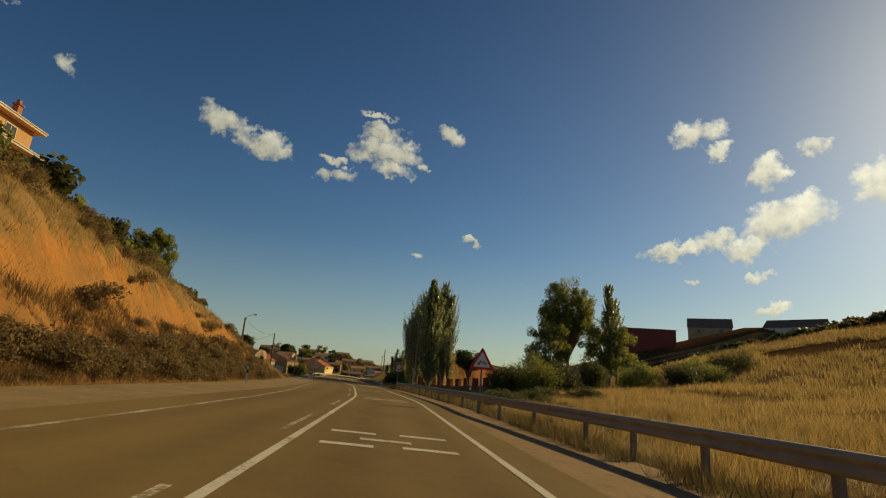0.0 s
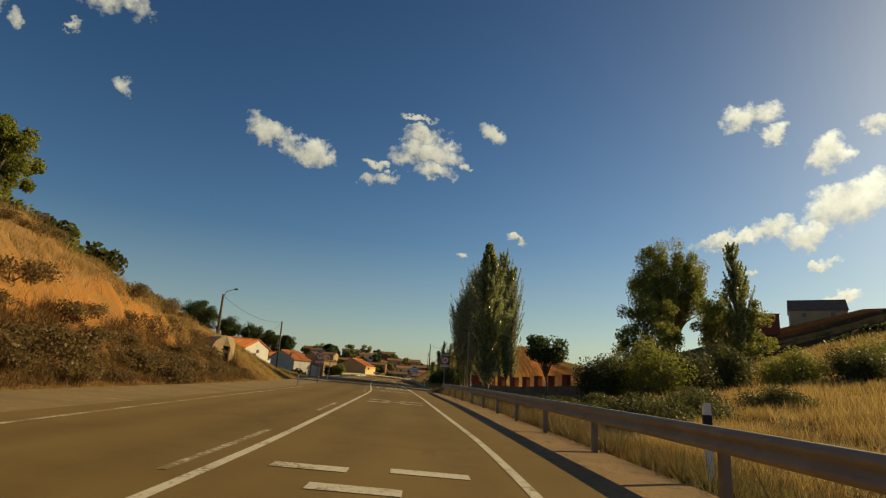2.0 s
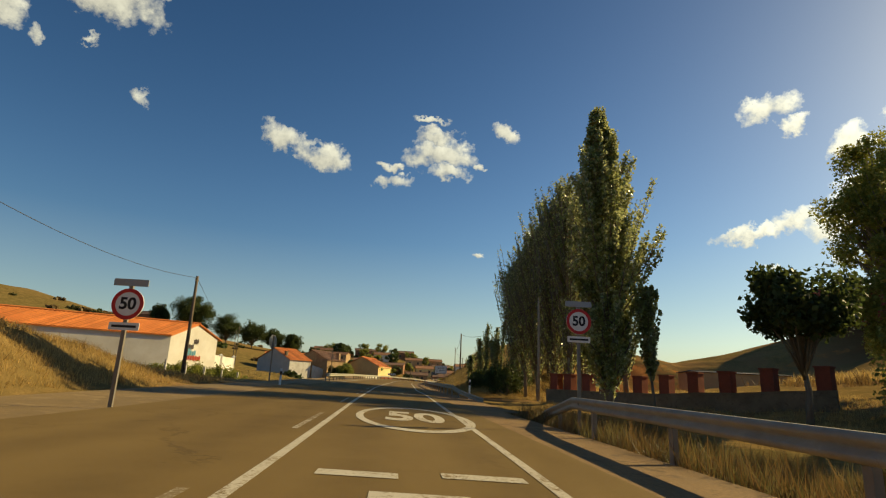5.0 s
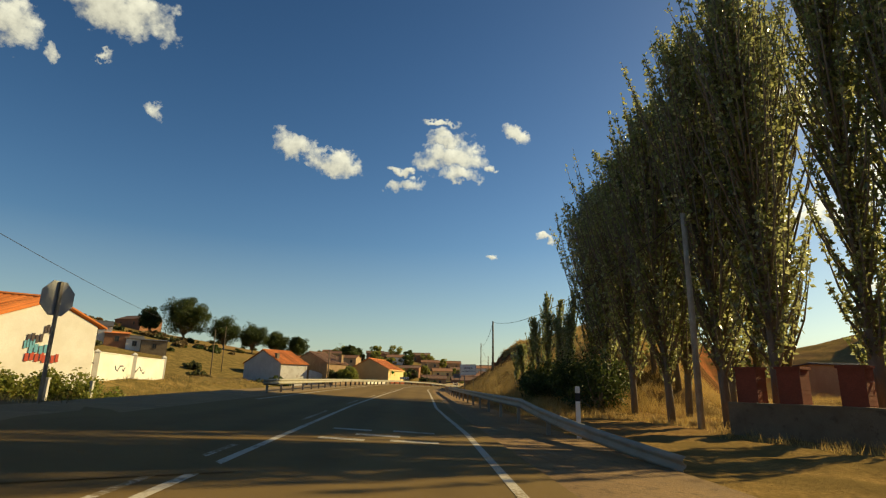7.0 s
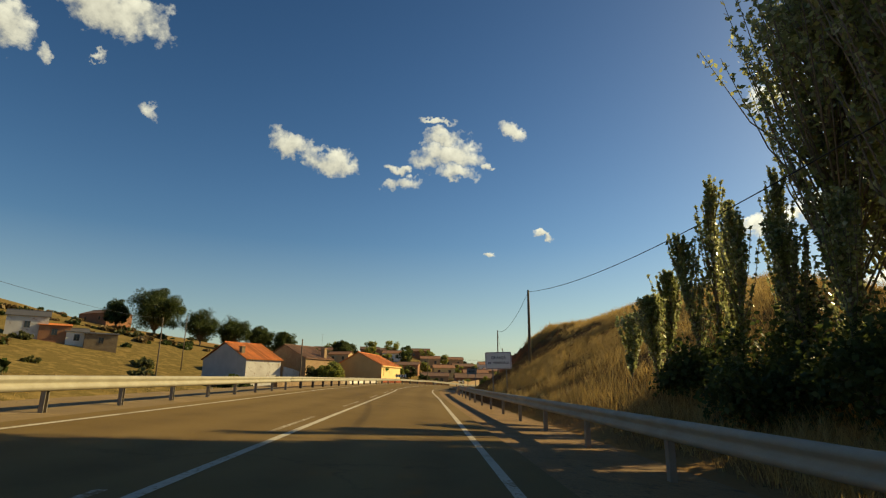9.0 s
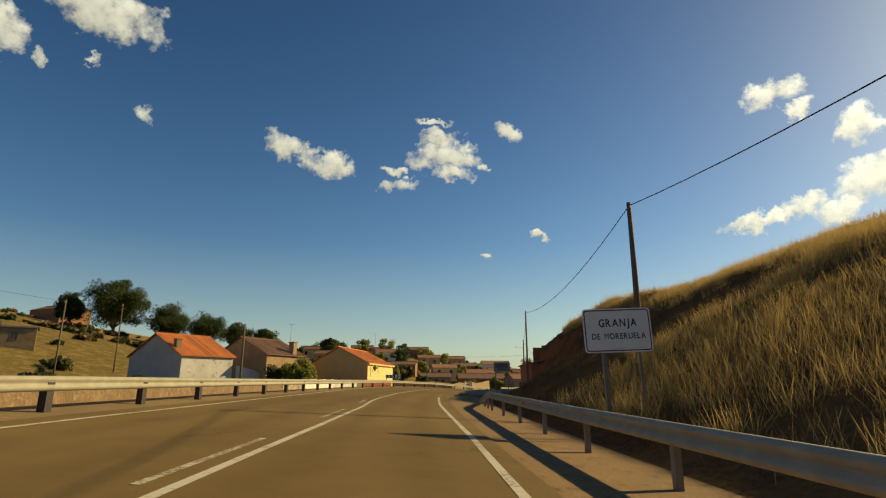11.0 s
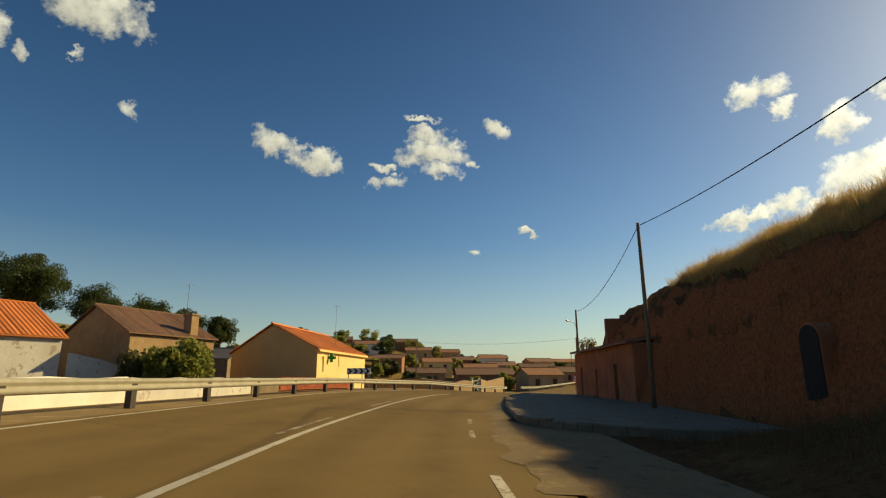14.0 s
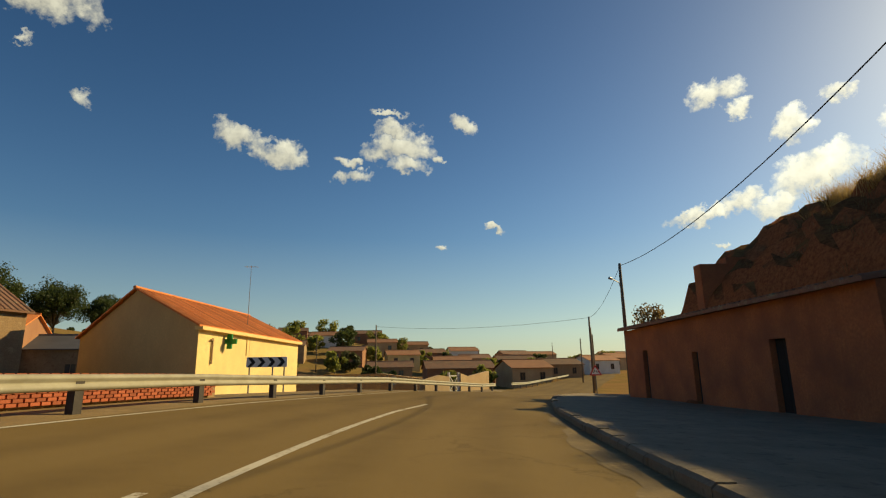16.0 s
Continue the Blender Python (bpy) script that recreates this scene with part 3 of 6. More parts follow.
def line_strip(s0, s1, where, width, lift=0.006):
    sh = Shape()
    n = max(1, round((s1 - s0) / 1.0))
    for i in range(n + 1):
        s = s0 + (s1 - s0) * i / n
        o = where(s) if callable(where) else where
        sh.v += [tuple(road_point(s, o - width / 2, lift)), tuple(road_point(s, o + width / 2, lift))]
    sh.f = [(2 * i, 2 * i + 1, 2 * i + 3, 2 * i + 2) for i in range(n)]
    return sh


def marking(name, s0, s1, where, width, lift=0.006, paint=None):
    return part(name, line_strip(s0, s1, where, width, lift), paint or PAINT, road)


marking("edge_line", -45, 169, edge_o, 0.14)
for s in (173.5, 177.0):
    marking("edge_line", s, s + 1.6, edge_o, 0.12, paint=OLD_PAINT)
marking("edge_line", -45, 56.5, left_o, 0.12, paint=OLD_PAINT)
marking("edge_line", 104, 232, left_o, 0.12)
marking("centre_line", -45, 199, middle_o, 0.13)
for k in range(24):
    s = -37.0 + 9.5 * k
    if s < 185 and not 45 < s < 55:
        marking("centre_dash", s, s + 4.2, lambda q: middle_o(q) - 0.36, 0.11, paint=OLD_PAINT)

# the cross bars that warn before the village, and the painted 50 in its ring
for s in (9.1, 28.2, 46.3, 61.2, 92.2):
    for ds, o0, o1 in ((2.0, 0.55, 1.42), (2.2, 1.9, 2.85), (1.0, 1.15, 2.08), (0.0, 0.55, 1.42), (0.2, 1.9, 2.85)):
        shift = 0.15 if s > 60 else 0.0
        part("cross_bar", strip(s + ds, s + ds + 0.32, o0 + shift, o1 + shift, 0.007), PAINT, road)


def text_mesh(body, size, mat, name, depth=0.002, bold=0.03):
    """Letters as a mesh, centred, in the xy plane."""
    cu = bpy.data.curves.new(name, "FONT")
    cu.body, cu.size, cu.align_x, cu.align_y, cu.extrude = body, size, "CENTER", "CENTER", depth
    cu.offset = size * bold
    ob = bpy.data.objects.new(name, cu)
    scene.collection.objects.link(ob)
    me = bpy.data.meshes.new_from_object(ob.evaluated_get(bpy.context.evaluated_depsgraph_get()))
    bpy.data.objects.remove(ob)
    bpy.data.curves.remove(cu)
    me.name = name
    me.materials.clear()
    me.materials.append(mat)
    return me


def ring_mesh(r0, r1, mat, name, n=40, z0=0.0, z1=0.003):
    sh = Shape()
    for i in range(n):
        a = 2 * math.pi * i / n
        c, s = math.cos(a), math.sin(a)
        sh.v += [(c * r0, s * r0, z0), (c * r1, s * r1, z0), (c * r0, s * r0, z1), (c * r1, s * r1, z1)]
    for i in range(n):
        a, b = 4 * i, 4 * ((i + 1) % n)
        sh.f += [(a + 2, a + 3, b + 3, b + 2), (a + 1, b + 1, b + 3, a + 3), (b, a, a + 2, b + 2)]
    return sh.mesh(name, mat)


disc = thing("painted_speed_ring", Matrix.Translation(road_point(72.4, 2.1, 0.008)) @ pose(0, 0, 0, 0, 1.7, math.degrees(road_heading(72.4))), "white 50 painted in an oval on the asphalt", "road marking")
ring = part("oval", ring_mesh(1.02, 1.16, PAINT, "oval"), None, disc)
ring.matrix_basis = Matrix.Diagonal((1.35, 3.6, 1, 1))
digits = part("digits", text_mesh("50", 1.35, PAINT, "digits", 0.001), None, disc)
digits.matrix_basis = Matrix.Diagonal((1.2, 3.4, 1, 1))

# bare gravel verges, the side road and the dirt entry
part("gravel_verge", strip(-45, 16, 4.3, 6.9, -0.035, 1.0, 3), GRAVEL, road)
part("gravel_verge", strip(16, 80, 4.3, 6.15, -0.035, 1.0, 3), GRAVEL, road)
part("gravel_verge", strip(80, 181, 4.3, 7.0, -0.035, 1.0, 3), GRAVEL, road)
part("gravel_verge", strip(-45, 240, -7.2, -4.2, -0.035, 1.0, 3), VERGE, road)


def lane(points, width, lift):
    """A flat lane over the ground along a line of points."""
    sh = Shape()
    fine = []
    for a, b in zip(points, points[1:]):
        for i in range(8):
            fine.append(Vector(a) + (Vector(b) - Vector(a)) * i / 8)
    fine.append(Vector(points[-1]))
    for i, p in enumerate(fine):
        d = (fine[min(i + 1, len(fine) - 1)] - fine[max(i - 1, 0)]).normalized()
        for k in range(7):
            q = p + Vector((d.y, -d.x)) * width * (k / 6 - 0.5)
            sh.v.append((q.x, q.y, ground_at(q.x, q.y) + lift))
    sh.f = [(i * 7 + k, i * 7 + k + 1, (i + 1) * 7 + k + 1, (i + 1) * 7 + k) for i in range(len(fine) - 1) for k in range(6)]
    return sh


tagged(part("side_road", lane([(-10.5, 86), (-16, 92), (-26, 96), (-45, 97), (-80, 100)], 7.0, 0.06), ASPHALT, flat=False), "narrow asphalt side road joining the main road", "road", kind="structure")

# the raised pavement with its kerb before the red wall


def kerb_o(s):
    return float(np.interp(s, [170, 190, 198, 207, 240], [5.0, 4.75, 4.3, 4.1, 4.1]))


def pavement():
    walk_way = thing("pavement", None, "pale concrete pavement with a worn kerb and rounded end", "pavement", kind="structure")
    # the kerb's line: across the near end, round the corner, then along the road
    line = [(177.3, 12.2 - 0.9 * i) for i in range(6)]
    for i in range(1, 9):
        a = radians(90 * i / 9)
        line.append((179.6 - 2.3 * math.cos(a), kerb_o(179.6) + 2.3 * (1 - math.sin(a))))
    line += [(179.6 + i, kerb_o(179.6 + i)) for i in range(47)]
    pts = [road_point(s, o) for s, o in line]
    base = [float(road_z(kerb_o(s) + 0.85 * (o - kerb_o(s)), s)) for s, o in line]
    for p, z in zip(pts, base):
        p.z = z
    inward = []
    for i, p in enumerate(pts):
        d = pts[min(i + 1, len(pts) - 1)] - pts[max(i - 1, 0)]
        inward.append(Vector((d.y, -d.x, 0)).normalized())
    sh = Shape()
    for i, (p, w) in enumerate(zip(pts, inward)):
        s, o = line[i]
        near = p + w * 0.22
        far = road_point(max(s, 182.0) if i < 15 else s, 12.4)
        for k in range(6):
            q = near + (far - near) * (k / 5) ** 1.3
            oq, sq = (float(v[0]) for v in offsets(np.array([q.x]), np.array([q.y])))
            sh.v.append((q.x, q.y, float(road_z(kerb_o(sq) + 0.85 * (oq - kerb_o(sq)), sq)) + 0.165))
    sh.f = [(i * 6 + k, i * 6 + k + 1, i * 6 + k + 7, i * 6 + k + 6) for i in range(len(pts) - 1) for k in range(5)]
    part("slab", sh, CONCRETE, walk_way)
    rng = np.random.default_rng(3)
    for i in range(len(pts) - 1):
        kb = Shape()
        up = Vector((0, 0, 1 + 0.06 * rng.normal()))
        gap = (pts[i + 1] - pts[i]).normalized() * 0.012
        kb.sweep([(pts[i] + gap, inward[i], up), (pts[i + 1] - gap, inward[i + 1], up)], [(0, -0.25), (0.24, -0.25), (0.24, 0.172), (0.05, 0.172), (0.0, 0.13)])
        part("kerb_stone", kb, CONCRETE, walk_way)


pavement()

# loose dirt and gravel washed against the kerb
dirt = Shape()
for i in range(161):
    s = 168 + 0.25 * i
    inner = 4.1 + 0.22 * noise.fractal((s * 0.7, 2.0, 0.0), 0.7, 2.2, 5) + 0.1 * math.sin(s * 0.21)
    outer = max(inner + 0.05, kerb_o(s) + 0.03 if s > 179.5 else 4.6)
    dirt.v += [tuple(road_point(s, inner, 0.005)), tuple(road_point(s, (inner + outer) / 2, 0.012)), tuple(road_point(s, outer, 0.02))]
dirt.f = [(3 * i + k, 3 * i + k + 1, 3 * i + k + 4, 3 * i + k + 3) for i in range(160) for k in range(2)]
part("dirt_edge", dirt, material("washed_dirt", (0.19, 0.13, 0.055), 0.92, 0.35, 1.2, 24.0, 0.7, tint=(0.155, 0.105, 0.045), spots=(0.25, 0.175, 0.08), dist=0.02), road)
# ---- guard rails ----
W_BEAM = [(0.0, 0.155), (0.03, 0.15), (0.075, 0.105), (0.075, 0.06), (0.012, 0.02), (0.012, -0.02), (0.075, -0.06), (0.075, -0.105), (0.03, -0.15), (0.0, -0.155)]
W_BEAM += [(a - 0.006, b * 0.985) for a, b in reversed(W_BEAM)]


def frames_along(points):
    out = []
    for i, p in enumerate(points):
        d = (points[min(i + 1, len(points) - 1)] - points[max(i - 1, 0)]).normalized()
        r = d.cross(Vector((0, 0, 1))).normalized()
        out.append((p, r, r.cross(d)))
    return out


def post_mesh():
    sh = Shape()
    outline = [(-0.05, -0.06), (0.05, -0.06), (0.05, -0.045), (-0.035, -0.045), (-0.035, 0.045), (0.05, 0.045), (0.05, 0.06), (-0.05, 0.06)]
    n = len(outline)
    sh.add([(a, b, z) for z in (-1.0, 0.0) for a, b in outline], [(k, (k + 1) % n, n + (k + 1) % n, n + k) for k in range(n)] + [tuple(range(n, 2 * n))])
    return sh.mesh("post", POST_STEEL)


POST = post_mesh()


def guard_rail(s0, s1, where, face, top, posts, label, ramps=(0, 0), flare=(0, 0), post=None):
    """A W-beam rail from s0 to s1; face: -1 turns its waves to the left. ramps: lengths over which its ends dip into the ground."""
    rail = thing("guard_rail", pose(*road_point(s0, where(s0))), label, "guard rail")
    inv = rail.matrix_world.inverted()
    n = round((s1 - s0) / 1.0)
    pts = []
    for i in range(n + 1):
        s = s0 + (s1 - s0) * i / n
        low = max(1 - (s - s0) / ramps[0] if ramps[0] else 0, 1 - (s1 - s) / ramps[1] if ramps[1] else 0, 0)
        oo = where(s) + flare[0] * max(0, 1 - (s - s0) / 8) ** 2 + flare[1] * max(0, 1 - (s1 - s) / 8) ** 2
        pts.append(inv @ road_point(s, oo, (top - 0.155) * (1 - low) + 0.05 * low))
    sh = Shape()
    sh.sweep(frames_along(pts), [(a * face, b) for a, b in W_BEAM])
    part("beam", sh, STEEL, rail, flat=False)
    for s in posts:
        if s0 + ramps[0] * 0.4 < s < s1 - ramps[1] * 0.4:
            p = part("post", post or POST, None, rail)
            low = max(1 - (s - s0) / ramps[0] if ramps[0] else 0, 1 - (s1 - s) / ramps[1] if ramps[1] else 0, 0)
            oo = where(s) + flare[0] * max(0, 1 - (s - s0) / 8) ** 2 + flare[1] * max(0, 1 - (s1 - s) / 8) ** 2
            p.matrix_local = inv @ Matrix.Translation(road_point(s, oo - face * 0.06, (top - 0.03) * (1 - low))) @ pose(0, 0, 0, 0, 0, math.degrees(road_heading(s)))
    return rail


POSTS_A = [8.45 - 2 * k for k in range(1, 16)] + [9.2, 11.6, 14.0, 18.0, 22, 26, 30.5] + [35 + 3.9 * k for k in range(12)]


def block_post():
    sh = Shape()
    sh.box((-0.08, -0.11, -0.75), (0.08, 0.11, -0.05))
    sh.box((-0.1, -0.13, -0.8), (0.1, 0.13, -0.74))
    # near-black: the posts' shaded side is painted into their colour
    return sh.mesh("post", material("shade_dark_post", (0.06, 0.05, 0.045), 0.8, 0.3, 3, 20, 0.3))


def rail_a(s):
    return float(np.interp(s, [-30, 9, 18, 24, 30, 36, 60, 70, 77], [7.2, 7.0, 6.4, 5.9, 5.88, 5.85, 5.9, 6.2, 6.9]))


guard_rail(-30, 77, rail_a, -1, 0.86, POSTS_A, "galvanised W-beam guard rail on steel posts beside the dry field", ramps=(0, 5))
guard_rail(91, 163, lambda s: 6.15, -1, 0.84, [93 + 3.9 * k for k in range(15)] + [151.5, 155.6, 157.5, 159.5, 161.2], "galvanised guard rail with sunken ends below the grassy hill", ramps=(9, 6.5), flare=(1.0, 0.0))
guard_rail(109, 137, lambda s: -4.95, 1, 0.70, [110.2 + 2.9 * k for k in range(10)], "galvanised guard rail at the bend by the field")
guard_rail(137.0, 235, lambda s: -4.95, 1, 0.70, [140.3 + 3.9 * k for k in range(25)], "galvanised guard rail in front of the low houses", post=block_post())
guard_rail(241, 300, lambda s: -4.6, 1, 0.72, [243 + 4 * k for k in range(15)], "far guard rail along the bend by the village")


def reflectors():
    mat = material("orange_reflector", (0.75, 0.12, 0.02), 0.3, 0.1, 3, 20, 0.0)
    for s, where, z in ((21.3, rail_a, 0.7), (49.5, rail_a, 0.7), (146.3, lambda q: 6.15, 0.68), (154.2, lambda q: 6.15, 0.68)):
        sh = Shape()
        sh.box((-0.03, -0.06, -0.07), (0.0, 0.06, 0.07))
        sh.box((-0.02, -0.02, -0.1), (-0.005, 0.02, 0.1))
        ob = part("rail_reflector", sh, mat)
        ob.matrix_world = Matrix.Translation(road_point(s, where(s) - 0.08, z)) @ pose(0, 0, 0, 0, 0, math.degrees(road_heading(s)))
        tagged(ob, "small orange reflector on the guard rail", "reflector", "rail reflectors")


reflectors()
# ---- signs and delineators ----


def disc_shape(r, y0, y1, n=36):
    sh = Shape()
    sh.v = [(math.cos(2 * math.pi * i / n) * r, y, math.sin(2 * math.pi * i / n) * r) for y in (y0, y1) for i in range(n)]
    sh.f = [tuple(range(n)), tuple(range(2 * n - 1, n - 1, -1))] + [(i, i + n, (i + 1) % n + n, (i + 1) % n) for i in range(n)]
    return sh


def plate(w, h, y0, y1, z, round_r=0.05, n=5):
    """An upright plate with round corners, its face at y0."""
    pts = []
    for cx, cz, a0 in ((w / 2 - round_r, h / 2 - round_r, 0), (-w / 2 + round_r, h / 2 - round_r, 90), (-w / 2 + round_r, -h / 2 + round_r, 180), (w / 2 - round_r, -h / 2 + round_r, 270)):
        for i in range(n):
            a = radians(a0 + 90 * i / (n - 1))
            pts.append((cx + math.cos(a) * round_r, cz + math.sin(a) * round_r))
    k = len(pts)
    sh = Shape()
    sh.v = [(a, y, z + b) for y in (y0, y1) for a, b in pts]
    sh.f = [tuple(range(k)), tuple(range(2 * k - 1, k - 1, -1))] + [(i, i + k, (i + 1) % k + k, (i + 1) % k) for i in range(k)]
    return sh


def sign_post(parent, height, x=0.0, y=0.04, w=0.04, deep=0.03):
    sh = Shape()
    sh.box((x - w, y - deep, -0.4), (x + w, y + deep, height))
    sh.box((x - w * 0.8, y - deep * 1.3, -0.02), (x + w * 0.8, y + deep * 1.3, 0.02))
    return part("post", sh, POST_STEEL, parent)


def upright(me):
    """Turns letters from the ground plane into the sign's plane."""
    me.transform(Matrix.Rotation(radians(90), 4, "X"))
    return me


def triangle_sign(x, y, z, turn, side=0.95, base_h=1.5, bars=True, foot=None):
    sign = thing("warning_sign", pose(x, y, z, 0, 0, turn), "white triangular warning sign with a red border on a steel post", "road sign")
    h = side * 0.866

    def tri(k, y0, y1, mat, name):
        c = base_h + h / 3
        sh = Shape()
        pts = []
        for cx, cz, a0 in ((side / 2, base_h, -90), (0, base_h + h, 30), (-side / 2, base_h, 150)):
            px, pz = cx * k, c + (cz - c) * k
            r = 0.05 * k
            px, pz = px * (1 - 0.1), c + (pz - c) * (1 - 0.1)
            for i in range(5):
                a = radians(a0 + 120 * i / 4)
                pts.append((px + math.cos(a) * r, pz + math.sin(a) * r))
        n = len(pts)
        sh.v = [(a, yy, b) for yy in (y0, y1) for a, b in pts]
        sh.f = [tuple(range(n)), tuple(range(2 * n - 1, n - 1, -1))] + [(i, i + n, (i + 1) % n + n, (i + 1) % n) for i in range(n)]
        return part(name, sh, mat, sign)

    tri(1.05, 0.0, 0.02, SIGN_RED, "border")
    face = tri(0.72, -0.004, 0.0, SIGN_WHITE, "face")
    if bars:
        sh = Shape()
        for cx, cz, w, t, lean in ((-0.11, base_h + 0.3, 0.05, 0.24, 14), (0.1, base_h + 0.28, 0.045, 0.19, -8), (-0.02, base_h + 0.31, 0.14, 0.04, 10), (-0.19, base_h + 0.23, 0.07, 0.07, 0), (0.19, base_h + 0.26, 0.06, 0.07, 0)):
            sh.box((-w / 2, -0.003, -t / 2), (w / 2, 0.0, t / 2), pose(cx, -0.004, cz, 0, lean, 0))
        part("black_marks", sh, BLACK, face)
    sign_post(sign, base_h + 0.55)
    return sign


def speed_sign(x, y, z, turn, r=0.31, centre=2.15, label="round white 50 speed limit sign with a red ring"):
    sign = thing("speed_sign", pose(x, y, z, 0, 0, turn), label, "road sign")
    d = part("disc", disc_shape(r, -0.01, 0.01), SIGN_WHITE, sign)
    d.location.z = centre
    bg = ring_mesh(r * 0.76, r * 1.0, SIGN_RED, "ring", 40, 0.0, 0.005)
    bg.transform(Matrix.Rotation(radians(90), 4, "X"))
    part("ring", bg, None, d, "red ring").location.y = -0.011
    part("digits", upright(text_mesh("50", r * 1.05, BLACK, "digits")), None, d).location.y = -0.014
    up = part("name_plate", plate(0.72, 0.15, -0.01, 0.01, centre + r + 0.13, 0.02), SIGN_GREY, sign, "narrow grey plate above the disc")
    low = part("sub_plate", plate(0.62, 0.16, -0.01, 0.01, centre - r - 0.14, 0.02), SIGN_WHITE, sign, "narrow white plate with a dark bar")
    bar = Shape()
    bar.box((-0.25, -0.014, centre - r - 0.165), (0.25, -0.011, centre - r - 0.115))
    part("bar", bar, BLACK, low)
    sign_post(sign, centre + r + 0.2)
    return sign


def delineator(x, y, turn, h=1.1, z=None, slim=1.0):
    m = thing("delineator", at(x, y, z, turn), "white roadside delineator post with a black band", "marker post", "delineators")
    sh = Shape()
    w = 0.065 * slim
    outline = [(-w, -0.02), (w, -0.02), (w * 0.7, 0.05), (-w * 0.7, 0.05)]
    sh.v = [(a, b, c) for c in (-0.3, h - 0.06) for a, b in outline] + [(a * 0.9, b * 0.9, h + (0.0 if b < 0 else -0.03)) for a, b in outline]
    for k in (0, 4):
        sh.f += [(k + i, k + (i + 1) % 4, k + 4 + (i + 1) % 4, k + 4 + i) for i in range(4)]
    sh.f.append((8, 9, 10, 11))
    part("body", sh, SIGN_WHITE, m)
    b = Shape()
    b.v = [(a * 1.06, c * 1.1, z) for z, dz in ((h - 0.40, 0), (h - 0.18, 0.06)) for a, c in outline]
    b.f = [(i, (i + 1) % 4, 4 + (i + 1) % 4, 4 + i) for i in range(4)]
    part("band", b, BLACK, m)
    return m


def town_sign():
    x, y, z = -6.55, 143.9, road_z(7.5, 144) - 0.1
    m = thing("town_sign", pose(x, y, z, 0, -2.0, 2), "white rectangular town name board with a dark red border", "road sign")
    c = 2.93
    board = part("board", plate(1.86, 1.2, -0.012, 0.012, c, 0.1), SIGN_WHITE, m)
    rim = Shape()
    outer, inner = plate(1.79, 1.13, 0, 0, c, 0.08), plate(1.73, 1.07, 0, 0, c, 0.06)
    n = len(outer.v) // 2
    rim.v = [(a, -0.015, b) for a, _, b in outer.v[:n]] + [(a, -0.015, b) for a, _, b in inner.v[:n]]
    rim.f = [(i, (i + 1) % n, n + (i + 1) % n, n + i) for i in range(n)]
    part("border", rim, material("dark_red_border", (0.18, 0.02, 0.025), 0.5, 0.1, 2, 20, 0.0), board)
    for body, size, dz in (("GRANJA", 0.3, 0.19), ("DE  MORERUELA", 0.22, -0.17)):
        for_wide = Matrix.Diagonal((0.8, 1, 1, 1))
        glyphs = [(ch, text_mesh(ch, size, BLACK, "letter", bold=0.0 if ch == "M" else 0.016)) for ch in body]
        for ch, me in glyphs:
            me.transform(for_wide)
        wide = [(max(v.co.x for v in me.vertices) - min(v.co.x for v in me.vertices)) if ch != " " else size * 0.1 for ch, me in glyphs]
        gap = size * 0.12
        at_x = 0.02 - (sum(wide) + gap * (len(wide) - 1)) / 2
        for (ch, me), w in zip(glyphs, wide):
            if ch != " ":
                lo = min(v.co.x for v in me.vertices)
                part("letter", upright(me), None, board).location = (at_x - lo, -0.016, c + dz)
            at_x += w + gap
    sign_post(m, c + 0.5, -0.42, 0.06, 0.05, 0.05)
    sign_post(m, c + 0.5, 0.55, 0.06, 0.035, 0.035)


def stop_back():
    m = thing("stop_sign", pose(-16.5, 95.5, 0.45, 0, 0, 78), "grey back of an octagonal stop sign on a post", "road sign")
    n = 8
    sh = Shape()
    sh.v = [(math.cos(math.pi / 8 + math.pi * i / 4) * 0.5, y, 2.65 + math.sin(math.pi / 8 + math.pi * i / 4) * 0.5) for y in (-0.012, 0.012) for i in range(n)]
    sh.f = [tuple(range(n)), tuple(range(15, 7, -1))] + [(i, i + n, (i + 1) % n + n, (i + 1) % n) for i in range(n)]
    part("octagon", sh, SIGN_GREY, m)
    sign_post(m, 3.1, 0, -0.05, 0.04, 0.03)


def chevron_board():
    m = thing("chevron_board", pose(-23.0, 208.6, 0.25, 0, 0, -6), "black and white chevron bend board on posts", "road sign")
    board = part("board", plate(2.1, 0.5, -0.02, 0.02, 1.42, 0.03), SIGN_WHITE, m)
    for k in range(4):
        x = -0.77 + 0.51 * k
        sh = Shape()
        sh.v = [(x - 0.22, -0.024, 1.65), (x - 0.01, -0.024, 1.65), (x + 0.2, -0.024, 1.42), (x - 0.01, -0.024, 1.19), (x - 0.22, -0.024, 1.19), (x - 0.01, -0.024, 1.42)]
        sh.f = [(0, 5, 2, 1), (5, 4, 3, 2)]
        part("chevron", sh, BLACK, board)
    for x in (-0.9, 0.3, 0.9):
        sign_post(m, 1.5, x, 0.05, 0.03)


triangle_sign(4.05, 26.2, ground_at(4.05, 26.2), 4, 1.12, 1.92 - ground_at(4.05, 26.2))
speed_sign(0.2, 72.1, ground_at(0.2, 72.1), 6, 0.34, 2.72 - ground_at(0.2, 72.1))
speed_sign(-10.0, 68.5, ground_at(-10.0, 68.5), 6, 0.33, 2.3 - ground_at(-10.0, 68.5), "round white 50 speed limit sign on the grassy verge")
town_sign()
stop_back()
chevron_board()
delineator(-8.55, 32.6, 5, 1.05, slim=0.8)
delineator(-8.85, 58.3, 8, 1.1, slim=0.7)
delineator(-13.8, 90.0, 8, 1.05)
delineator(-2.45, 97.4, 8, 1.1, 0.0)
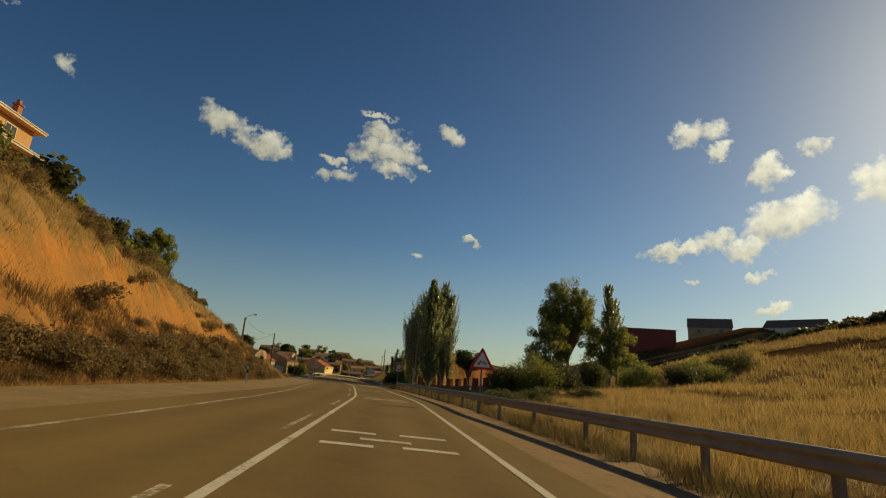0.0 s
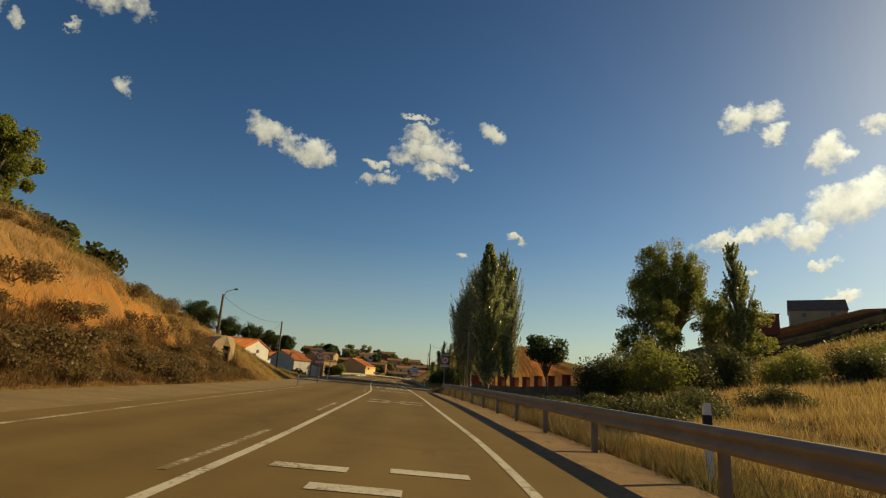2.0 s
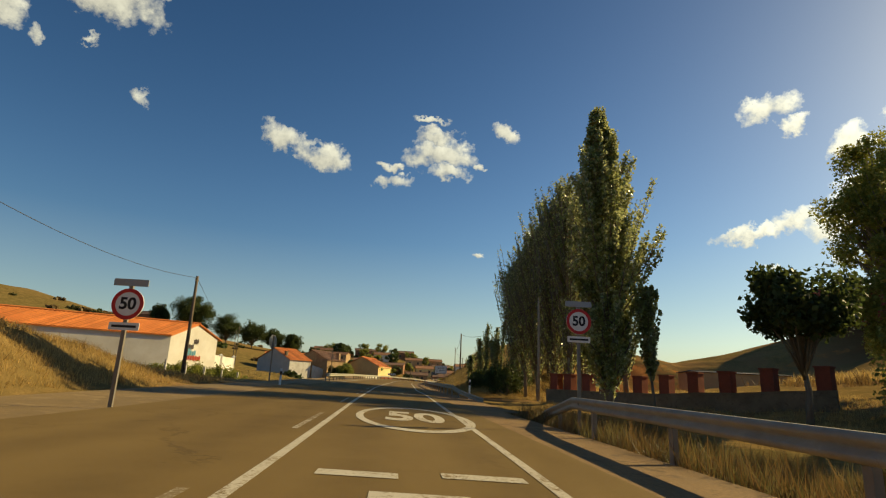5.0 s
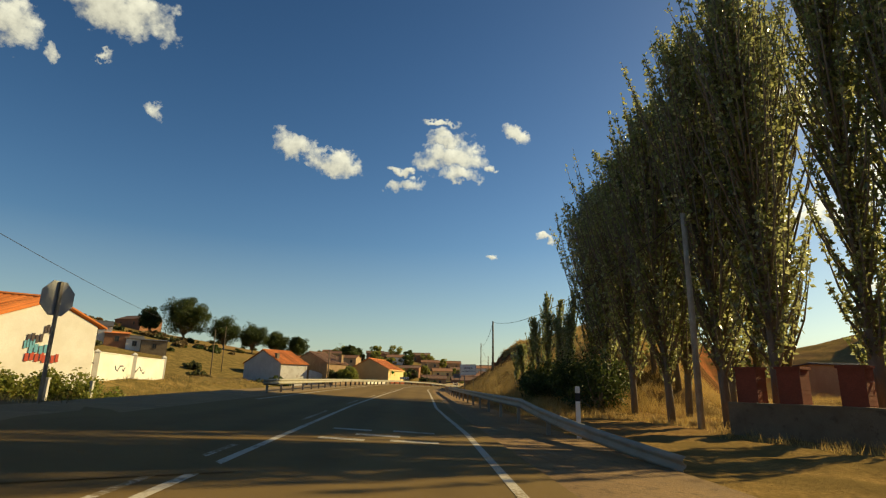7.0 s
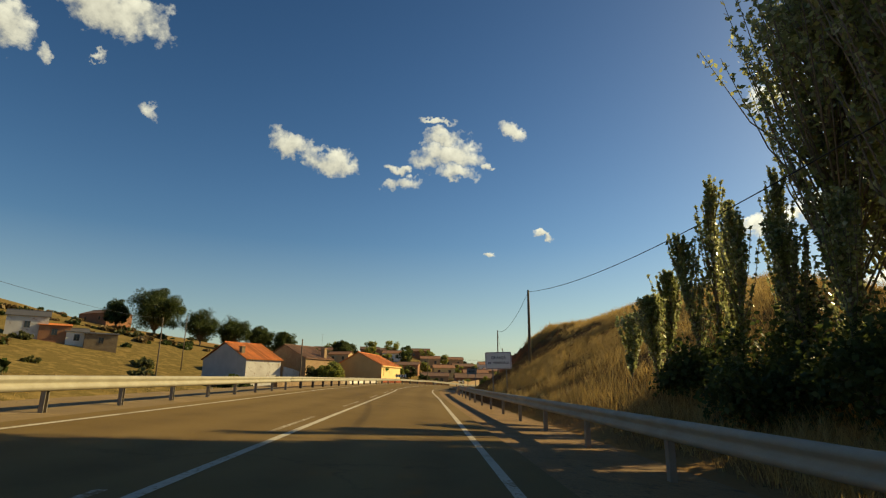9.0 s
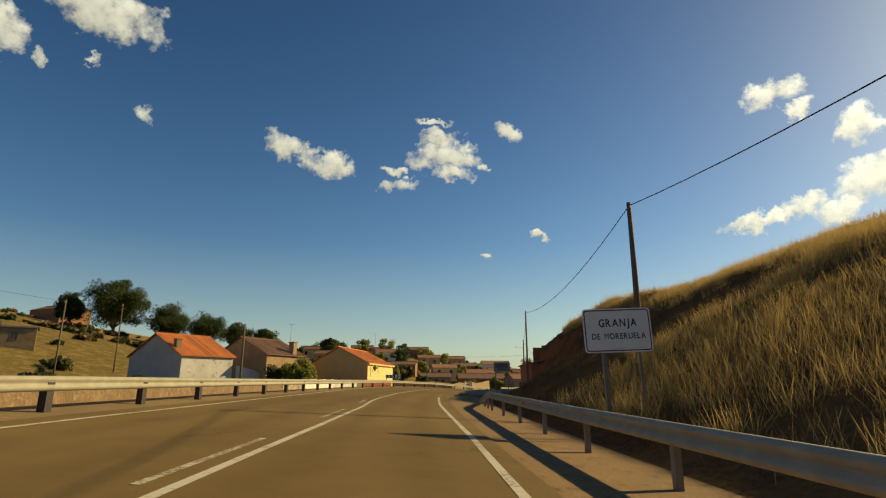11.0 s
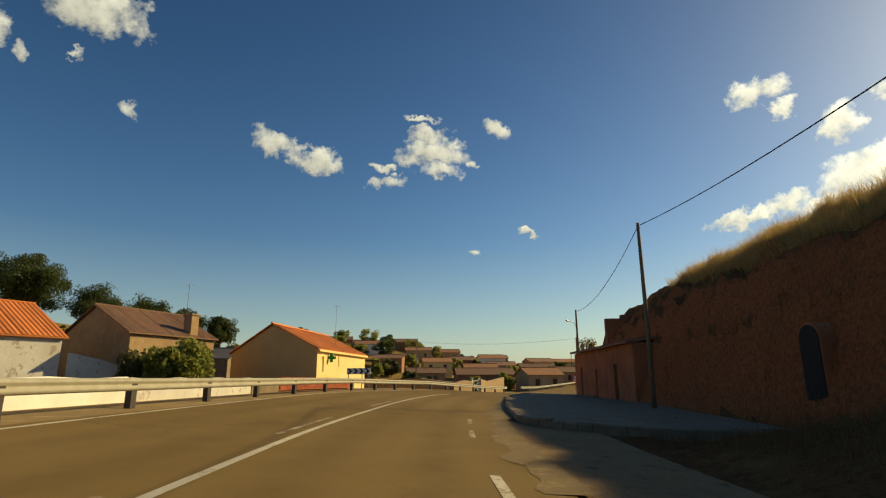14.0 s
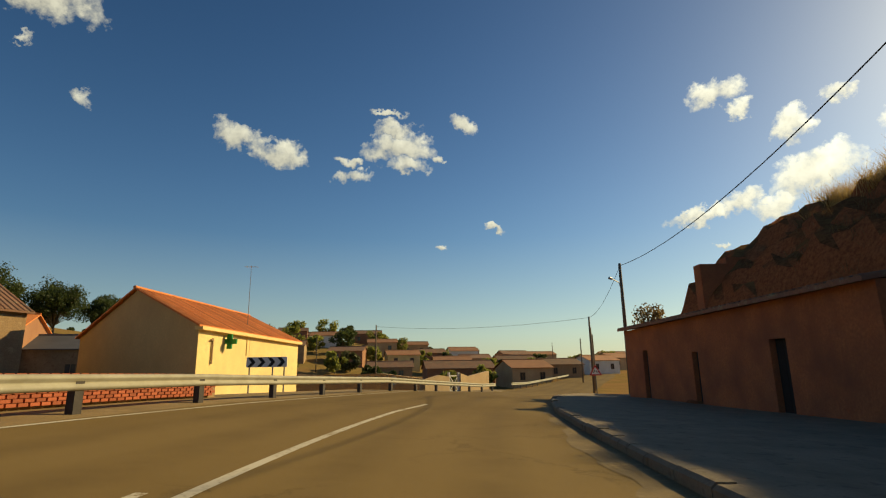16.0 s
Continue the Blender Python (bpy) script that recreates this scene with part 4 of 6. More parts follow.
delineator(4.4, 32.5, 5, 1.25, -0.25, 1.0)
delineator(2.1, 62.5, 6, 1.1, -0.2, 1.0)
delineator(-26.0, 141.0, 8, 1.0)
# ---- poles, lamps and wires ----


def wood_pole(x, y, top, z=None, r=0.11, mat=None, label="weathered wooden power line pole", name="utility_pole", fittings=True):
    z = ground_at(x, y) if z is None else z
    m = thing(name, pose(x, y, z), label, "utility pole", "line poles")
    sh = Shape()
    h = top - z
    sh.tube([(0, 0, -0.5), (0.01, 0, h * 0.5), (0, 0.01, h)], [r * 1.15, r, r * 0.8], 10)
    part("shaft", sh, mat or WOOD_POLE, m, flat=False)
    if fittings:
        f = Shape()
        f.box((-0.02, -0.18, h - 0.32), (0.02, 0.18, h - 0.26))
        f.tube([(0, -0.16, h - 0.28), (0, -0.16, h - 0.14)], [0.03, 0.02], 6)
        f.tube([(0, 0.16, h - 0.28), (0, 0.16, h - 0.14)], [0.03, 0.02], 6)
        part("bracket", f, POST_STEEL, m)
    return m


def lamp_arm(pole, h, way, reach, rise):
    sh = Shape()
    w = Vector((way[0], way[1], 0)).normalized()
    pts = [Vector((0, 0, h - 0.5)), Vector((0, 0, h)) + w * reach * 0.25 + Vector((0, 0, rise * 0.6)), Vector((0, 0, h)) + w * reach + Vector((0, 0, rise))]
    sh.tube(pts, [0.03, 0.028, 0.025], 6)
    arm = part("lamp_arm", sh, POST_STEEL, pole)
    hd = Shape()
    e = pts[-1]
    hd.tube([e - w * 0.1, e + w * 0.12, e + w * 0.4, e + w * 0.5], [0.04, 0.09, 0.08, 0.03], 8)
    part("lamp_head", hd, SIGN_GREY, arm, "grey street lamp head", flat=False)


def wire(a, b, sag, r=0.014, n=20, label="thin black overhead cable sagging between poles"):
    a, b = Vector(a), Vector(b)
    m = thing("overhead_cable", pose(*a), label, "cable", "overhead cables")
    sh = Shape()
    sh.tube([(b - a) * (i / n) - Vector((0, 0, sag * 4 * (i / n) * (1 - i / n))) for i in range(n + 1)], [r] * (n + 1), 5)
    part("strand", sh, CABLE, m)


lamp1 = wood_pole(-20.3, 72.2, 7.4, 3.0, 0.12, label="leaning wooden pole with a street lamp")
lamp_arm(lamp1, 4.4, (1.5, -1.0), 1.6, 0.35)
box = Shape()
box.box((0.08, -0.12, 0.7), (0.26, 0.12, 1.1))
part("meter_box", box, SIGN_GREY, lamp1)
wood_pole(-20.6, 91.5, 6.9)
wood_pole(3.4, 104.3, 8.3, r=0.12, mat=PALE_BARK, label="pale weathered wooden line pole by the dirt entry")
wood_pole(-3.7, 152.0, 8.85, r=0.12)
wood_pole(-5.3, 187.45, 8.45, 0.1, r=0.095, mat=CONCRETE, label="slim grey concrete line pole on the pavement")
lamp3 = wood_pole(-3.64, 211.8, 7.15, 0.2, r=0.1, label="wooden pole with a street lamp by the red wall")
lamp_arm(lamp3, 5.7, (-1.6, -2.2), 1.7, 0.1)
for x, y, top in ((0.47, 233, 6.1), (2.6, 240, 5.6), (4.5, 246, 5.2), (-32.5, 178.5, 6.3), (-22.0, 251, 7.1), (-40.0, 300, 9.0), (9.0, 268, 6.0), (18.0, 330, 8.5), (-70, 215, 13.5), (-60, 190, 10.5)):
    wood_pole(x, y, top, r=0.1)
wire((3.4, 104.3, 8.15), (-3.7, 152.0, 8.7), 1.5, 0.02)
wire((-3.7, 152.0, 8.7), (-5.3, 187.45, 8.3), 1.1, 0.02)
wire((-5.3, 187.45, 8.3), (-3.64, 211.8, 7.0), 0.9, 0.018)
wire((-3.64, 211.8, 7.0), (0.47, 233, 6.0), 0.6)
wire((0.47, 233, 6.0), (-22.0, 251, 6.9), 0.6)
wire((-20.3, 72.2, 7.25), (-20.6, 91.5, 6.8), 0.7)
wire((-20.6, 91.5, 6.8), (-60, 190, 10.3), 1.5)
# ---- plants ----


def quads(centres, normals, sizes, rng, long=1.0):
    """Many small leaves: one diamond each, at the centres, facing the normals."""
    n = len(centres)
    ref = rng.normal(size=(n, 3))
    u = np.cross(normals, ref)
    u /= np.linalg.norm(u, axis=1)[:, None] + 1e-9
    w = np.cross(normals, u)
    s = sizes[:, None]
    v = np.stack([centres - u * s * long, centres - w * s * 0.7, centres + u * s * long, centres + w * s * 0.7], 1).reshape(-1, 3)
    return v


def leaf_mesh(name, verts, mat, k=4):
    n = len(verts) // k
    me = bpy.data.meshes.new(name)
    me.vertices.add(k * n)
    me.vertices.foreach_set("co", np.ascontiguousarray(verts, dtype=np.float32).ravel())
    me.loops.add(k * n)
    me.loops.foreach_set("vertex_index", np.arange(k * n, dtype=np.int32))
    me.polygons.add(n)
    me.polygons.foreach_set("loop_start", np.arange(0, k * n, k, dtype=np.int32))
    me.materials.append(mat)
    me.update(calc_edges=True)
    return me


def unit(v):
    return v / (np.linalg.norm(v, axis=-1, keepdims=True) + 1e-9)


def poplar(x, y, h, width, seed, leaves=5000, leaf=0.16, label="tall columnar poplar with grey-green leaves", group="poplars", bare=0.12, sink=0.0, lean=0.0, cone=0.4, n=90, steep=(1.9, 3.6), plume=0.075):
    rng = np.random.default_rng(seed)
    tree = thing("poplar", at(x, y) @ pose(0, 0, -sink), label, "tree", group)
    trunk = Shape()
    zs = np.linspace(-0.3, h * 0.93, 9)
    bend = np.stack([np.sin(zs / h * 2.5 + seed) * 0.25 + lean * zs / h, np.cos(zs / h * 2.1 + seed * 2) * 0.25, zs], 1)
    trunk.tube(bend, [max(0.02, 0.0115 * h * (1 - z / h) ** 0.9 + 0.01) for z in np.clip(zs, 0, h)], 8)
    tips, starts, limbs = [], [], Shape()
    for i in range(n):
        z0 = h * (bare + (0.92 - bare) * (i / n) ** 0.9)
        a = i * 2.4 + rng.normal() * 0.4
        reach = width * (0.3 + 0.7 * rng.random() + (0.3 if rng.random() < 0.12 else 0.0)) * (1 - z0 / h) ** cone * min(1, 0.45 + 2.2 * (z0 / h - bare))
        climb = reach * rng.uniform(*steep)
        base = np.array([np.interp(z0, zs, bend[:, 0]), np.interp(z0, zs, bend[:, 1]), z0])
        tip = base + np.array([math.cos(a) * reach, math.sin(a) * reach, min(climb, (h - z0) * rng.uniform(0.75, 1.0))])
        mid = base * 0.55 + tip * 0.45 + np.array([math.cos(a), math.sin(a), 0]) * reach * 0.16
        limbs.tube([base, mid, tip], [0.05 * h / 16, 0.03 * h / 16, 0.008], 5)
        starts.append((base, mid)), tips.append(tip)
    part("trunk", trunk, BARK, tree, flat=False)
    tagged(part("branchwork", limbs, BARK, tree, flat=False), kind="stuff")
    per = leaves // n
    pts = []
    for (b, m), t in zip(starts, tips):
        u = rng.random(per) ** 0.7
        c = b * (1 - u[:, None]) ** 2 + 2 * m * (u * (1 - u))[:, None] + t * (u ** 2)[:, None]
        size = 0.03 * width + plume * width * (1 - np.abs(u - 0.5))
        c = c + unit(rng.normal(size=(per, 3))) * (rng.random(per)[:, None] ** 0.6) * size[:, None] * np.array([0.9, 0.9, 1.7])
        pts.append(c)
    c = np.concatenate(pts)
    c = c[c[:, 2] > h * bare * 0.8]
    nrm = unit(rng.normal(size=c.shape) + np.array([0, 0, 0.25]))
    part("crown", leaf_mesh("crown", quads(c, nrm, leaf * rng.uniform(0.6, 1.35, len(c)), rng, 1.15), POPLAR_LEAF), None, tree)
    return tree


def round_tree(name, x, y, h, rx, rz, seed, mat, trunk_h, leaves=5000, leaf=0.16, label="", group="", clumps=26, flatten=0.0, bark=None, z=None, category="tree", puff=1.0):
    """A broad crown of clumps on a trunk with limbs. rx, rz: the crown's half sizes."""
    rng = np.random.default_rng(seed)
    tree = thing(name, at(x, y, z), label, category, group)
    mid = np.array([0, 0, h - rz])
    trunk = Shape()
    if trunk_h > 0:
        trunk.tube([(0, 0, -0.3), (0.05 * rx, 0, trunk_h * 0.6), (0, 0.06 * rx, trunk_h * 1.1 + 0.3 * rz)], [0.024 * h, 0.017 * h, 0.009 * h], 8)
    pts, nrm, limbs = [], [], Shape()
    for i in range(clumps):
        d = unit(rng.normal(size=3))
        if flatten and d[2] < -flatten:
            d[2] = -flatten * rng.random()
        k = rng.uniform(0.4, 0.95) if puff < 1 else rng.uniform(0.45, 0.86)
        c = mid + d * np.array([rx, rx, rz]) * k
        if trunk_h > 0:
            start = np.array([0, 0, trunk_h * rng.uniform(0.75, 1.1)])
            limbs.tube([start, start * 0.5 + c * 0.5 + np.array([0, 0, 0.1 * rz]), c], [0.0075 * h, 0.0045 * h, 0.0015 * h], 5)
        r = rng.uniform(0.22, 0.42) * puff
        m = leaves // clumps
        q = unit(rng.normal(size=(m, 3)))
        rad = rng.random(m)[:, None] ** 0.4
        pts.append(c + q * rad * np.array([rx, rx, rz]) * r)
        nrm.append(unit(q * 0.6 + rng.normal(size=(m, 3)) * 0.7 + np.array([0, 0, 0.2])))
    c, nm = np.concatenate(pts), np.concatenate(nrm)
    keep = c[:, 2] > 0.03
    c, nm = c[keep], nm[keep]
    if trunk_h > 0:
        part("trunk", trunk, bark or BARK, tree, flat=False)
        tagged(part("branchwork", limbs, bark or BARK, tree, flat=False), kind="stuff")
    part("crown", leaf_mesh("crown", quads(c, nm, leaf * rng.uniform(0.6, 1.35, len(c)), rng), mat), None, tree)
    return tree



def shrub(name, x, y, h, r, seed, mat, leaves=900, leaf=0.1, label="", group="", z=None, clumps=9, category="shrub"):
    """A low bush of clumps that sits on the ground, with bare twigs inside."""
    rng = np.random.default_rng(seed)
    bush = thing(name, at(x, y, z), label, category, group)
    tw = Shape()
    pts, nrm = [], []
    for i in range(clumps):
        a, k = rng.uniform(0, 2 * math.pi), rng.random() ** 0.5
        c = np.array([math.cos(a) * r * k * 0.75, math.sin(a) * r * k * 0.75, h * rng.uniform(0.2, 0.75) * (1.1 - 0.5 * k)])
        tw.tube([(0, 0, -0.15), c * np.array([0.6, 0.6, 0.5]), c * 1.05], [0.03 * h, 0.016 * h, 0.004], 4)
        m = leaves // clumps
        q = unit(rng.normal(size=(m, 3)))
        pts.append(c + q * rng.random(m)[:, None] ** 0.45 * np.array([r * 0.42, r * 0.42, h * 0.33]))
        nrm.append(unit(q * 0.5 + rng.normal(size=(m, 3)) * 0.7 + np.array([0, 0, 0.3])))
    c, nm = np.concatenate(pts), np.concatenate(nrm)
    keep = c[:, 2] > -0.1
    tagged(part("branchwork", tw, BARK, bush), kind="stuff")
    part("leaves", leaf_mesh("leaves", quads(c[keep], nm[keep], leaf * rng.uniform(0.6, 1.4, keep.sum()), rng), mat), None, bush)
    return bush


def scatter(protos, places, rng, lo=0.7, hi=1.3):
    """Copies of a few shrubs at many places."""
    for x, y in places:
        p = protos[int(rng.integers(len(protos)))]
        k = rng.uniform(lo, hi)
        copy_thing(p, at(x, y) @ pose(0, 0, -0.05, 0, 0, rng.uniform(0, 360)) @ Matrix.Scale(k, 4))


# the tall poplars by the dirt entry
poplar(4.9, 88.3, 19.0, 4.6, 1, 60000, 0.09, bare=0.04, cone=1.05, n=230, steep=(1.1, 2.3), plume=0.05)
poplar(7.4, 87.5, 7.0, 1.2, 3, 3500, 0.11, "slender young poplar with sparse leaves", bare=0.25)
ROW = [(5.6, 103.4, 19.5), (4.7, 105.5, 18.4), (4.1, 109.5, 17.0), (3.5, 113.3, 15.6), (3.0, 117.0, 14.2), (2.6, 120.5, 12.8), (5.0, 122.5, 14.0), (6.4, 120.5, 15.5), (7.2, 117.5, 17.0), (8.0, 100.8, 20.5), (7.3, 105.0, 19.0), (6.4, 108.0, 18.0), (6.0, 113.0, 17.0), (8.6, 111.0, 15.5), (9.2, 99.4, 18.0)]
for i, (x, y, h) in enumerate(ROW):
    poplar(x, y, h, 2.6 if x > 7.5 else 3.8, 20 + i, 13500, 0.09, bare=0.09, n=190, steep=(1.9, 4.6), cone=0.55, plume=0.036)
for i, (x, y, h) in enumerate(((-0.1, 122.4, 7.0), (0.9, 124.0, 6.4), (1.4, 121.6, 7.2), (-1.3, 124.6, 4.2), (0.2, 119.6, 5.2), (-1.0, 122.6, 5.4), (-1.9, 123.4, 3.4), (0.6, 117.6, 5.6), (-2.2, 125.4, 3.0), (-0.6, 120.6, 5.8))):
    poplar(x, y, h - 0.35 * ground_at(x, y), 0.8, 60 + i, 3200, 0.06, "young dark poplar at the foot of the hill", "young poplars", bare=0.1, cone=0.6, n=60, steep=(3.0, 6.0))
# the thicket takes the darkest leaves: the poplars' shade is put into its colour
for i, (x, y, h, r) in enumerate(((-1.0, 118.5, 2.2, 1.5), (0.6, 116.6, 3.0, 1.8), (-0.2, 121.0, 2.2, 1.5), (1.6, 114.4, 3.6, 1.9), (0.9, 119.4, 3.2, 1.7), (2.4, 117.8, 3.6, 1.9), (-1.4, 122.6, 1.7, 1.2))):
    shrub("thicket", x, y, h, r, 80 + i, PINE_LEAF, 3500, 0.075, "dense thicket below the poplars, their shade in its leaf colour", "thicket", clumps=16)

# trees behind the field on the right
round_tree("broadleaf_tree", 31.0, 99.0, 20.5, 5.6, 6.6, 41, BROAD_LEAF, 6, 42000, 0.12, "large airy leafy tree behind the dry field", clumps=190, puff=0.5)
round_tree("broadleaf_tree", 25.5, 92.0, 12.0, 4.6, 5.4, 43, BROAD_LEAF, 2.5, 17000, 0.13, "bushy yellow-green tree behind the dry field", clumps=80, puff=0.55)
round_tree("broadleaf_tree", 36.0, 92.5, 13.0, 5.2, 5.6, 44, BROAD_LEAF, 2.5, 16000, 0.13, "bushy green tree beside a poplar", clumps=80, puff=0.55)
poplar(35.3, 90.0, 18.0, 1.9, 45, 9000, 0.12, "narrow dark poplar behind the field")
poplar(37.2, 91.5, 15.5, 1.8, 46, 8000, 0.12, "narrow dark poplar behind the field")
round_tree("stone_pine", 10.4, 79.5, 6.7, 2.5, 2.2, 42, PINE_LEAF, 2.6, 9000, 0.11, "small round-headed pine on a thin dark trunk", flatten=0.3, clumps=34)
for i, (x, y, h, r) in enumerate(((15.5, 76.0, 5.2, 3.0), (19.5, 74.5, 5.8, 3.3), (23.5, 77.0, 5.6, 3.2), (18.0, 82.0, 5.2, 3.0), (28.5, 80.0, 5.5, 3.2), (38.0, 84.0, 5.0, 3.6), (44.0, 82.0, 5.0, 3.6), (50.0, 86.0, 5.4, 4.0), (57.0, 90.0, 5.4, 4.0))):
    shrub("bush", x, y, h, r, 90 + i, BROAD_LEAF if i % 2 else SHRUB_LEAF, 9000, 0.1, "large green bush behind the field", "field bushes", clumps=20)
for i, (x, y, h, r) in enumerate(((10.4, 51.5, 1.9, 2.4), (13.6, 54.0, 1.7, 2.3), (7.4, 63.0, 1.3, 1.9), (11.6, 63.0, 1.5, 1.9), (16.5, 60.0, 1.8, 2.2), (5.6, 67.5, 1.0, 1.2), (20.0, 57.0, 1.7, 2.2), (9.4, 68.0, 1.1, 1.5), (9.0, 58.0, 1.3, 1.8))):
    shrub("bush", x, y, h, r, 110 + i, SHRUB_LEAF, 9000, 0.055, "dull olive-green bush beside the field", "verge bushes", clumps=16)

# on top of the cut bank
round_tree("hedge_tree", -22.2, 48.0, 5.9, 2.0, 2.3, 51, BROAD_LEAF, 1.5, 16000, 0.08, "rounded dark green tree on top of the bank", clumps=50, puff=0.7)
round_tree("hedge_tree", -25.5, 49.5, 4.6, 1.7, 1.8, 52, BROAD_LEAF, 1.0, 6000, 0.12, "rounded dark green tree on top of the bank", clumps=20)
green = [shrub("crest_bush", 0, 400, 1.3, 1.0, 130 + i, BROAD_LEAF if i else SHRUB_LEAF, 650, 0.12, "green bush along the top of the bank", "crest bushes") for i in range(3)]
brown = [shrub("dry_bush", 6 * i, 405, 0.8, 1.0, 140 + i, BROWN_SHRUB, 1100, 0.045, "brown dry bush on the clay bank", "bank bushes") for i in range(4)]
rng = np.random.default_rng(5)
crest = []
for s in np.arange(6, 58, 0.9):
    p = road_point(s, -16.5 - rng.uniform(-0.8, 3.5))
    crest.append((p.x, p.y))
scatter(green, crest, rng, 0.8, 1.8)
foot = []
for s in np.arange(2, 62, 0.42):
    p = road_point(s, -8.0 - rng.gamma(1.6, 0.85))
    foot.append((p.x, p.y))
for s in np.arange(2, 60, 0.3):
    o = -9.0 - rng.uniform(0, 4.5)
    if noise.noise((s * 0.16, o * 0.3, 2.0)) > 0.12:
        p = road_point(s, o)
        foot.append((p.x, p.y))
for s in np.arange(4, 62, 1.1):
    p = road_point(s, -13.5 - rng.uniform(0, 4))
    foot.append((p.x, p.y))
scatter(brown, foot, rng, 0.45, 1.3)
for pr in green + brown:
    for o in (pr, *pr.children_recursive):
        bpy.data.objects.remove(o)

# far left: pines on the slope
for i, (x, y, top, r) in enumerate(((-124, 290, 31.5, 9.5), (-112, 300, 25.5, 7.0), (-103, 308, 23.5, 6.5), (-96, 316, 21.5, 5.5), (-88, 322, 19.5, 5.0), (-137, 288, 27.5, 4.5), (-66, 330, 16.5, 3.6))):
    h = top - ground_at(x, y)
    round_tree("stone_pine", x, y, h, r * 0.95, h * 0.45, 61 + i, PINE_LEAF, h * 0.14, 30000 if i == 0 else 14000, 0.22, "large dark round pine on the far slope" if i == 0 else "dark round pine on the far slope", "slope pines", clumps=80, flatten=0.75, puff=0.9)
scrub = [shrub("hillside_bush", 6 * i, 410, 1.6, 1.8, 330 + i, (SHRUB_LEAF, PINE_LEAF, BROWN_SHRUB)[i], 160, 0.42, "dark scrubby bush on the dry hillside", "hillside bushes") for i in range(3)]
rng = np.random.default_rng(9)
wild = [(-rng.uniform(55, 190), rng.uniform(150, 400)) for _ in range(110)]
wild += [(-52 - 2.2 * k + rng.normal() * 0.7, 150 + 1.7 * k + rng.normal() * 0.7) for k in range(30)]
wild += [(-95 - 2.4 * k + rng.normal(), 262 - 0.5 * k + rng.normal()) for k in range(24)]
wild += [(-40 - 1.5 * k + rng.normal() * 0.5, 176 + 1.1 * k + rng.normal() * 0.5) for k in range(18)]
wild += [(62 + 1.9 * k + rng.normal() * 1.2, 128 - 0.35 * k + rng.normal() * 1.5) for k in range(34)]
wild += [(78 + 2.0 * k + rng.normal() * 1.2, 146 - 0.6 * k + rng.normal() * 1.5) for k in range(24)]
scatter(scrub, wild, rng, 0.5, 1.4)
for pr in scrub:
    for o in (pr, *pr.children_recursive):
        bpy.data.objects.remove(o)
# ---- dry grass ----


def grass(name, places, lo, hi, seed, mat, label, lean=0.35, blade=0.012, per=7, spread=0.12):
    """Tufts of thin upright blades, as one mesh that nobody could count."""
    rng = np.random.default_rng(seed)
    base = np.repeat(places, per, axis=0) + rng.normal(size=(len(places) * per, 2)) * spread
    n = len(base)
    z = ground_at(base[:, 0], base[:, 1]) - 0.03
    h = np.repeat(rng.uniform(lo, hi, len(places)), per) * rng.uniform(0.6, 1.15, n)
    a = rng.uniform(0, 2 * math.pi, n)
    tilt = rng.normal(size=(n, 2)) * lean * h[:, None]
    foot = np.stack([base[:, 0], base[:, 1], z], 1)
    side = np.stack([np.cos(a), np.sin(a), 0 * a], 1) * (blade * rng.uniform(0.7, 1.6, n) * (0.6 + h))[:, None]
    top = foot + np.stack([tilt[:, 0], tilt[:, 1], h], 1)
    v = np.stack([foot - side, foot + side, top], 1).reshape(-1, 3)
    ob = new(name, leaf_mesh(name, v, mat, 3))
    tagged(ob, label, "grass", kind="stuff")
    return ob


def spots(rng, n, s0, s1, o0, o1, power=1.0):
    out = []
    for _ in range(n):
        p = road_point(rng.uniform(s0, s1), o0 + (o1 - o0) * rng.random() ** power)
        out.append((p.x, p.y))
    return np.array(out)


def patchy(places, scale, keep, seed):
    """Leaves gaps in a meadow where a slow noise is low."""
    k = np.array([noise.fractal((x * scale, y * scale, seed * 3.1), 0.9, 2.0, 3) for x, y in places])
    return places[k > np.quantile(k, 1 - keep)]


rng = np.random.default_rng(11)
OLIVE_GRASS = leaf_material("olive_weeds", (0.1, 0.09, 0.035), (0.17, 0.14, 0.06), 0.4)
RUST_GRASS = leaf_material("rusty_weeds", (0.13, 0.078, 0.032), (0.2, 0.125, 0.05), 0.4)
grass("field_grass", patchy(spots(rng, 15000, -6, 58, 10.2, 24, 1.2), 0.16, 0.6, 1), 0.3, 0.85, 1, STRAW, "patchy straw-yellow dry grass field", per=9, blade=0.008)
grass("field_grass", patchy(spots(rng, 9000, -6, 60, 8.6, 26, 1.2), 0.22, 0.55, 2), 0.2, 0.6, 21, PALE_GRASS, "pale grey-yellow dry grass between the straw", per=9, blade=0.008)
grass("field_grass", patchy(spots(rng, 10000, 0, 75, 20, 58), 0.1, 0.65, 3), 0.4, 1.0, 2, STRAW, "patchy straw-yellow dry grass field", blade=0.018, per=8, spread=0.25)
grass("field_grass", patchy(spots(rng, 9000, -6, 60, 9.5, 30, 1.2), 0.3, 0.45, 41), 0.3, 0.8, 41, RUST_GRASS, "brown seeded weeds between the straw", per=9, blade=0.009)
grass("field_grass", patchy(spots(rng, 16000, 10, 120, 45, 108), 0.07, 0.75, 42), 0.5, 1.3, 42, STRAW, "far dry grass on the rising field", blade=0.035, per=7, spread=0.5)
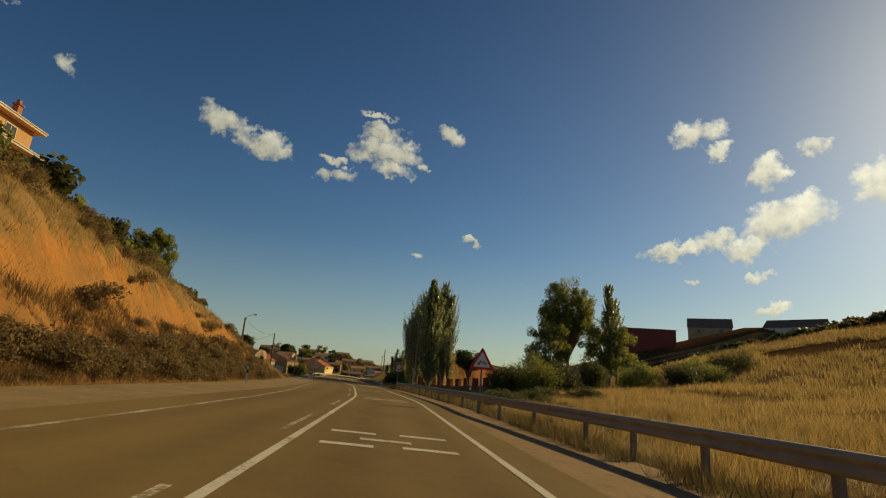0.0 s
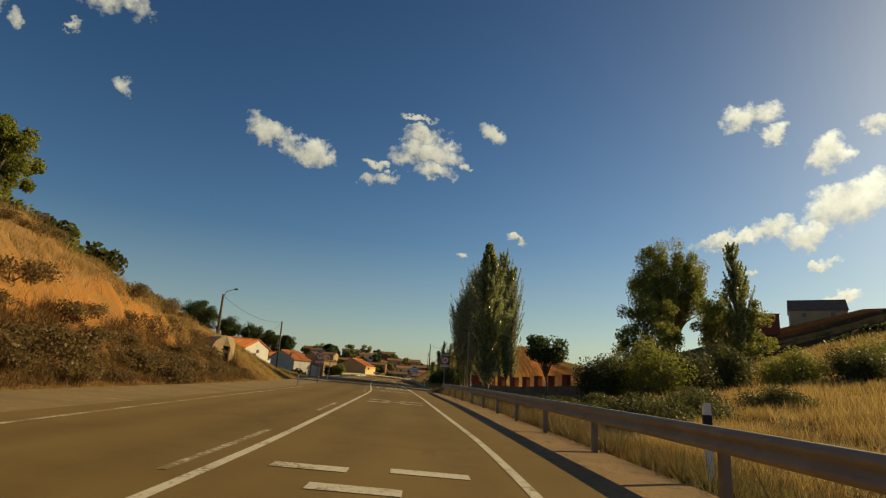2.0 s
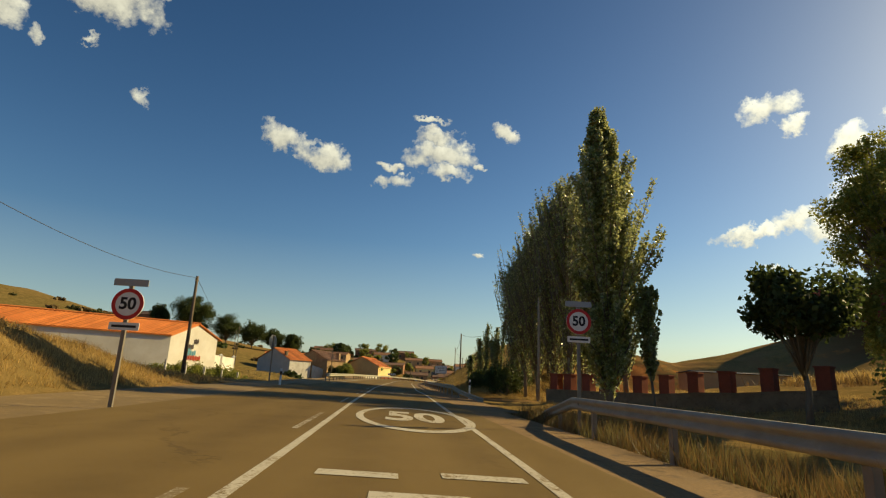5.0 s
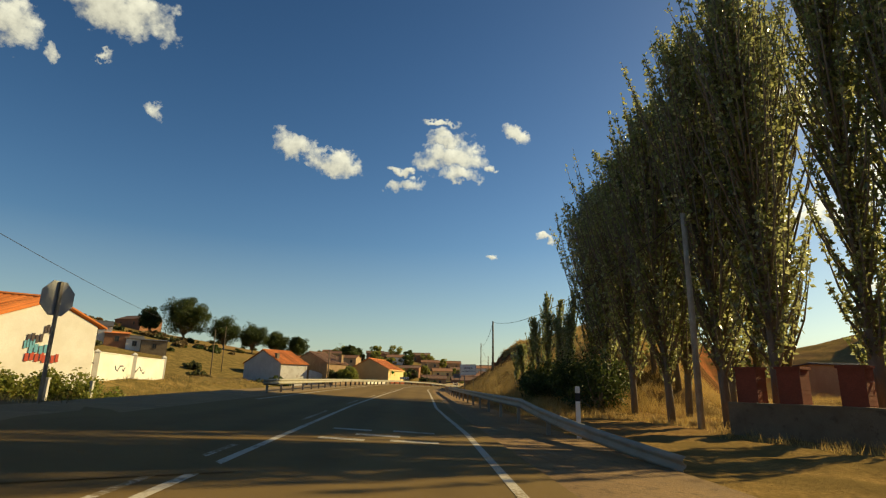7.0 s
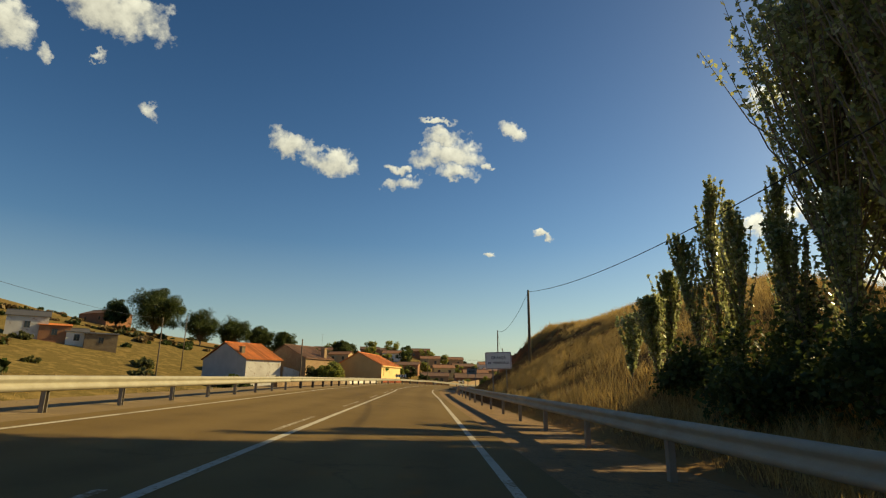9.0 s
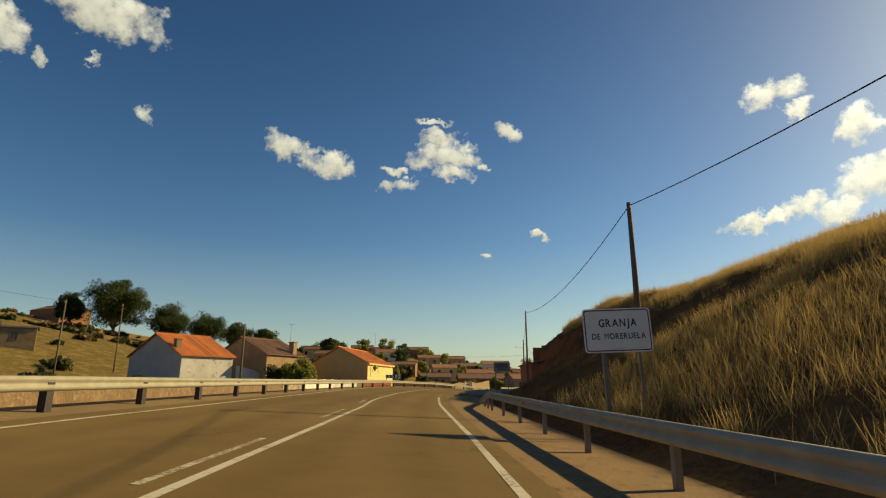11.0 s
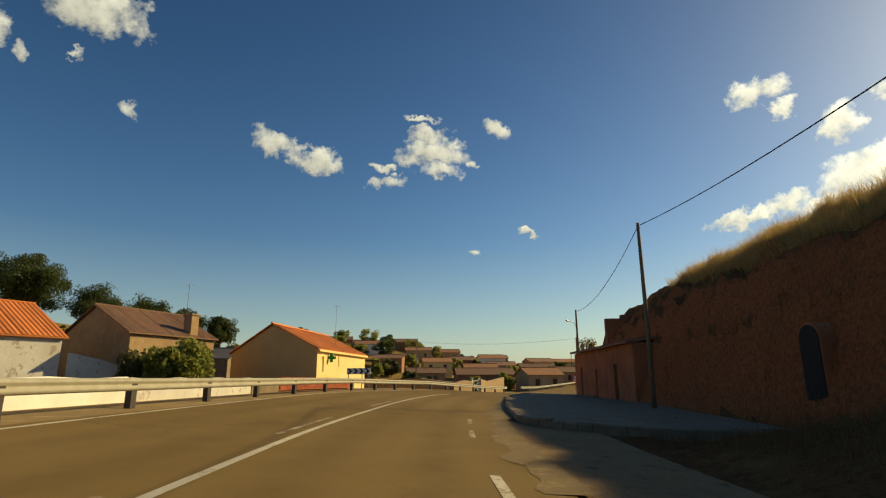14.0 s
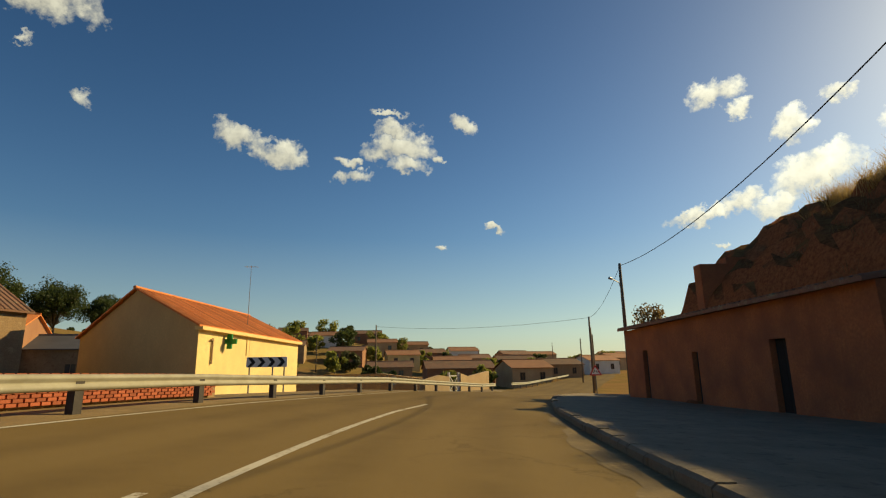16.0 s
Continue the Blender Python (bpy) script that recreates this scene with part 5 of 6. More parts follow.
grass("field_grass", patchy(spots(rng, 6000, 10, 130, 40, 108), 0.09, 0.5, 43), 0.4, 1.1, 43, RUST_GRASS, "brown weeds on the rising field", blade=0.035, per=7, spread=0.5)
grass("ditch_weeds", patchy(spots(rng, 17000, -6, 78, 6.25, 10.5), 0.4, 0.8, 4), 0.2, 0.7, 3, OLIVE_GRASS, "low olive and brown weeds behind the rail", blade=0.008)
grass("ditch_weeds", patchy(spots(rng, 13000, -6, 78, 6.2, 10.6), 0.5, 0.75, 5), 0.2, 0.8, 23, RUST_GRASS, "rusty dry stalks behind the rail", blade=0.006)
grass("bank_grass", patchy(spots(rng, 14000, -4, 64, -24, -11.8), 0.3, 0.75, 6), 0.2, 0.6, 4, STRAW, "dry yellow grass on top of the bank", per=7, blade=0.008)
grass("bank_grass", spots(rng, 5000, -4, 64, -22, -11.8), 0.2, 0.5, 24, OLIVE_GRASS, "olive dry weeds on top of the bank", per=6, blade=0.008)
grass("bank_grass", patchy(spots(rng, 6000, -4, 62, -13.5, -8.2), 0.4, 0.5, 7), 0.1, 0.35, 5, STRAW, "dry yellow tufts on the clay bank", per=6, blade=0.008)
grass("bank_scrub", patchy(spots(rng, 13000, -4, 64, -10.6, -7.9, 1.3), 0.5, 0.75, 8), 0.15, 0.5, 25, RUST_GRASS, "dense brown scrub at the foot of the bank", per=7, blade=0.01)
grass("verge_grass", patchy(spots(rng, 4200, -4, 66, -9.0, -6.8), 0.6, 0.6, 9), 0.06, 0.28, 6, STRAW, "short dry verge grass at the foot of the bank", per=6, blade=0.006)
grass("slope_grass", spots(rng, 11000, 54, 92, -22, -8.0), 0.12, 0.38, 7, STRAW, "short dry grass on the gentle slope", per=7, blade=0.01)
grass("slope_grass", patchy(spots(rng, 5000, 54, 92, -22, -8.0), 0.4, 0.5, 10), 0.12, 0.4, 27, RUST_GRASS, "brown dry weeds on the gentle slope", per=7, blade=0.009)
grass("left_field_grass", patchy(spots(rng, 8000, 96, 160, -34, -6.6), 0.2, 0.6, 11), 0.12, 0.4, 8, STRAW, "short dry grass below the left rail", per=6, blade=0.01)
grass("left_field_grass", patchy(spots(rng, 6000, 96, 160, -34, -6.8), 0.25, 0.5, 12), 0.12, 0.45, 28, OLIVE_GRASS, "olive weeds below the left rail", per=6, blade=0.01)
grass("hill_grass", patchy(spots(rng, 12000, 116, 176, 17, 30, 0.8), 0.25, 0.75, 13), 0.25, 0.7, 9, STRAW, "dry golden grass over the hill's crest", per=8, blade=0.007)
grass("hill_grass", patchy(spots(rng, 14000, 114, 176, 8.2, 21), 0.3, 0.75, 14), 0.1, 0.34, 29, RUST_GRASS, "rusty brown weeds on the hill's face", per=7, blade=0.006)
grass("hill_grass", patchy(spots(rng, 12000, 112, 150, 8.0, 22), 0.3, 0.8, 15), 0.3, 0.8, 30, STRAW, "golden grass on the lit foot of the hill", per=7, blade=0.006)
grass("hill_grass", spots(rng, 6000, 172, 206, 16.0, 28), 0.3, 0.75, 10, STRAW, "dry golden grass over the clay cliff", per=8, blade=0.008)
grass("crest_grass", spots(rng, 5200, 172, 207, 15.6, 20.5), 0.4, 0.95, 44, STRAW, "tall golden grass along the cliff's edge", per=8, blade=0.008)
grass("crest_grass", spots(rng, 5200, 136, 174, 19.0, 28.0), 0.35, 0.85, 45, STRAW, "tall golden grass along the hill's crest", per=8, blade=0.008)
grass("cliff_weeds", patchy(spots(rng, 1800, 174, 206, 12.5, 17), 0.5, 0.4, 16), 0.15, 0.45, 31, RUST_GRASS, "rusty tufts on ledges of the cliff", per=7, blade=0.009)
grass("hill_grass", spots(rng, 5000, 158, 182, 8.0, 22), 0.1, 0.4, 33, RUST_GRASS, "rusty brown weeds on the hill's shoulder", per=7, blade=0.007)
grass("hill_weeds", patchy(spots(rng, 1800, 112, 172, 7.4, 9.5), 0.5, 0.5, 17), 0.1, 0.35, 12, RUST_GRASS, "brown weeds at the foot of the hill", per=7, blade=0.007)
grass("kerb_weeds", spots(rng, 160, 177, 200, 4.6, 4.95), 0.04, 0.14, 32, OLIVE_GRASS, "small weeds growing along the kerb", per=5, blade=0.006, spread=0.05)
grass("yard_grass", spots(rng, 7000, 76, 124, 13, 32), 0.12, 0.4, 13, STRAW, "dry grass around the poplars", per=7, blade=0.01)
grass("yard_grass", spots(rng, 900, 108, 122, 8, 13), 0.15, 0.5, 14, STRAW, "dry grass around the poplars", per=7)
# ---- houses ----


def tile_rows(r, p0, p1, up, n_rows, lift, width):
    """Rows of rounded clay tiles on one roof slope, as ribs running up the slope."""
    along = p1 - p0
    n = max(4, round(along.length / width))
    nrm = along.cross(up).normalized()
    if nrm.z < 0:
        nrm = -nrm
    for i in range(n):
        a = p0 + along * (i + 0.5) / n
        w = along.normalized() * width * 0.36
        pts = []
        for k in (0.0, 1.0):
            c = a + up * k
            pts += [c - w, c - w * 0.5 + nrm * lift, c + w * 0.5 + nrm * lift, c + w]
        r.add(pts, [(0, 1, 5, 4), (1, 2, 6, 5), (2, 3, 7, 6), (0, 3, 2, 1), (4, 5, 6, 7)])


def window(parent, where, right, w, h, mat=None, frame=None):
    """A window with a frame, a sill and a dark pane, proud of the wall by 3 cm. where: its middle; right: along the wall."""
    right = Vector(right).normalized()
    out = right.cross(Vector((0, 0, 1)))
    m = Matrix((( *right, 0), (*(-out), 0), (0, 0, 1, 0), (0, 0, 0, 1))).transposed()
    m.translation = Vector(where)
    sh = Shape()
    for lo, hi in (((-w / 2 - 0.06, -0.04, h / 2), (w / 2 + 0.06, 0.02, h / 2 + 0.07)), ((-w / 2 - 0.06, -0.04, -h / 2), (-w / 2, 0.02, h / 2)), ((w / 2, -0.04, -h / 2), (w / 2 + 0.06, 0.02, h / 2)), ((-w / 2 - 0.1, -0.09, -h / 2 - 0.07), (w / 2 + 0.1, 0.02, -h / 2)), ((-0.025, -0.03, -h / 2), (0.025, 0.02, h / 2))):
        sh.box(lo, hi, m)
    f = part("window", sh, frame or CONCRETE, parent)
    pn = Shape()
    pn.box((-w / 2, -0.012, -h / 2), (w / 2, 0.02, h / 2), m)
    part("pane", pn, mat or GLASS_DARK, f)
    return f


def gable_house(name, a, b, back, base, eave, ridge, wall, roof, label, over=0.3, tiles=0.3, windows=(), gable_windows=(), chimneys=(), end_wall=None):
    """A house whose front eave runs from a to b; back: the way to its other eave (x, y). Gables at a and b."""
    a, b, back = Vector((*a, 0)), Vector((*b, 0)), Vector((*back, 0))
    house = thing(name, pose(a.x, a.y, base), label, "house")
    inv = house.matrix_world.inverted()
    along = (b - a).normalized()
    g = [a, b, b + back, a + back]
    low = [inv @ Vector((p.x, p.y, base - 2.0)) for p in g]
    top = [inv @ Vector((p.x, p.y, eave)) for p in g]
    peak = [inv @ Vector(((p + back / 2).x, (p + back / 2).y, ridge)) for p in (a, b)]
    w = Shape()
    w.add(low + top + peak, [(0, 1, 5, 4), (1, 2, 6, 9, 5), (2, 3, 7, 6)] + ([] if end_wall else [(3, 0, 4, 8, 7)]))
    part("wall", w, wall, house)
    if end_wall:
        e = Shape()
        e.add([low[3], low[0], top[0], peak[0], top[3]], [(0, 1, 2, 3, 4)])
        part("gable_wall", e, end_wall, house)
    out = back.normalized()
    slope = (ridge - eave) / (back.length / 2)
    for side, p, q in ((-1, a, b), (1, a + back, b + back)):
        e0, e1 = p + out * side * over - along * over, q + out * side * over + along * over
        z = eave - slope * over + 0.03
        m0, m1 = a + back / 2 - along * over, b + back / 2 + along * over
        c = [inv @ Vector((e0.x, e0.y, z)), inv @ Vector((e1.x, e1.y, z)), inv @ Vector((m1.x, m1.y, ridge + 0.03)), inv @ Vector((m0.x, m0.y, ridge + 0.03))]
        r = Shape()
        hi = [v + Vector((0, 0, 0.1)) for v in c]
        r.add(c + hi, [(3, 2, 1, 0), (4, 5, 6, 7), (0, 1, 5, 4), (1, 2, 6, 5), (2, 3, 7, 6), (3, 0, 4, 7)])
        slab = part("roof", r, roof, house)
        if tiles:
            t = Shape()
            tile_rows(t, hi[0], hi[1], hi[3] - hi[0], 1, 0.045, tiles)
            tagged(part("roof_tiles", t, roof, slab), kind="stuff")
    rd = Shape()
    rd.tube([inv @ Vector((m.x, m.y, ridge + 0.14)) for m in (a + back / 2 - along * over, b + back / 2 + along * over)], [0.11, 0.11], 8)
    part("ridge_tiles", rd, roof, house)
    for u, z, ww, hh in windows:
        p = a + (b - a) * u
        window(house, inv @ Vector((p.x, p.y, base + z)), along, ww, hh)
    for u, z, ww, hh in gable_windows:
        p = a + back * u
        window(house, inv @ Vector((p.x, p.y, base + z)), -out, ww, hh)
    for u, v, w2, top_z, mat in chimneys:
        p = a + (b - a) * u + back * v
        ch = Shape()
        m = Matrix.Translation(inv @ Vector((p.x, p.y, 0))) @ pose(0, 0, 0, 0, 0, math.degrees(math.atan2(along.y, along.x)))
        z0 = eave - base - 0.3
        ch.box((-w2, -w2, z0 + 0.0), (w2, w2, top_z - base), m @ Matrix.Translation((0, 0, base)))
        ch.box((-w2 * 1.25, -w2 * 1.25, top_z - base - 0.12), (w2 * 1.25, w2 * 1.25, top_z - base), m @ Matrix.Translation((0, 0, base)))
        part("chimney", ch, mat, house)
    return house, inv


def antenna(x, y, z, h, label="thin metal aerial mast on a roof"):
    m = thing("aerial", pose(x, y, z), label, "aerial", "aerials")
    sh = Shape()
    sh.tube([(0, 0, -0.2), (0, 0, h)], [0.025, 0.015], 6)
    part("mast", sh, POST_STEEL, m)
    t = Shape()
    t.tube([(-0.45, 0, h - 0.1), (0.45, 0, h - 0.1)], [0.012, 0.012], 4)
    for k in range(6):
        x0 = -0.4 + 0.16 * k
        t.tube([(x0, -0.3, h - 0.1), (x0, 0.3, h - 0.1)], [0.008, 0.008], 4)
    part("elements", t, POST_STEEL, m)


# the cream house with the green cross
# the gable end is a darker cream: its side's shade is put into the colour
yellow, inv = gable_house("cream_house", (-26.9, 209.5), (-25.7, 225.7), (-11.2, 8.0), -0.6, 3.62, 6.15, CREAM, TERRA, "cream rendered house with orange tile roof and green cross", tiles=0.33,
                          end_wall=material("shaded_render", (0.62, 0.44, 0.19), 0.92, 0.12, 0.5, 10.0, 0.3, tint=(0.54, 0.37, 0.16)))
cross = Shape()
for lo, hi in (((-0.07, -0.42, -0.14), (0.07, 0.42, 0.14)), ((-0.07, -0.14, -0.42), (0.07, 0.14, 0.42))):
    cross.box(lo, hi)
cr = part("cross", cross, GREEN_SIGN, yellow, "green pharmacy cross")
cr.matrix_local = inv @ Matrix.Translation((-26.4, 212.6, 2.95)) @ pose(0, 0, 0, 0, 0, -94)
fit = Shape()
fit.box((0, -0.05, -0.7), (0.06, 0.05, 0.7), inv @ Matrix.Translation((-26.75, 211.0, 2.35)))
fit.box((0, -0.3, 0.55), (0.08, 0.05, 0.62), inv @ Matrix.Translation((-26.75, 211.0, 2.35)))
part("wall_lamp", fit, ADOBE, yellow)
lad = Shape()
for dy in (0.0, 0.5):
    lad.box((0, dy - 0.03, -0.7), (0.05, dy + 0.03, 0.7), inv @ Matrix.Translation((-26.45, 215.6, 2.9)))
for dz in (-0.5, 0.0, 0.5):
    lad.box((0, 0, dz - 0.03), (0.05, 0.5, dz + 0.03), inv @ Matrix.Translation((-26.45, 215.6, 2.9)))
part("wall_bracket", lad, CREAM, yellow)
eave = Shape()
eave.box((-0.1, 0, 0), (0.35, 16.6, 0.18), inv @ Matrix.Translation((-26.95, 209.3, 3.4)) @ pose(0, 0, 0, 0, 0, -4.2))
part("eave_cornice", eave, CREAM, yellow)
antenna(-27.8, 219.5, 4.6, 4.2)

# the low whitewashed house and its yard wall
white, winv = gable_house("whitewashed_house", (-47.0, 194.0), (-43.5, 200.6), (-10.4, 5.6), -0.4, 4.1, 6.9, OLD_WHITE, TERRA, "low weathered whitewashed house with an orange tile roof", tiles=0.34, chimneys=((0.07, 0.17, 0.33, 6.2, CONCRETE),),
                          end_wall=material("grey_white_gable", (0.5, 0.48, 0.45), 0.92, 0.1, 0.6, 9.0, 0.3, tint=(0.42, 0.4, 0.37)))
# the brown house with the broken roof
brown_house, binv = gable_house("brown_house", (-39.6, 202.5), (-37.0, 211.0), (-10.5, 6.5), -0.3, 4.6, 7.1, ADOBE, OLD_TERRA, "old brown plastered house with a sagging dark tile roof", tiles=0.34, chimneys=((0.72, 0.05, 0.42, 6.7, ADOBE),), windows=((0.3, 2.6, 0.9, 1.0),))
antenna(-38.6, 208.6, 6.0, 3.4)
round_tree("fig_tree", -34.4, 199.8, 4.9, 2.5, 2.4, 71, BROAD_LEAF, 1.0, 9000, 0.16, "dense green tree beside the brown house", clumps=26)
round_tree("fig_tree", -36.6, 201.0, 4.2, 2.2, 2.0, 72, SHRUB_LEAF, 0.8, 6000, 0.16, "dense green tree beside the brown house", clumps=20)

# the long white house with the mural
mural_house, minv = gable_house("long_white_house", (-31.2, 108.6), (-52.0, 90.0), (1.9, 5.8), 0.2, 4.0, 5.3, WHITEWASH, TERRA, "long white house with an orange tile roof and a painted gable", tiles=0.34)
# the mural on its gable: plain coloured bars and swirls
mur = thing("wall_painting", pose(-30.25, 111.5, 2.7, 0, 0, 71.9) @ Matrix.Translation((0, -0.03, 0)), "faded red, white and blue painted lettering on the gable", "mural")
for name, mat, boxes in (("dark_ground", material("mural_dark", (0.09, 0.07, 0.07), 0.85, 0.3, 2, 10, 0.1), ((-0.95, 0.35, 0.75), (-0.1, 0.9, 0.5))), ("red_bar", material("mural_red", (0.5, 0.08, 0.05), 0.85, 0.2, 2, 10, 0.1), ((-0.9, -0.7, 0.9), (0.05, -0.75, 0.8))), ("blue_bar", material("mural_blue", (0.15, 0.4, 0.5), 0.85, 0.2, 2, 10, 0.1), ((-1.05, 0.0, 0.5), (-0.75, -0.25, 0.9)))):
    for i, (x, z, w) in enumerate(boxes):
        for k in range(4):
            sh = Shape()
            sh.box((x + k * w * 0.3, -0.012 - 0.004 * i, z - 0.26 + 0.06 * (k % 2)), (x + k * w * 0.3 + w * 0.22, -0.003, z + 0.26 - 0.08 * ((k + 1) % 2)))
            part(name, sh, mat, mur)
# ---- walls beside the road ----


def free_wall(name, pts, base, tops, thick, mat, label, coping=None, kind=""):
    """A wall along points (x, y), with its height at each."""
    m = thing(name, pose(pts[0][0], pts[0][1], base), label, "wall", kind=kind)
    inv = m.matrix_world.inverted()
    n = len(pts)
    sh = Shape()
    for i, (x, y) in enumerate(pts):
        d = (Vector(pts[min(i + 1, n - 1)]) - Vector(pts[max(i - 1, 0)])).normalized()
        nx = Vector((d.y, -d.x)) * thick / 2
        for q, z in ((nx, base - 0.8), (nx, tops[i]), (-nx, tops[i]), (-nx, base - 0.8)):
            sh.v.append(tuple(inv @ Vector((x + q.x, y + q.y, z))))
    sh.f = [(i * 4 + k, i * 4 + (k + 1) % 4, (i + 1) * 4 + (k + 1) % 4, (i + 1) * 4 + k) for i in range(n - 1) for k in range(4)] + [(3, 2, 1, 0), tuple((n - 1) * 4 + k for k in range(4))]
    part("body", sh, mat, m)
    if coping:
        c = Shape()
        c.sweep(frames_along([inv @ Vector((x, y, z + 0.03)) for (x, y), z in zip(pts, tops)]), [(-thick * 0.65, -0.03), (thick * 0.65, -0.03), (thick * 0.65, 0.04), (-thick * 0.65, 0.04)])
        part("coping", c, coping, m)
    return m


def along_road(s0, s1, o, n=6):
    return [tuple(road_point(s0 + (s1 - s0) * i / n, o).xy) for i in range(n + 1)]


STONE = material("rubble_stone", (0.25, 0.17, 0.1), 0.95, 0.35, 1.6, 6.0, 0.9, tint=(0.18, 0.12, 0.07), spots=(0.33, 0.25, 0.16), dist=0.06)
for s0, s1, mat, label, top in ((139, 163, STONE, "low brown rubble wall behind the guard rail", 0.62), (163.1, 168.4, material("patched_rubble", (0.4, 0.33, 0.24), 0.95, 0.3, 1.3, 6.0, 0.8, tint=(0.22, 0.15, 0.09), spots=(0.62, 0.58, 0.5), dist=0.05), "low stained rubble and whitewash wall", 0.6), (168.5, 177, WHITEWASH, "low whitewashed wall behind the guard rail", 0.66), (177.1, 185.2, OLD_WHITE, "low weathered pale wall behind the guard rail", 0.64), (185.3, 188, CONCRETE, "low grey cement wall behind the guard rail", 0.62)):
    pts = along_road(s0, s1, -6.3)
    z = [float(road_z(-6.3, s0 + (s1 - s0) * i / 6)) + top - 0.06 * (i % 2) for i in range(7)]
    free_wall("low_wall", pts, float(road_z(-6.3, s0)) - 0.2, z, 0.25, mat, label)

free_wall("yard_wall", [(-43.1, 200.9), (-41.6, 202.6), (-40.0, 204.2), (-38.8, 205.4)], -0.6, [3.0, 2.5, 1.7, 1.2], 0.3, OLD_WHITE, "weathered whitewashed yard wall falling away beside the house")

# the pierced brick wall: each brick with its gap


def pierced_wall(s0, s1, o):
    m = thing("pierced_brick_wall", pose(*road_point(s0, o)), "low red brick wall with a pierced pattern", "wall")
    inv = m.matrix_world.inverted()
    sh = Shape()
    sh.box((-0.11, -0.055, 0), (0.11, 0.055, 0.068))
    brick = sh.mesh("brick", BRICK)
    made = 0
    rows, step = 8, 0.25
    for j in range(rows):
        for i in range(int((s1 - s0) / step)):
            if made >= 300:
                break
            s = s0 + (i + 0.5 * (j % 2)) * step
            ob = part("brick", brick, None, m)
            ob.matrix_local = inv @ Matrix.Translation(road_point(s, o, 0.03 + j * 0.08)) @ pose(0, 0, 0, 0, 0, 90 + math.degrees(road_heading(s)))
            made += 1
    back = Shape()
    fr = [(inv @ road_point(s, o - 0.1), Vector((1, 0, 0)), Vector((0, 0, 1))) for s in np.linspace(s0 - 0.1, s1 + 0.1, 8)]
    back.sweep(fr, [(-0.05, -0.5), (0.03, -0.5), (0.03, 0.64), (-0.05, 0.64)])
    part("mortar_back", back, ADOBE, m)
    return m


# the low concrete wall with brick pillars on the right
P0, P1 = Vector((3.9, 102.8)), Vector((16.6, 87.2))
wall_dir = (P1 - P0).normalized()
pts = [tuple(P0 + (P1 - P0) * i / 8) for i in range(9)]
free_wall("yard_wall", pts, -0.1, [ground_at(*p) + 1.05 for p in pts], 0.28, CONCRETE, "low grey concrete yard wall below the poplars", CONCRETE)


PILLAR_BRICK = material("dark_red_brick", (0.3, 0.075, 0.04), 0.92, 0.25, 1.5, 22.0, 0.4, tint=(0.2, 0.055, 0.03))


def brick_pillar(x, y, h, turn):
    m = thing("brick_pillar", at(x, y, None, turn), "square red brick gate pillar with a flat cap", "pillar", "brick pillars")
    sh = Shape()
    for k in range(int(h / 0.075)):
        g = 0.0 if k % 2 else 0.004
        sh.box((-0.36 + g, -0.36 + g, k * 0.075 - (0.4 if k == 0 else 0)), (0.36 - g, 0.36 - g, (k + 1) * 0.075))
    part("shaft", sh, PILLAR_BRICK, m)
    cap = Shape()
    cap.box((-0.41, -0.41, h), (0.41, 0.41, h + 0.09))
    part("cap", cap, PILLAR_BRICK, m)


for u in (0.03, 0.1, 0.19, 0.29, 0.41, 0.51, 0.61, 0.71, 0.83, 0.97):
    p = P0 + (P1 - P0) * u + Vector((wall_dir.y, -wall_dir.x)) * -0.45
    brick_pillar(p.x, p.y, 2.25, math.degrees(math.atan2(wall_dir.y, wall_dir.x)))

# the cellar front in the bank
cellar = thing("cellar_front", pose(-15.0, 60.9, 0.55, 0, 0, 58) @ Matrix.Scale(1.2, 4), "crumbling plaster cellar front with a narrow dark door", "cellar door")
sh = Shape()
# its ragged outline, with the door's opening cut up from below
rim = [(-0.95, -0.5), (-1.0, 0.5), (-1.25, 1.0), (-1.2, 1.5), (-0.7, 1.42), (-0.6, 1.75), (-0.2, 2.05), (0.1, 2.12), (0.6, 2.0), (0.78, 1.72), (0.72, 1.0), (0.8, 0.3), (0.62, -0.5), (0.42, -0.5), (0.42, 1.5), (0.0, 1.55), (0.0, -0.5)]
k = len(rim)
sh.add([(a, d + 0.04 * math.sin(7 * a + 5 * b), b) for d in (-0.15, 0.9) for a, b in rim], [tuple(range(k - 1, -1, -1)), tuple(range(k, 2 * k))] + [(i, (i + 1) % k, (i + 1) % k + k, i + k) for i in range(k)])
part("plaster", sh, material("old_plaster", (0.58, 0.44, 0.26), 0.95, 0.2, 1.5, 9, 0.6, tint=(0.46, 0.33, 0.18), dist=0.05), cellar)
sh = Shape()
sh.box((-0.03, 0.02, -0.4), (0.45, 0.06, 1.56))
sh.box((0.0, -0.005, -0.35), (0.2, 0.02, 1.5))
sh.box((0.22, -0.005, -0.35), (0.42, 0.02, 1.5))
part("door", sh, material("old_dark_wood", (0.07, 0.045, 0.03), 0.85, 0.3, 4, 30, 0.4, stretch=(8, 8, 1)), cellar)

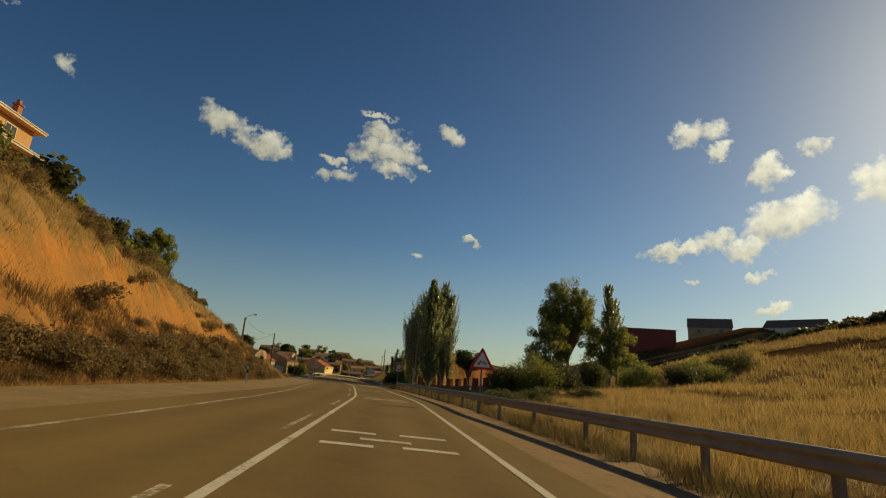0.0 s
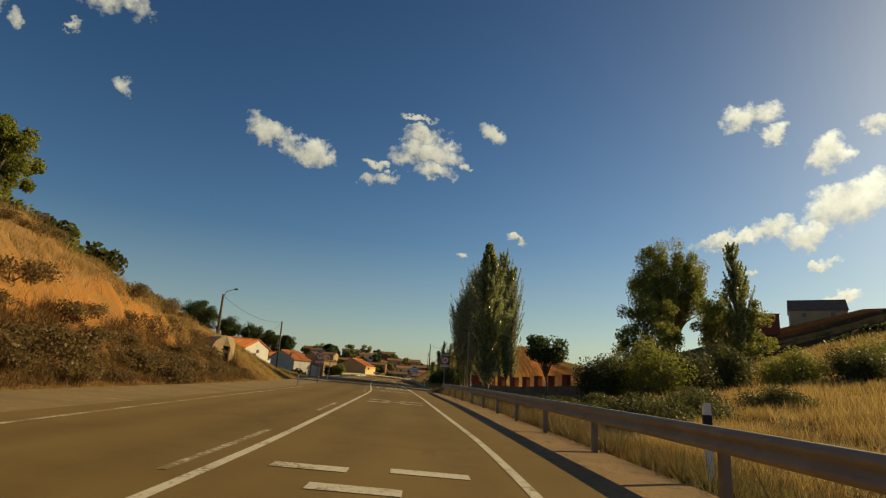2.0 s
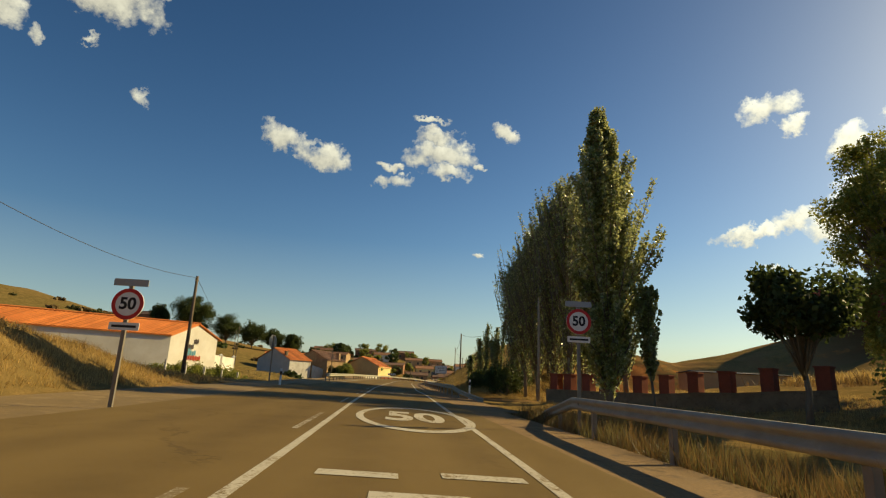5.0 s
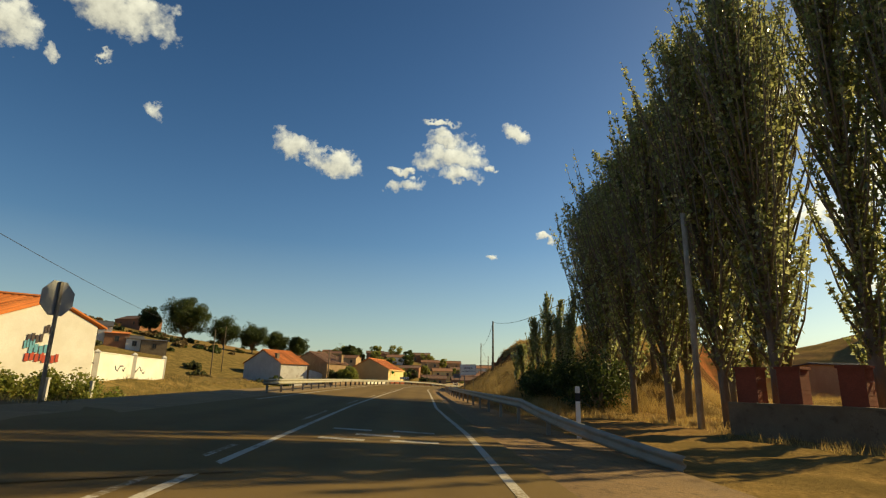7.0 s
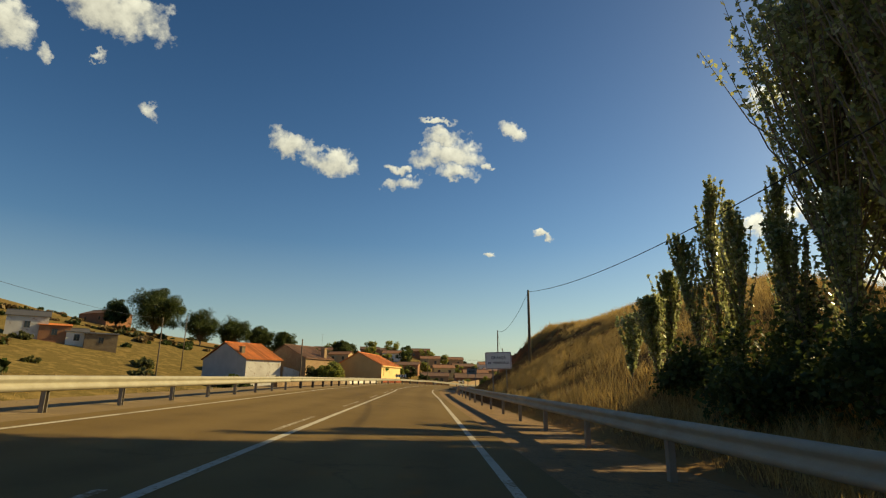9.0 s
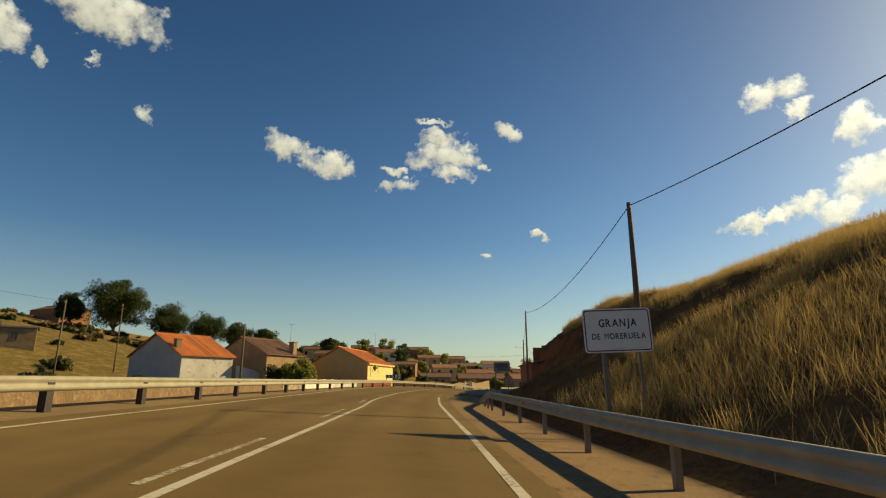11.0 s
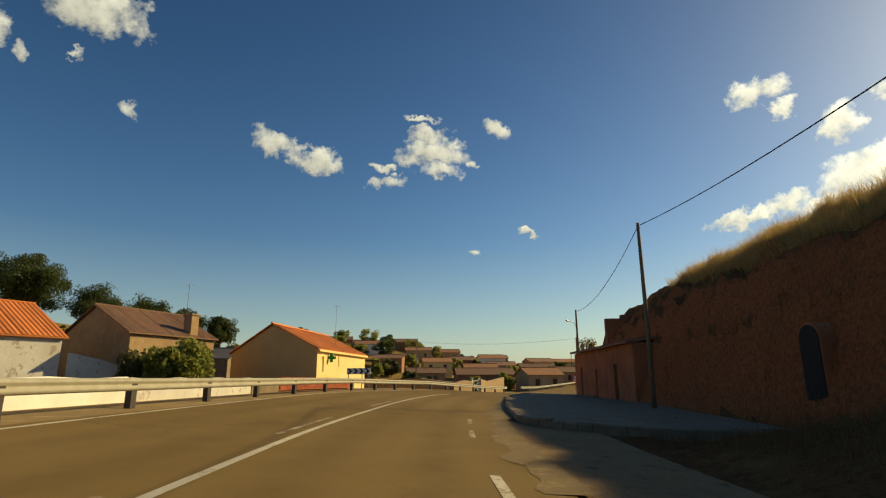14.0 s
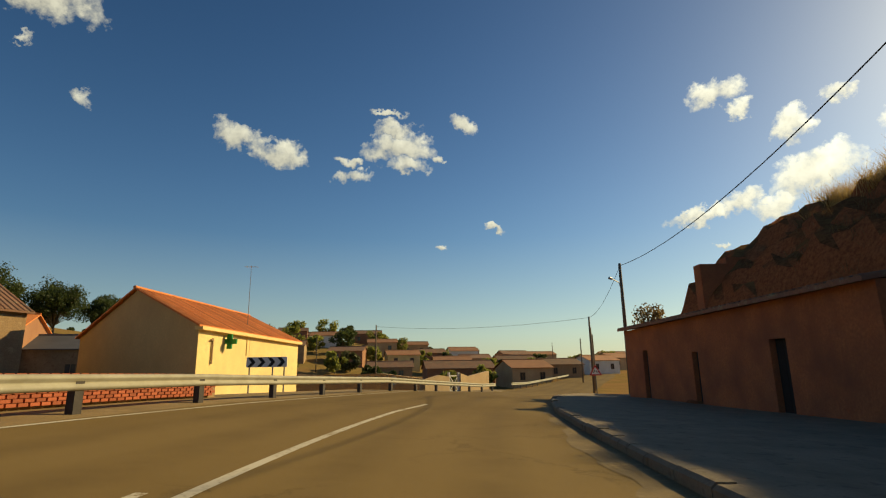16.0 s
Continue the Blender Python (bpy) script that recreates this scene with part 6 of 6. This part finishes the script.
# the red wall on the right with its doorways
red = thing("red_house", pose(-4.35, 193.5, 0.2), "long low red earth-plastered building against the cliff", "house")
sh = Shape()
holes = [(3.2, 4.0, 1.7), (8.6, 9.1, 1.5), (13.6, 14.2, 1.75)]
y0 = 0.0
for a, b, top in holes + [(16.1, 16.1, 0)]:
    pier = Shape()
    pier.box((0, y0, -0.6), (0.35, a, 2.85))
    part("wall", pier, RED_EARTH, red)
    if b > a:
        lintel = Shape()
        lintel.box((0, a, top), (0.35, b, 2.85))
        part("wall", lintel, RED_EARTH, red)
        y0 = b
for lo, hi in (((0, 16.1, -0.6), (3.0, 16.45, 2.85)), ((0, -0.35, -0.6), (3.0, 0.0, 2.85))):
    end = Shape()
    end.box(lo, hi)
    part("wall", end, RED_EARTH, red)
# near-black leaves fill the doorways and stand for the dark inside
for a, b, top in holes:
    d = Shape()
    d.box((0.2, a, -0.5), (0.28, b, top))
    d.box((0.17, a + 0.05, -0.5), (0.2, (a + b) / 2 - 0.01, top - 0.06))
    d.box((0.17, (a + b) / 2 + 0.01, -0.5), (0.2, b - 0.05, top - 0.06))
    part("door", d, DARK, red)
sh = Shape()
sh.add([(-0.35, -0.4, 2.8), (-0.35, 16.6, 2.85), (1.6, 16.6, 3.1), (1.6, -0.4, 3.1), (-0.35, -0.4, 2.92), (-0.35, 16.6, 2.97), (1.6, 16.6, 3.22), (1.6, -0.4, 3.22)], [(3, 2, 1, 0), (4, 5, 6, 7), (0, 1, 5, 4), (1, 2, 6, 5), (2, 3, 7, 6), (3, 0, 4, 7)])
slab = part("roof", sh, OLD_TERRA, red)
sh = Shape()
tile_rows(sh, Vector((-0.35, -0.4, 2.92)), Vector((-0.35, 16.6, 2.97)), Vector((1.95, 0, 0.27)), 1, 0.05, 0.3)
tagged(part("roof_tiles", sh, OLD_TERRA, slab), kind="stuff")
# an arched cellar door cut into the clay
cave = thing("cellar_door", pose(-3.72, 178.0, 0.75, 0, 0, -90), "dark arched cellar door cut into the red clay", "cellar door")


def arch(w, spring, y0, y1, z0=-0.3):
    """An upright arched slab, its face at y0."""
    pts = [(-w / 2, z0)] + [(-w / 2 * math.cos(math.pi * i / 10), spring + w / 2 * math.sin(math.pi * i / 10)) for i in range(11)] + [(w / 2, z0)]
    n = len(pts)
    sh = Shape()
    sh.add([(a, y, b) for y in (y0, y1) for a, b in pts], [tuple(range(n)), tuple(range(2 * n - 1, n - 1, -1))] + [((i + 1) % n, i, i + n, (i + 1) % n + n) for i in range(n)])
    return sh


part("surround", arch(1.0, 1.42, -0.1, 1.0), RED_EARTH, cave, "rough red earth surround")
# this leaf is painted near-black for the dark of the arched opening
part("door", arch(0.9, 1.4, -0.13, -0.09), DARK, cave, "near-black door leaf, the opening's darkness as its colour")
ruin = thing("ruined_wall", pose(-3.0, 204.0, 2.6), "broken adobe wall stump on the cliff edge", "ruin")
sh = Shape()
for k, (a, b, z) in enumerate(((0, 1.2, 2.9), (1.2, 2.6, 3.2), (2.6, 3.6, 3.1))):
    sh.box((a, -0.25 + 0.03 * k, -0.5), (b, 0.35 + 0.02 * k, z))
part("stump", sh, RED_EARTH, ruin)
shrub("roof_tuft", -3.6, 208.6, 1.5, 0.9, 351, BROWN_SHRUB, 700, 0.07, "dry brown tuft growing on the low red roof", z=3.2)
# ---- the village beyond, and the buildings on the ridges ----
TAN = material("tan_render", (0.5, 0.36, 0.2), 0.9, 0.15, 0.4, 6, 0.2, tint=(0.42, 0.28, 0.15))
BROWN_BRICK = material("brown_brick", (0.34, 0.17, 0.09), 0.9, 0.2, 0.5, 8, 0.2, tint=(0.28, 0.13, 0.07))
SLATE = material("dark_roof", (0.09, 0.09, 0.1), 0.8, 0.2, 0.6, 9, 0.2)


def village_house(x, y, w, d, h, turn, wall, roof, label, base=None, windows=2, pitch=0.36):
    z = ground_at(x, y) if base is None else base
    c, s = math.cos(radians(turn)), math.sin(radians(turn))
    a = (x - c * w / 2 + s * d / 2, y - s * w / 2 - c * d / 2)
    b = (x + c * w / 2 + s * d / 2, y + s * w / 2 - c * d / 2)
    win = [((i + 0.5) / windows, h * 0.55, 0.9, 1.2) for i in range(windows)]
    return gable_house("village_house", a, b, (-s * d, c * d), z, z + h, z + h + d * pitch / 2, wall, roof, label, tiles=0, windows=win)


rng = np.random.default_rng(21)
FADED_TERRA = material("faded_clay_roof", (0.36, 0.17, 0.085), 0.9, 0.25, 0.6, 10.0, 0.4, tint=(0.27, 0.13, 0.07), spread=0.3)
looks = [(TAN, FADED_TERRA, "tan house with a faded brown-red tile roof"), (CREAM, FADED_TERRA, "cream house with a faded tile roof"), (BROWN_BRICK, OLD_TERRA, "brown brick house with a dark tile roof"), (WHITEWASH, FADED_TERRA, "white house with a faded tile roof"), (ADOBE, OLD_TERRA, "old adobe house with a brown tile roof")]
HOUSES = [(1.5, 280, 9, 9, 3.3, 16, 0), (-10, 287, 15, 9, 3.2, 8, 2), (12, 300, 11, 8, 3.0, 20, 4), (-24, 300, 11, 8, 3.0, 4, 4), (26, 318, 11, 8, 3.4, 24, 3), (40, 345, 12, 9, 3.6, 28, 0), (52, 385, 13, 9, 4.0, 24, 1), (70, 425, 14, 9, 4.0, 28, 2), (6, 322, 12, 9, 3.6, 14, 2), (-10, 322, 11, 8, 3.6, 6, 0), (-23, 327, 10, 8, 3.4, 12, 1), (-36, 318, 10, 7, 3.2, -4, 2), (-50, 312, 11, 8, 3.4, 8, 4), (-64, 322, 10, 8, 3.2, -6, 0), (-30, 345, 10, 7, 3.6, 8, 0), (-16, 350, 11, 8, 3.4, 14, 2), (-2, 352, 11, 8, 3.8, 8, 4), (14, 352, 12, 8, 3.8, 20, 0), (-46, 342, 10, 8, 3.0, 2, 3), (-58, 350, 10, 7, 3.4, 12, 2), (-76, 345, 11, 8, 3.4, -8, 1), (-38, 372, 12, 8, 4.0, 6, 2), (-22, 380, 12, 8, 4.0, 10, 0), (-4, 385, 12, 9, 5.6, 12, 3), (16, 392, 13, 9, 5.4, 18, 2), (-88, 380, 12, 8, 4.4, 6, 0), (-62, 392, 12, 8, 4.4, 12, 4), (34, 430, 15, 9, 5, 15, 0), (0, 440, 15, 9, 5.6, 8, 2)]
for x, y, w, d, h, turn, k in HOUSES:
    wall, roof, label = looks[k % 5]
    village_house(x, y, w * 0.85, d * 0.85, h * 0.95, turn, wall, roof, label)

# greenery between the village houses
for i in range(46):
    x, y = rng.uniform(-95, 50), rng.uniform(290, 430)
    o, s = offsets(np.array([x]), np.array([y]))
    if abs(o[0]) < 9:
        continue
    r = rng.uniform(1.4, 3.0)
    round_tree("garden_tree", x, y, r * 1.8, r, r * 0.8, 200 + i, (PINE_LEAF, BROAD_LEAF, SHRUB_LEAF)[i % 3], r * 0.5, 1300, 0.34, "round dark garden tree among the houses", "village trees", clumps=14)
for i in range(18):
    a = radians(rng.uniform(-42, 4))
    dist = rng.uniform(330, 460)
    x, y = -10 + math.sin(a) * dist, 100 + math.cos(a) * dist
    r = rng.uniform(1.6, 2.8)
    round_tree("ridge_tree", x, y, r * 2.0, r, r * 0.9, 260 + i, PINE_LEAF, r * 0.5, 700, 0.55, "dark bushy tree on the far ridge", "ridge trees", clumps=10)

for i, (x, y, r) in enumerate(((-30, 262, 1.6), (-22, 275, 2.0), (-12, 272, 1.9), (-6, 276, 2.2), (-27, 292, 2.6), (-36, 300, 2.8), (-44, 288, 2.6), (-52, 296, 3.0), (10, 312, 2.8), (-2, 304, 2.6), (-39, 330, 4.0), (-30, 322, 2.8), (-18, 336, 3.0), (16, 340, 3.0), (-54, 334, 3.6), (-46, 326, 3.0), (-66, 338, 3.6), (-60, 364, 3.8), (-50, 362, 4.2), (-42, 358, 3.4), (-33, 364, 3.8), (-26, 368, 3.2), (-70, 360, 4.0), (-12, 362, 3.0), (-80, 366, 4.2), (20, 372, 3.2), (46, 372, 3.4), (30, 352, 3.0))):
    round_tree("garden_tree", x, y, r * 1.75, r, r * 0.8, 400 + i, (BROAD_LEAF, PINE_LEAF, BROAD_LEAF)[i % 3], r * 0.5, 1400, 0.3, "leafy green garden tree among the houses", "village trees", clumps=16)

# on the left slope: sheds, brick and dark-roofed houses
village_house(-102.0, 211.0, 7.0, 7, 3.8, 40, OLD_WHITE, SLATE, "grey scrawled shed with a pitched dark roof", windows=1)
village_house(-97.5, 213.0, 5.4, 5, 3.0, 40, BROWN_BRICK, TERRA, "small red brick shed on the slope", windows=1, pitch=0.15)
village_house(-94.0, 215.0, 3.8, 4, 2.6, 40, WHITEWASH, SLATE, "small white shed with a dark roof", windows=1)
village_house(-90.0, 217.0, 6.0, 5, 3.0, 40, CONCRETE, SLATE, "small grey cement shed", windows=1, pitch=0.1)
village_house(-60, 232, 14, 9, 4.6, 20, BROWN_BRICK, TERRA, "brick house with a red roof behind the dark house")
village_house(-52, 236, 12, 8, 4.4, 10, CONCRETE, SLATE, "grey house with a dark flat-pitched roof")
village_house(-150, 300, 16, 10, 4.0, -20, BROWN_BRICK, OLD_TERRA, "farm building on the hillside")
village_house(-58, 106, 12, 8, 4.2, 20, TAN, TERRA, "tan house behind the long white house")
free_wall("white_garden_wall", [(-32.2, 113), (-33.0, 121), (-33.6, 126), (-34, 130)], 0.5, [2.75, 2.62, 2.5, 2.45], 0.25, WHITEWASH, "white garden wall with dark painted scrawls and small posts", WHITEWASH)
for k in range(4):
    x, y = -32.0 - 0.66 * k, 114 + 5.3 * k
    sh = Shape()
    sh.box((-0.17, -0.17, -0.6), (0.17, 0.17, 2.5))
    sh.add([(-0.22, -0.22, 2.5), (0.22, -0.22, 2.5), (0.22, 0.22, 2.5), (-0.22, 0.22, 2.5), (0, 0, 2.7)], [(3, 2, 1, 0), (0, 1, 4), (1, 2, 4), (2, 3, 4), (3, 0, 4)])
    tagged(part("garden_wall_post", sh, WHITEWASH), "white masonry post of the garden wall", "post", "wall posts").matrix_world = pose(x, y, 0.2, 0, 0, 45)

# a green hedge and pale fence posts before the long white house
for i in range(7):
    shrub("hedge_bush", -27.2 + 0.55 * i, 100.6 + 1.25 * i, 1.7 + 0.2 * (i % 3), 1.2, 420 + i, BROAD_LEAF, 3000, 0.07, "green hedge bush before the long white house", "house hedge", clumps=14)
for i in range(5):
    fp = Shape()
    fp.box((-0.06, -0.06, -0.4), (0.06, 0.06, 1.35))
    fp.box((-0.08, -0.08, 1.35), (0.08, 0.08, 1.42))
    tagged(part("fence_post", fp, OLD_WHITE), "pale concrete fence post beside a green hedge", "post", "fence posts").matrix_world = at(-25.9 + 0.6 * i, 98.9 + 2.0 * i)

# dark scrawls on the white garden wall, unreadable
for k, (y, z, w) in enumerate(((115.5, 1.7, 1.6), (118.6, 1.65, 1.9), (122.6, 1.6, 1.4), (125.6, 1.5, 1.8))):
    m = thing("wall_scrawl", pose(float(np.interp(y, [113, 121, 126, 130], [-32.2, -33.0, -33.6, -34.0])) + 0.14, y, z, 0, 0, 96), "dark sprayed scrawl on the white garden wall", "graffiti", "wall scrawls")
    for j in range(5):
        sh = Shape()
        sh.tube([(-w / 2 + w * j / 5, 0, 0.18 * math.sin(j * 2 + k)), (-w / 2 + w * (j + 0.5) / 5, 0, 0.26 * math.cos(j * 1.7 + k)), (-w / 2 + w * (j + 1.1) / 5, 0, -0.16 * math.sin(j + k))], [0.035, 0.045, 0.03], 5)
        part("stroke", sh, BLACK, m)
# a heap of rubble beside the cream house
heap = Shape()
hr = np.random.default_rng(77)
for k in range(70):
    a, q = hr.uniform(0, 6.28), hr.random() ** 0.6
    x, y = math.cos(a) * q * 3.4, math.sin(a) * q * 2.4
    r = hr.uniform(0.15, 0.42)
    heap.box((-r, -r * 0.8, -r * 0.6), (r, r * 0.8, r * 0.6), pose(x, y, 1.25 * (1 - q) + 0.1, hr.uniform(-40, 40), hr.uniform(-40, 40), hr.uniform(0, 180)))
hb = thing("rubble_heap", pose(-29.5, 204.0, ground_at(-29.5, 204.0)), "heap of brown rubble and earth beside the cream house", "rubble")
tagged(part("stones", heap, ADOBE, hb), kind="stuff")
mound = Shape()
mound.v = [(math.cos(i * 0.5236) * 3.8 * q, math.sin(i * 0.5236) * 2.7 * q, 1.4 * (1 - q) ** 0.8 - 0.15) for q in (1.0, 0.6, 0.25) for i in range(12)] + [(0, 0, 1.35)]
mound.f = [(j * 12 + i, j * 12 + (i + 1) % 12, j * 12 + 12 + (i + 1) % 12, j * 12 + 12 + i) for j in range(2) for i in range(12)] + [(24 + i, 24 + (i + 1) % 12, 36) for i in range(12)]
part("earth", mound, RED_EARTH, hb, flat=False)

# on the right ridge
village_house(42, 152, 14, 10, 4.2, 0, TAN, SLATE, "plain tan building behind the trees", windows=0, pitch=0.05)
village_house(83, 178, 17, 12, 6.2, -16, material("dark_red_block", (0.25, 0.06, 0.04), 0.9, 0.15, 0.4, 6, 0.2), SLATE, "dark red block building on the ridge", windows=0, pitch=0.04)
village_house(110, 185, 14, 10, 3.2, -30, TAN, OLD_TERRA, "house with a brown pitched roof on the ridge", pitch=0.7)
village_house(130, 168, 17, 9, 3.4, -52, OLD_WHITE, OLD_TERRA, "long pale house with a dark roof on the ridge", windows=3, pitch=0.6)
village_house(146, 158, 10, 8, 3.0, -44, BROWN_BRICK, OLD_TERRA, "low brick shed on the ridge", windows=1)

# the house above the bank: a wide lower storey, a narrower upper one, each under a low hipped roof with pale eaves
BUFF = material("buff_brick", (0.52, 0.31, 0.13), 0.9, 0.14, 0.7, 14.0, 0.3, tint=(0.43, 0.25, 0.1))
EAVE = material("pale_eaves", (0.62, 0.54, 0.42), 0.85, 0.1, 0.8, 12.0, 0.2, tint=(0.5, 0.42, 0.32))
BLIND = material("red_blind", (0.3, 0.09, 0.045), 0.7, 0.15, 1.0, 20.0, 0.2, stretch=(1, 1, 14))


def hip_roof(parent, lo, hi, z, over, climb, label):
    """A pale eaves slab with a low hipped tile roof on it, round the box from lo to hi (x, y)."""
    (x0, y0), (x1, y1) = (lo[0] - over, lo[1] - over), (hi[0] + over, hi[1] + over)
    sl = Shape()
    sl.box((x0, y0, z), (x1, y1, z + 0.16))
    sl.box((x0 - 0.06, y0 - 0.06, z + 0.16), (x1 + 0.06, y1 + 0.06, z + 0.24))
    slab = part("eave", sl, EAVE, parent, label)
    k = (x1 - x0) / 2
    a, b = z + 0.245, z + 0.245 + climb
    r = Shape()
    r.add([(x0, y0, a), (x1, y0, a), (x1, y1, a), (x0, y1, a), (x0 + k, y0 + k * 0.9, b), (x0 + k, y1 - k * 0.9, b)], [(0, 1, 4), (1, 2, 5, 4), (2, 3, 5), (3, 0, 4, 5), (3, 2, 1, 0)])
    t = part("roof", r, TERRA, parent)
    rib = Shape()
    tile_rows(rib, Vector((x1, y0 + k * 0.9, a)), Vector((x1, y1 - k * 0.9, a)), Vector((-k, 0, climb)), 1, 0.05, 0.34)
    tagged(part("roof_tiles", rib, TERRA, t), kind="stuff")
    return slab


hill_house = thing("hilltop_house", pose(-29.3, 42.3, 8.6), "two-storey buff house above the bank with pale eaves", "house")
for lo, hi in (((-9.0, -13.0, -1.0), (0.0, 0.0, 6.6)), ((-8.6, -12.0, 6.85), (-0.5, -1.3, 8.85))):
    w = Shape()
    w.box(lo, hi)
    part("wall", w, BUFF, hill_house)
hip_roof(hill_house, (-9.0, -13.0), (0.0, 0.0), 6.6, 0.75, 0.3, "pale overhanging eaves of the lower storey")
hip_roof(hill_house, (-8.6, -12.0), (-0.5, -1.3), 8.85, 0.6, 1.1, "pale overhanging eaves of the upper storey")
for y, z, ww, hh, face in ((-2.0, 5.3, 2.2, 1.7, BLIND), (-5.6, 5.3, 1.4, 1.4, GLASS_DARK), (-9.2, 5.3, 1.4, 1.4, BLIND), (-3.6, 7.85, 1.1, 1.0, GLASS_DARK), (-7.2, 7.85, 1.1, 1.0, BLIND), (-2.0, 2.2, 1.6, 2.0, GLASS_DARK)):
    window(hill_house, (0.0 if z < 7 else -0.5, y, z), (0, 1, 0), ww, hh, face, EAVE)
ch = Shape()
ch.box((-1.6, -2.6, 9.0), (-1.15, -2.15, 10.5))
ch.box((-1.68, -2.68, 10.5), (-1.07, -2.07, 10.6))
ch.box((-1.5, -2.5, 10.6), (-1.25, -2.25, 10.95))
part("chimney", ch, BROWN_BRICK, hill_house)
ven = Shape()
ven.tube([(-0.1, -0.2, 6.8), (-0.1, -0.2, 7.5), (-0.1, -0.2, 7.6)], [0.05, 0.05, 0.09], 8)
part("vent_pipe", ven, POST_STEEL, hill_house)

# the white balustrade on the bank
bal = thing("balustrade", pose(-22.3, 52.0, ground_at(-22.3, 52.0), 0, 0, 100), "white garden balustrade on top of the bank", "balustrade")
sh = Shape()
sh.box((-2.5, -0.1, 0.85), (2.5, 0.1, 1.0))
sh.box((-2.5, -0.1, 0.0), (2.5, 0.1, 0.15))
part("rails", sh, WHITEWASH, bal)
for k in range(12):
    b = Shape()
    b.tube([(-2.3 + k * 0.42, 0, z) for z in (0.15, 0.3, 0.5, 0.7, 0.85)], [0.05, 0.09, 0.05, 0.04, 0.05], 8)
    part("baluster", b, WHITEWASH, bal, flat=False)

# old walls and signs where the road bends into the village
free_wall("adobe_wall", [(-34, 246), (-27, 243), (-20, 238.5), (-15.8, 233)], -1.2, [1.2, 0.9, 1.0, 0.5], 0.5, ADOBE, "crumbling brown adobe wall beside the bend")
free_wall("adobe_wall", [(-15.6, 233.2), (-14.2, 235.3), (-13.2, 236.8)], -1.3, [0.35, 0.75, 0.6], 0.4, TAN, "broken tan adobe wall beside the bend")
free_wall("adobe_wall", [(-12.0, 238.5), (-11.0, 240.4), (-9.8, 242.6), (-8.4, 245.0)], -1.3, [0.9, 0.55, 0.8, 1.1], 0.4, TAN, "ragged tan adobe wall beside the bend")
gate = thing("yard_gate", pose(-12.6, 237.65, -1.1, 0, 0, 57), "weathered white wooden gate between the adobe walls", "gate")
for x in (-0.95, 0.95):
    g_post = Shape()
    g_post.box((x - 0.1, -0.1, -0.3), (x + 0.1, 0.1, 2.1))
    part("post", g_post, OLD_WHITE, gate)
for z in (0.25, 1.0, 1.75):
    bar = Shape()
    bar.box((-0.85, -0.03, z - 0.06), (0.85, 0.03, z + 0.06))
    part("bar", bar, OLD_WHITE, gate)
for lean in (42, -42):
    brace = Shape()
    brace.box((-1.05, -0.05, -0.05), (1.05, -0.03, 0.05), pose(0, 0, 1.0, 0, lean, 0))
    part("brace", brace, OLD_WHITE, gate)
triangle_sign(-1.2, 226.5, ground_at(-1.2, 226.5) + 0.1, -20, 0.9, 1.6)
back = thing("road_sign_back", at(-18.5, 234.5, None, -10), "grey back of a round road sign on a post", "road sign")
part("disc", disc_shape(0.4, -0.01, 0.01), SIGN_GREY, back).location.z = 2.3
sign_post(back, 2.6)
board = thing("information_board", at(-8.9, 166.3, None, 6), "grey-white information board with dark lines on two posts", "road sign")
lift = 2.02 - ground_at(-8.9, 166.3)
# the face turns from the sun; its shade is put into this darker grey
face = part("board", plate(1.12, 0.62, -0.015, 0.015, lift, 0.03), material("shade_grey_board", (0.27, 0.27, 0.25), 0.6, 0.14, 1.5, 20.0, 0.1, tint=(0.2, 0.2, 0.18)), board)
for z, w in ((0.14, 0.72), (0.0, 0.84), (-0.15, 0.6)):
    bar = Shape()
    bar.box((-w / 2, -0.02, lift + z - 0.03), (w / 2, -0.016, lift + z + 0.03))
    part("text_line", bar, BLACK, face)
for x in (-0.42, 0.42):
    sign_post(board, lift + 0.25, x, 0.05, 0.03, 0.03)
shed, sinv = gable_house("open_shed", (-0.6, 214.0), (3.4, 226.0), (5.0, -1.6), 0.2, 2.7, 3.4, BROWN_BRICK, OLD_TERRA, "dark brick shed with a low roof beyond the red wall", tiles=0.35, windows=((0.3, 1.2, 0.9, 1.0), (0.75, 1.0, 1.4, 1.9)))
pierced_wall(188.1, 197.4, -6.2)
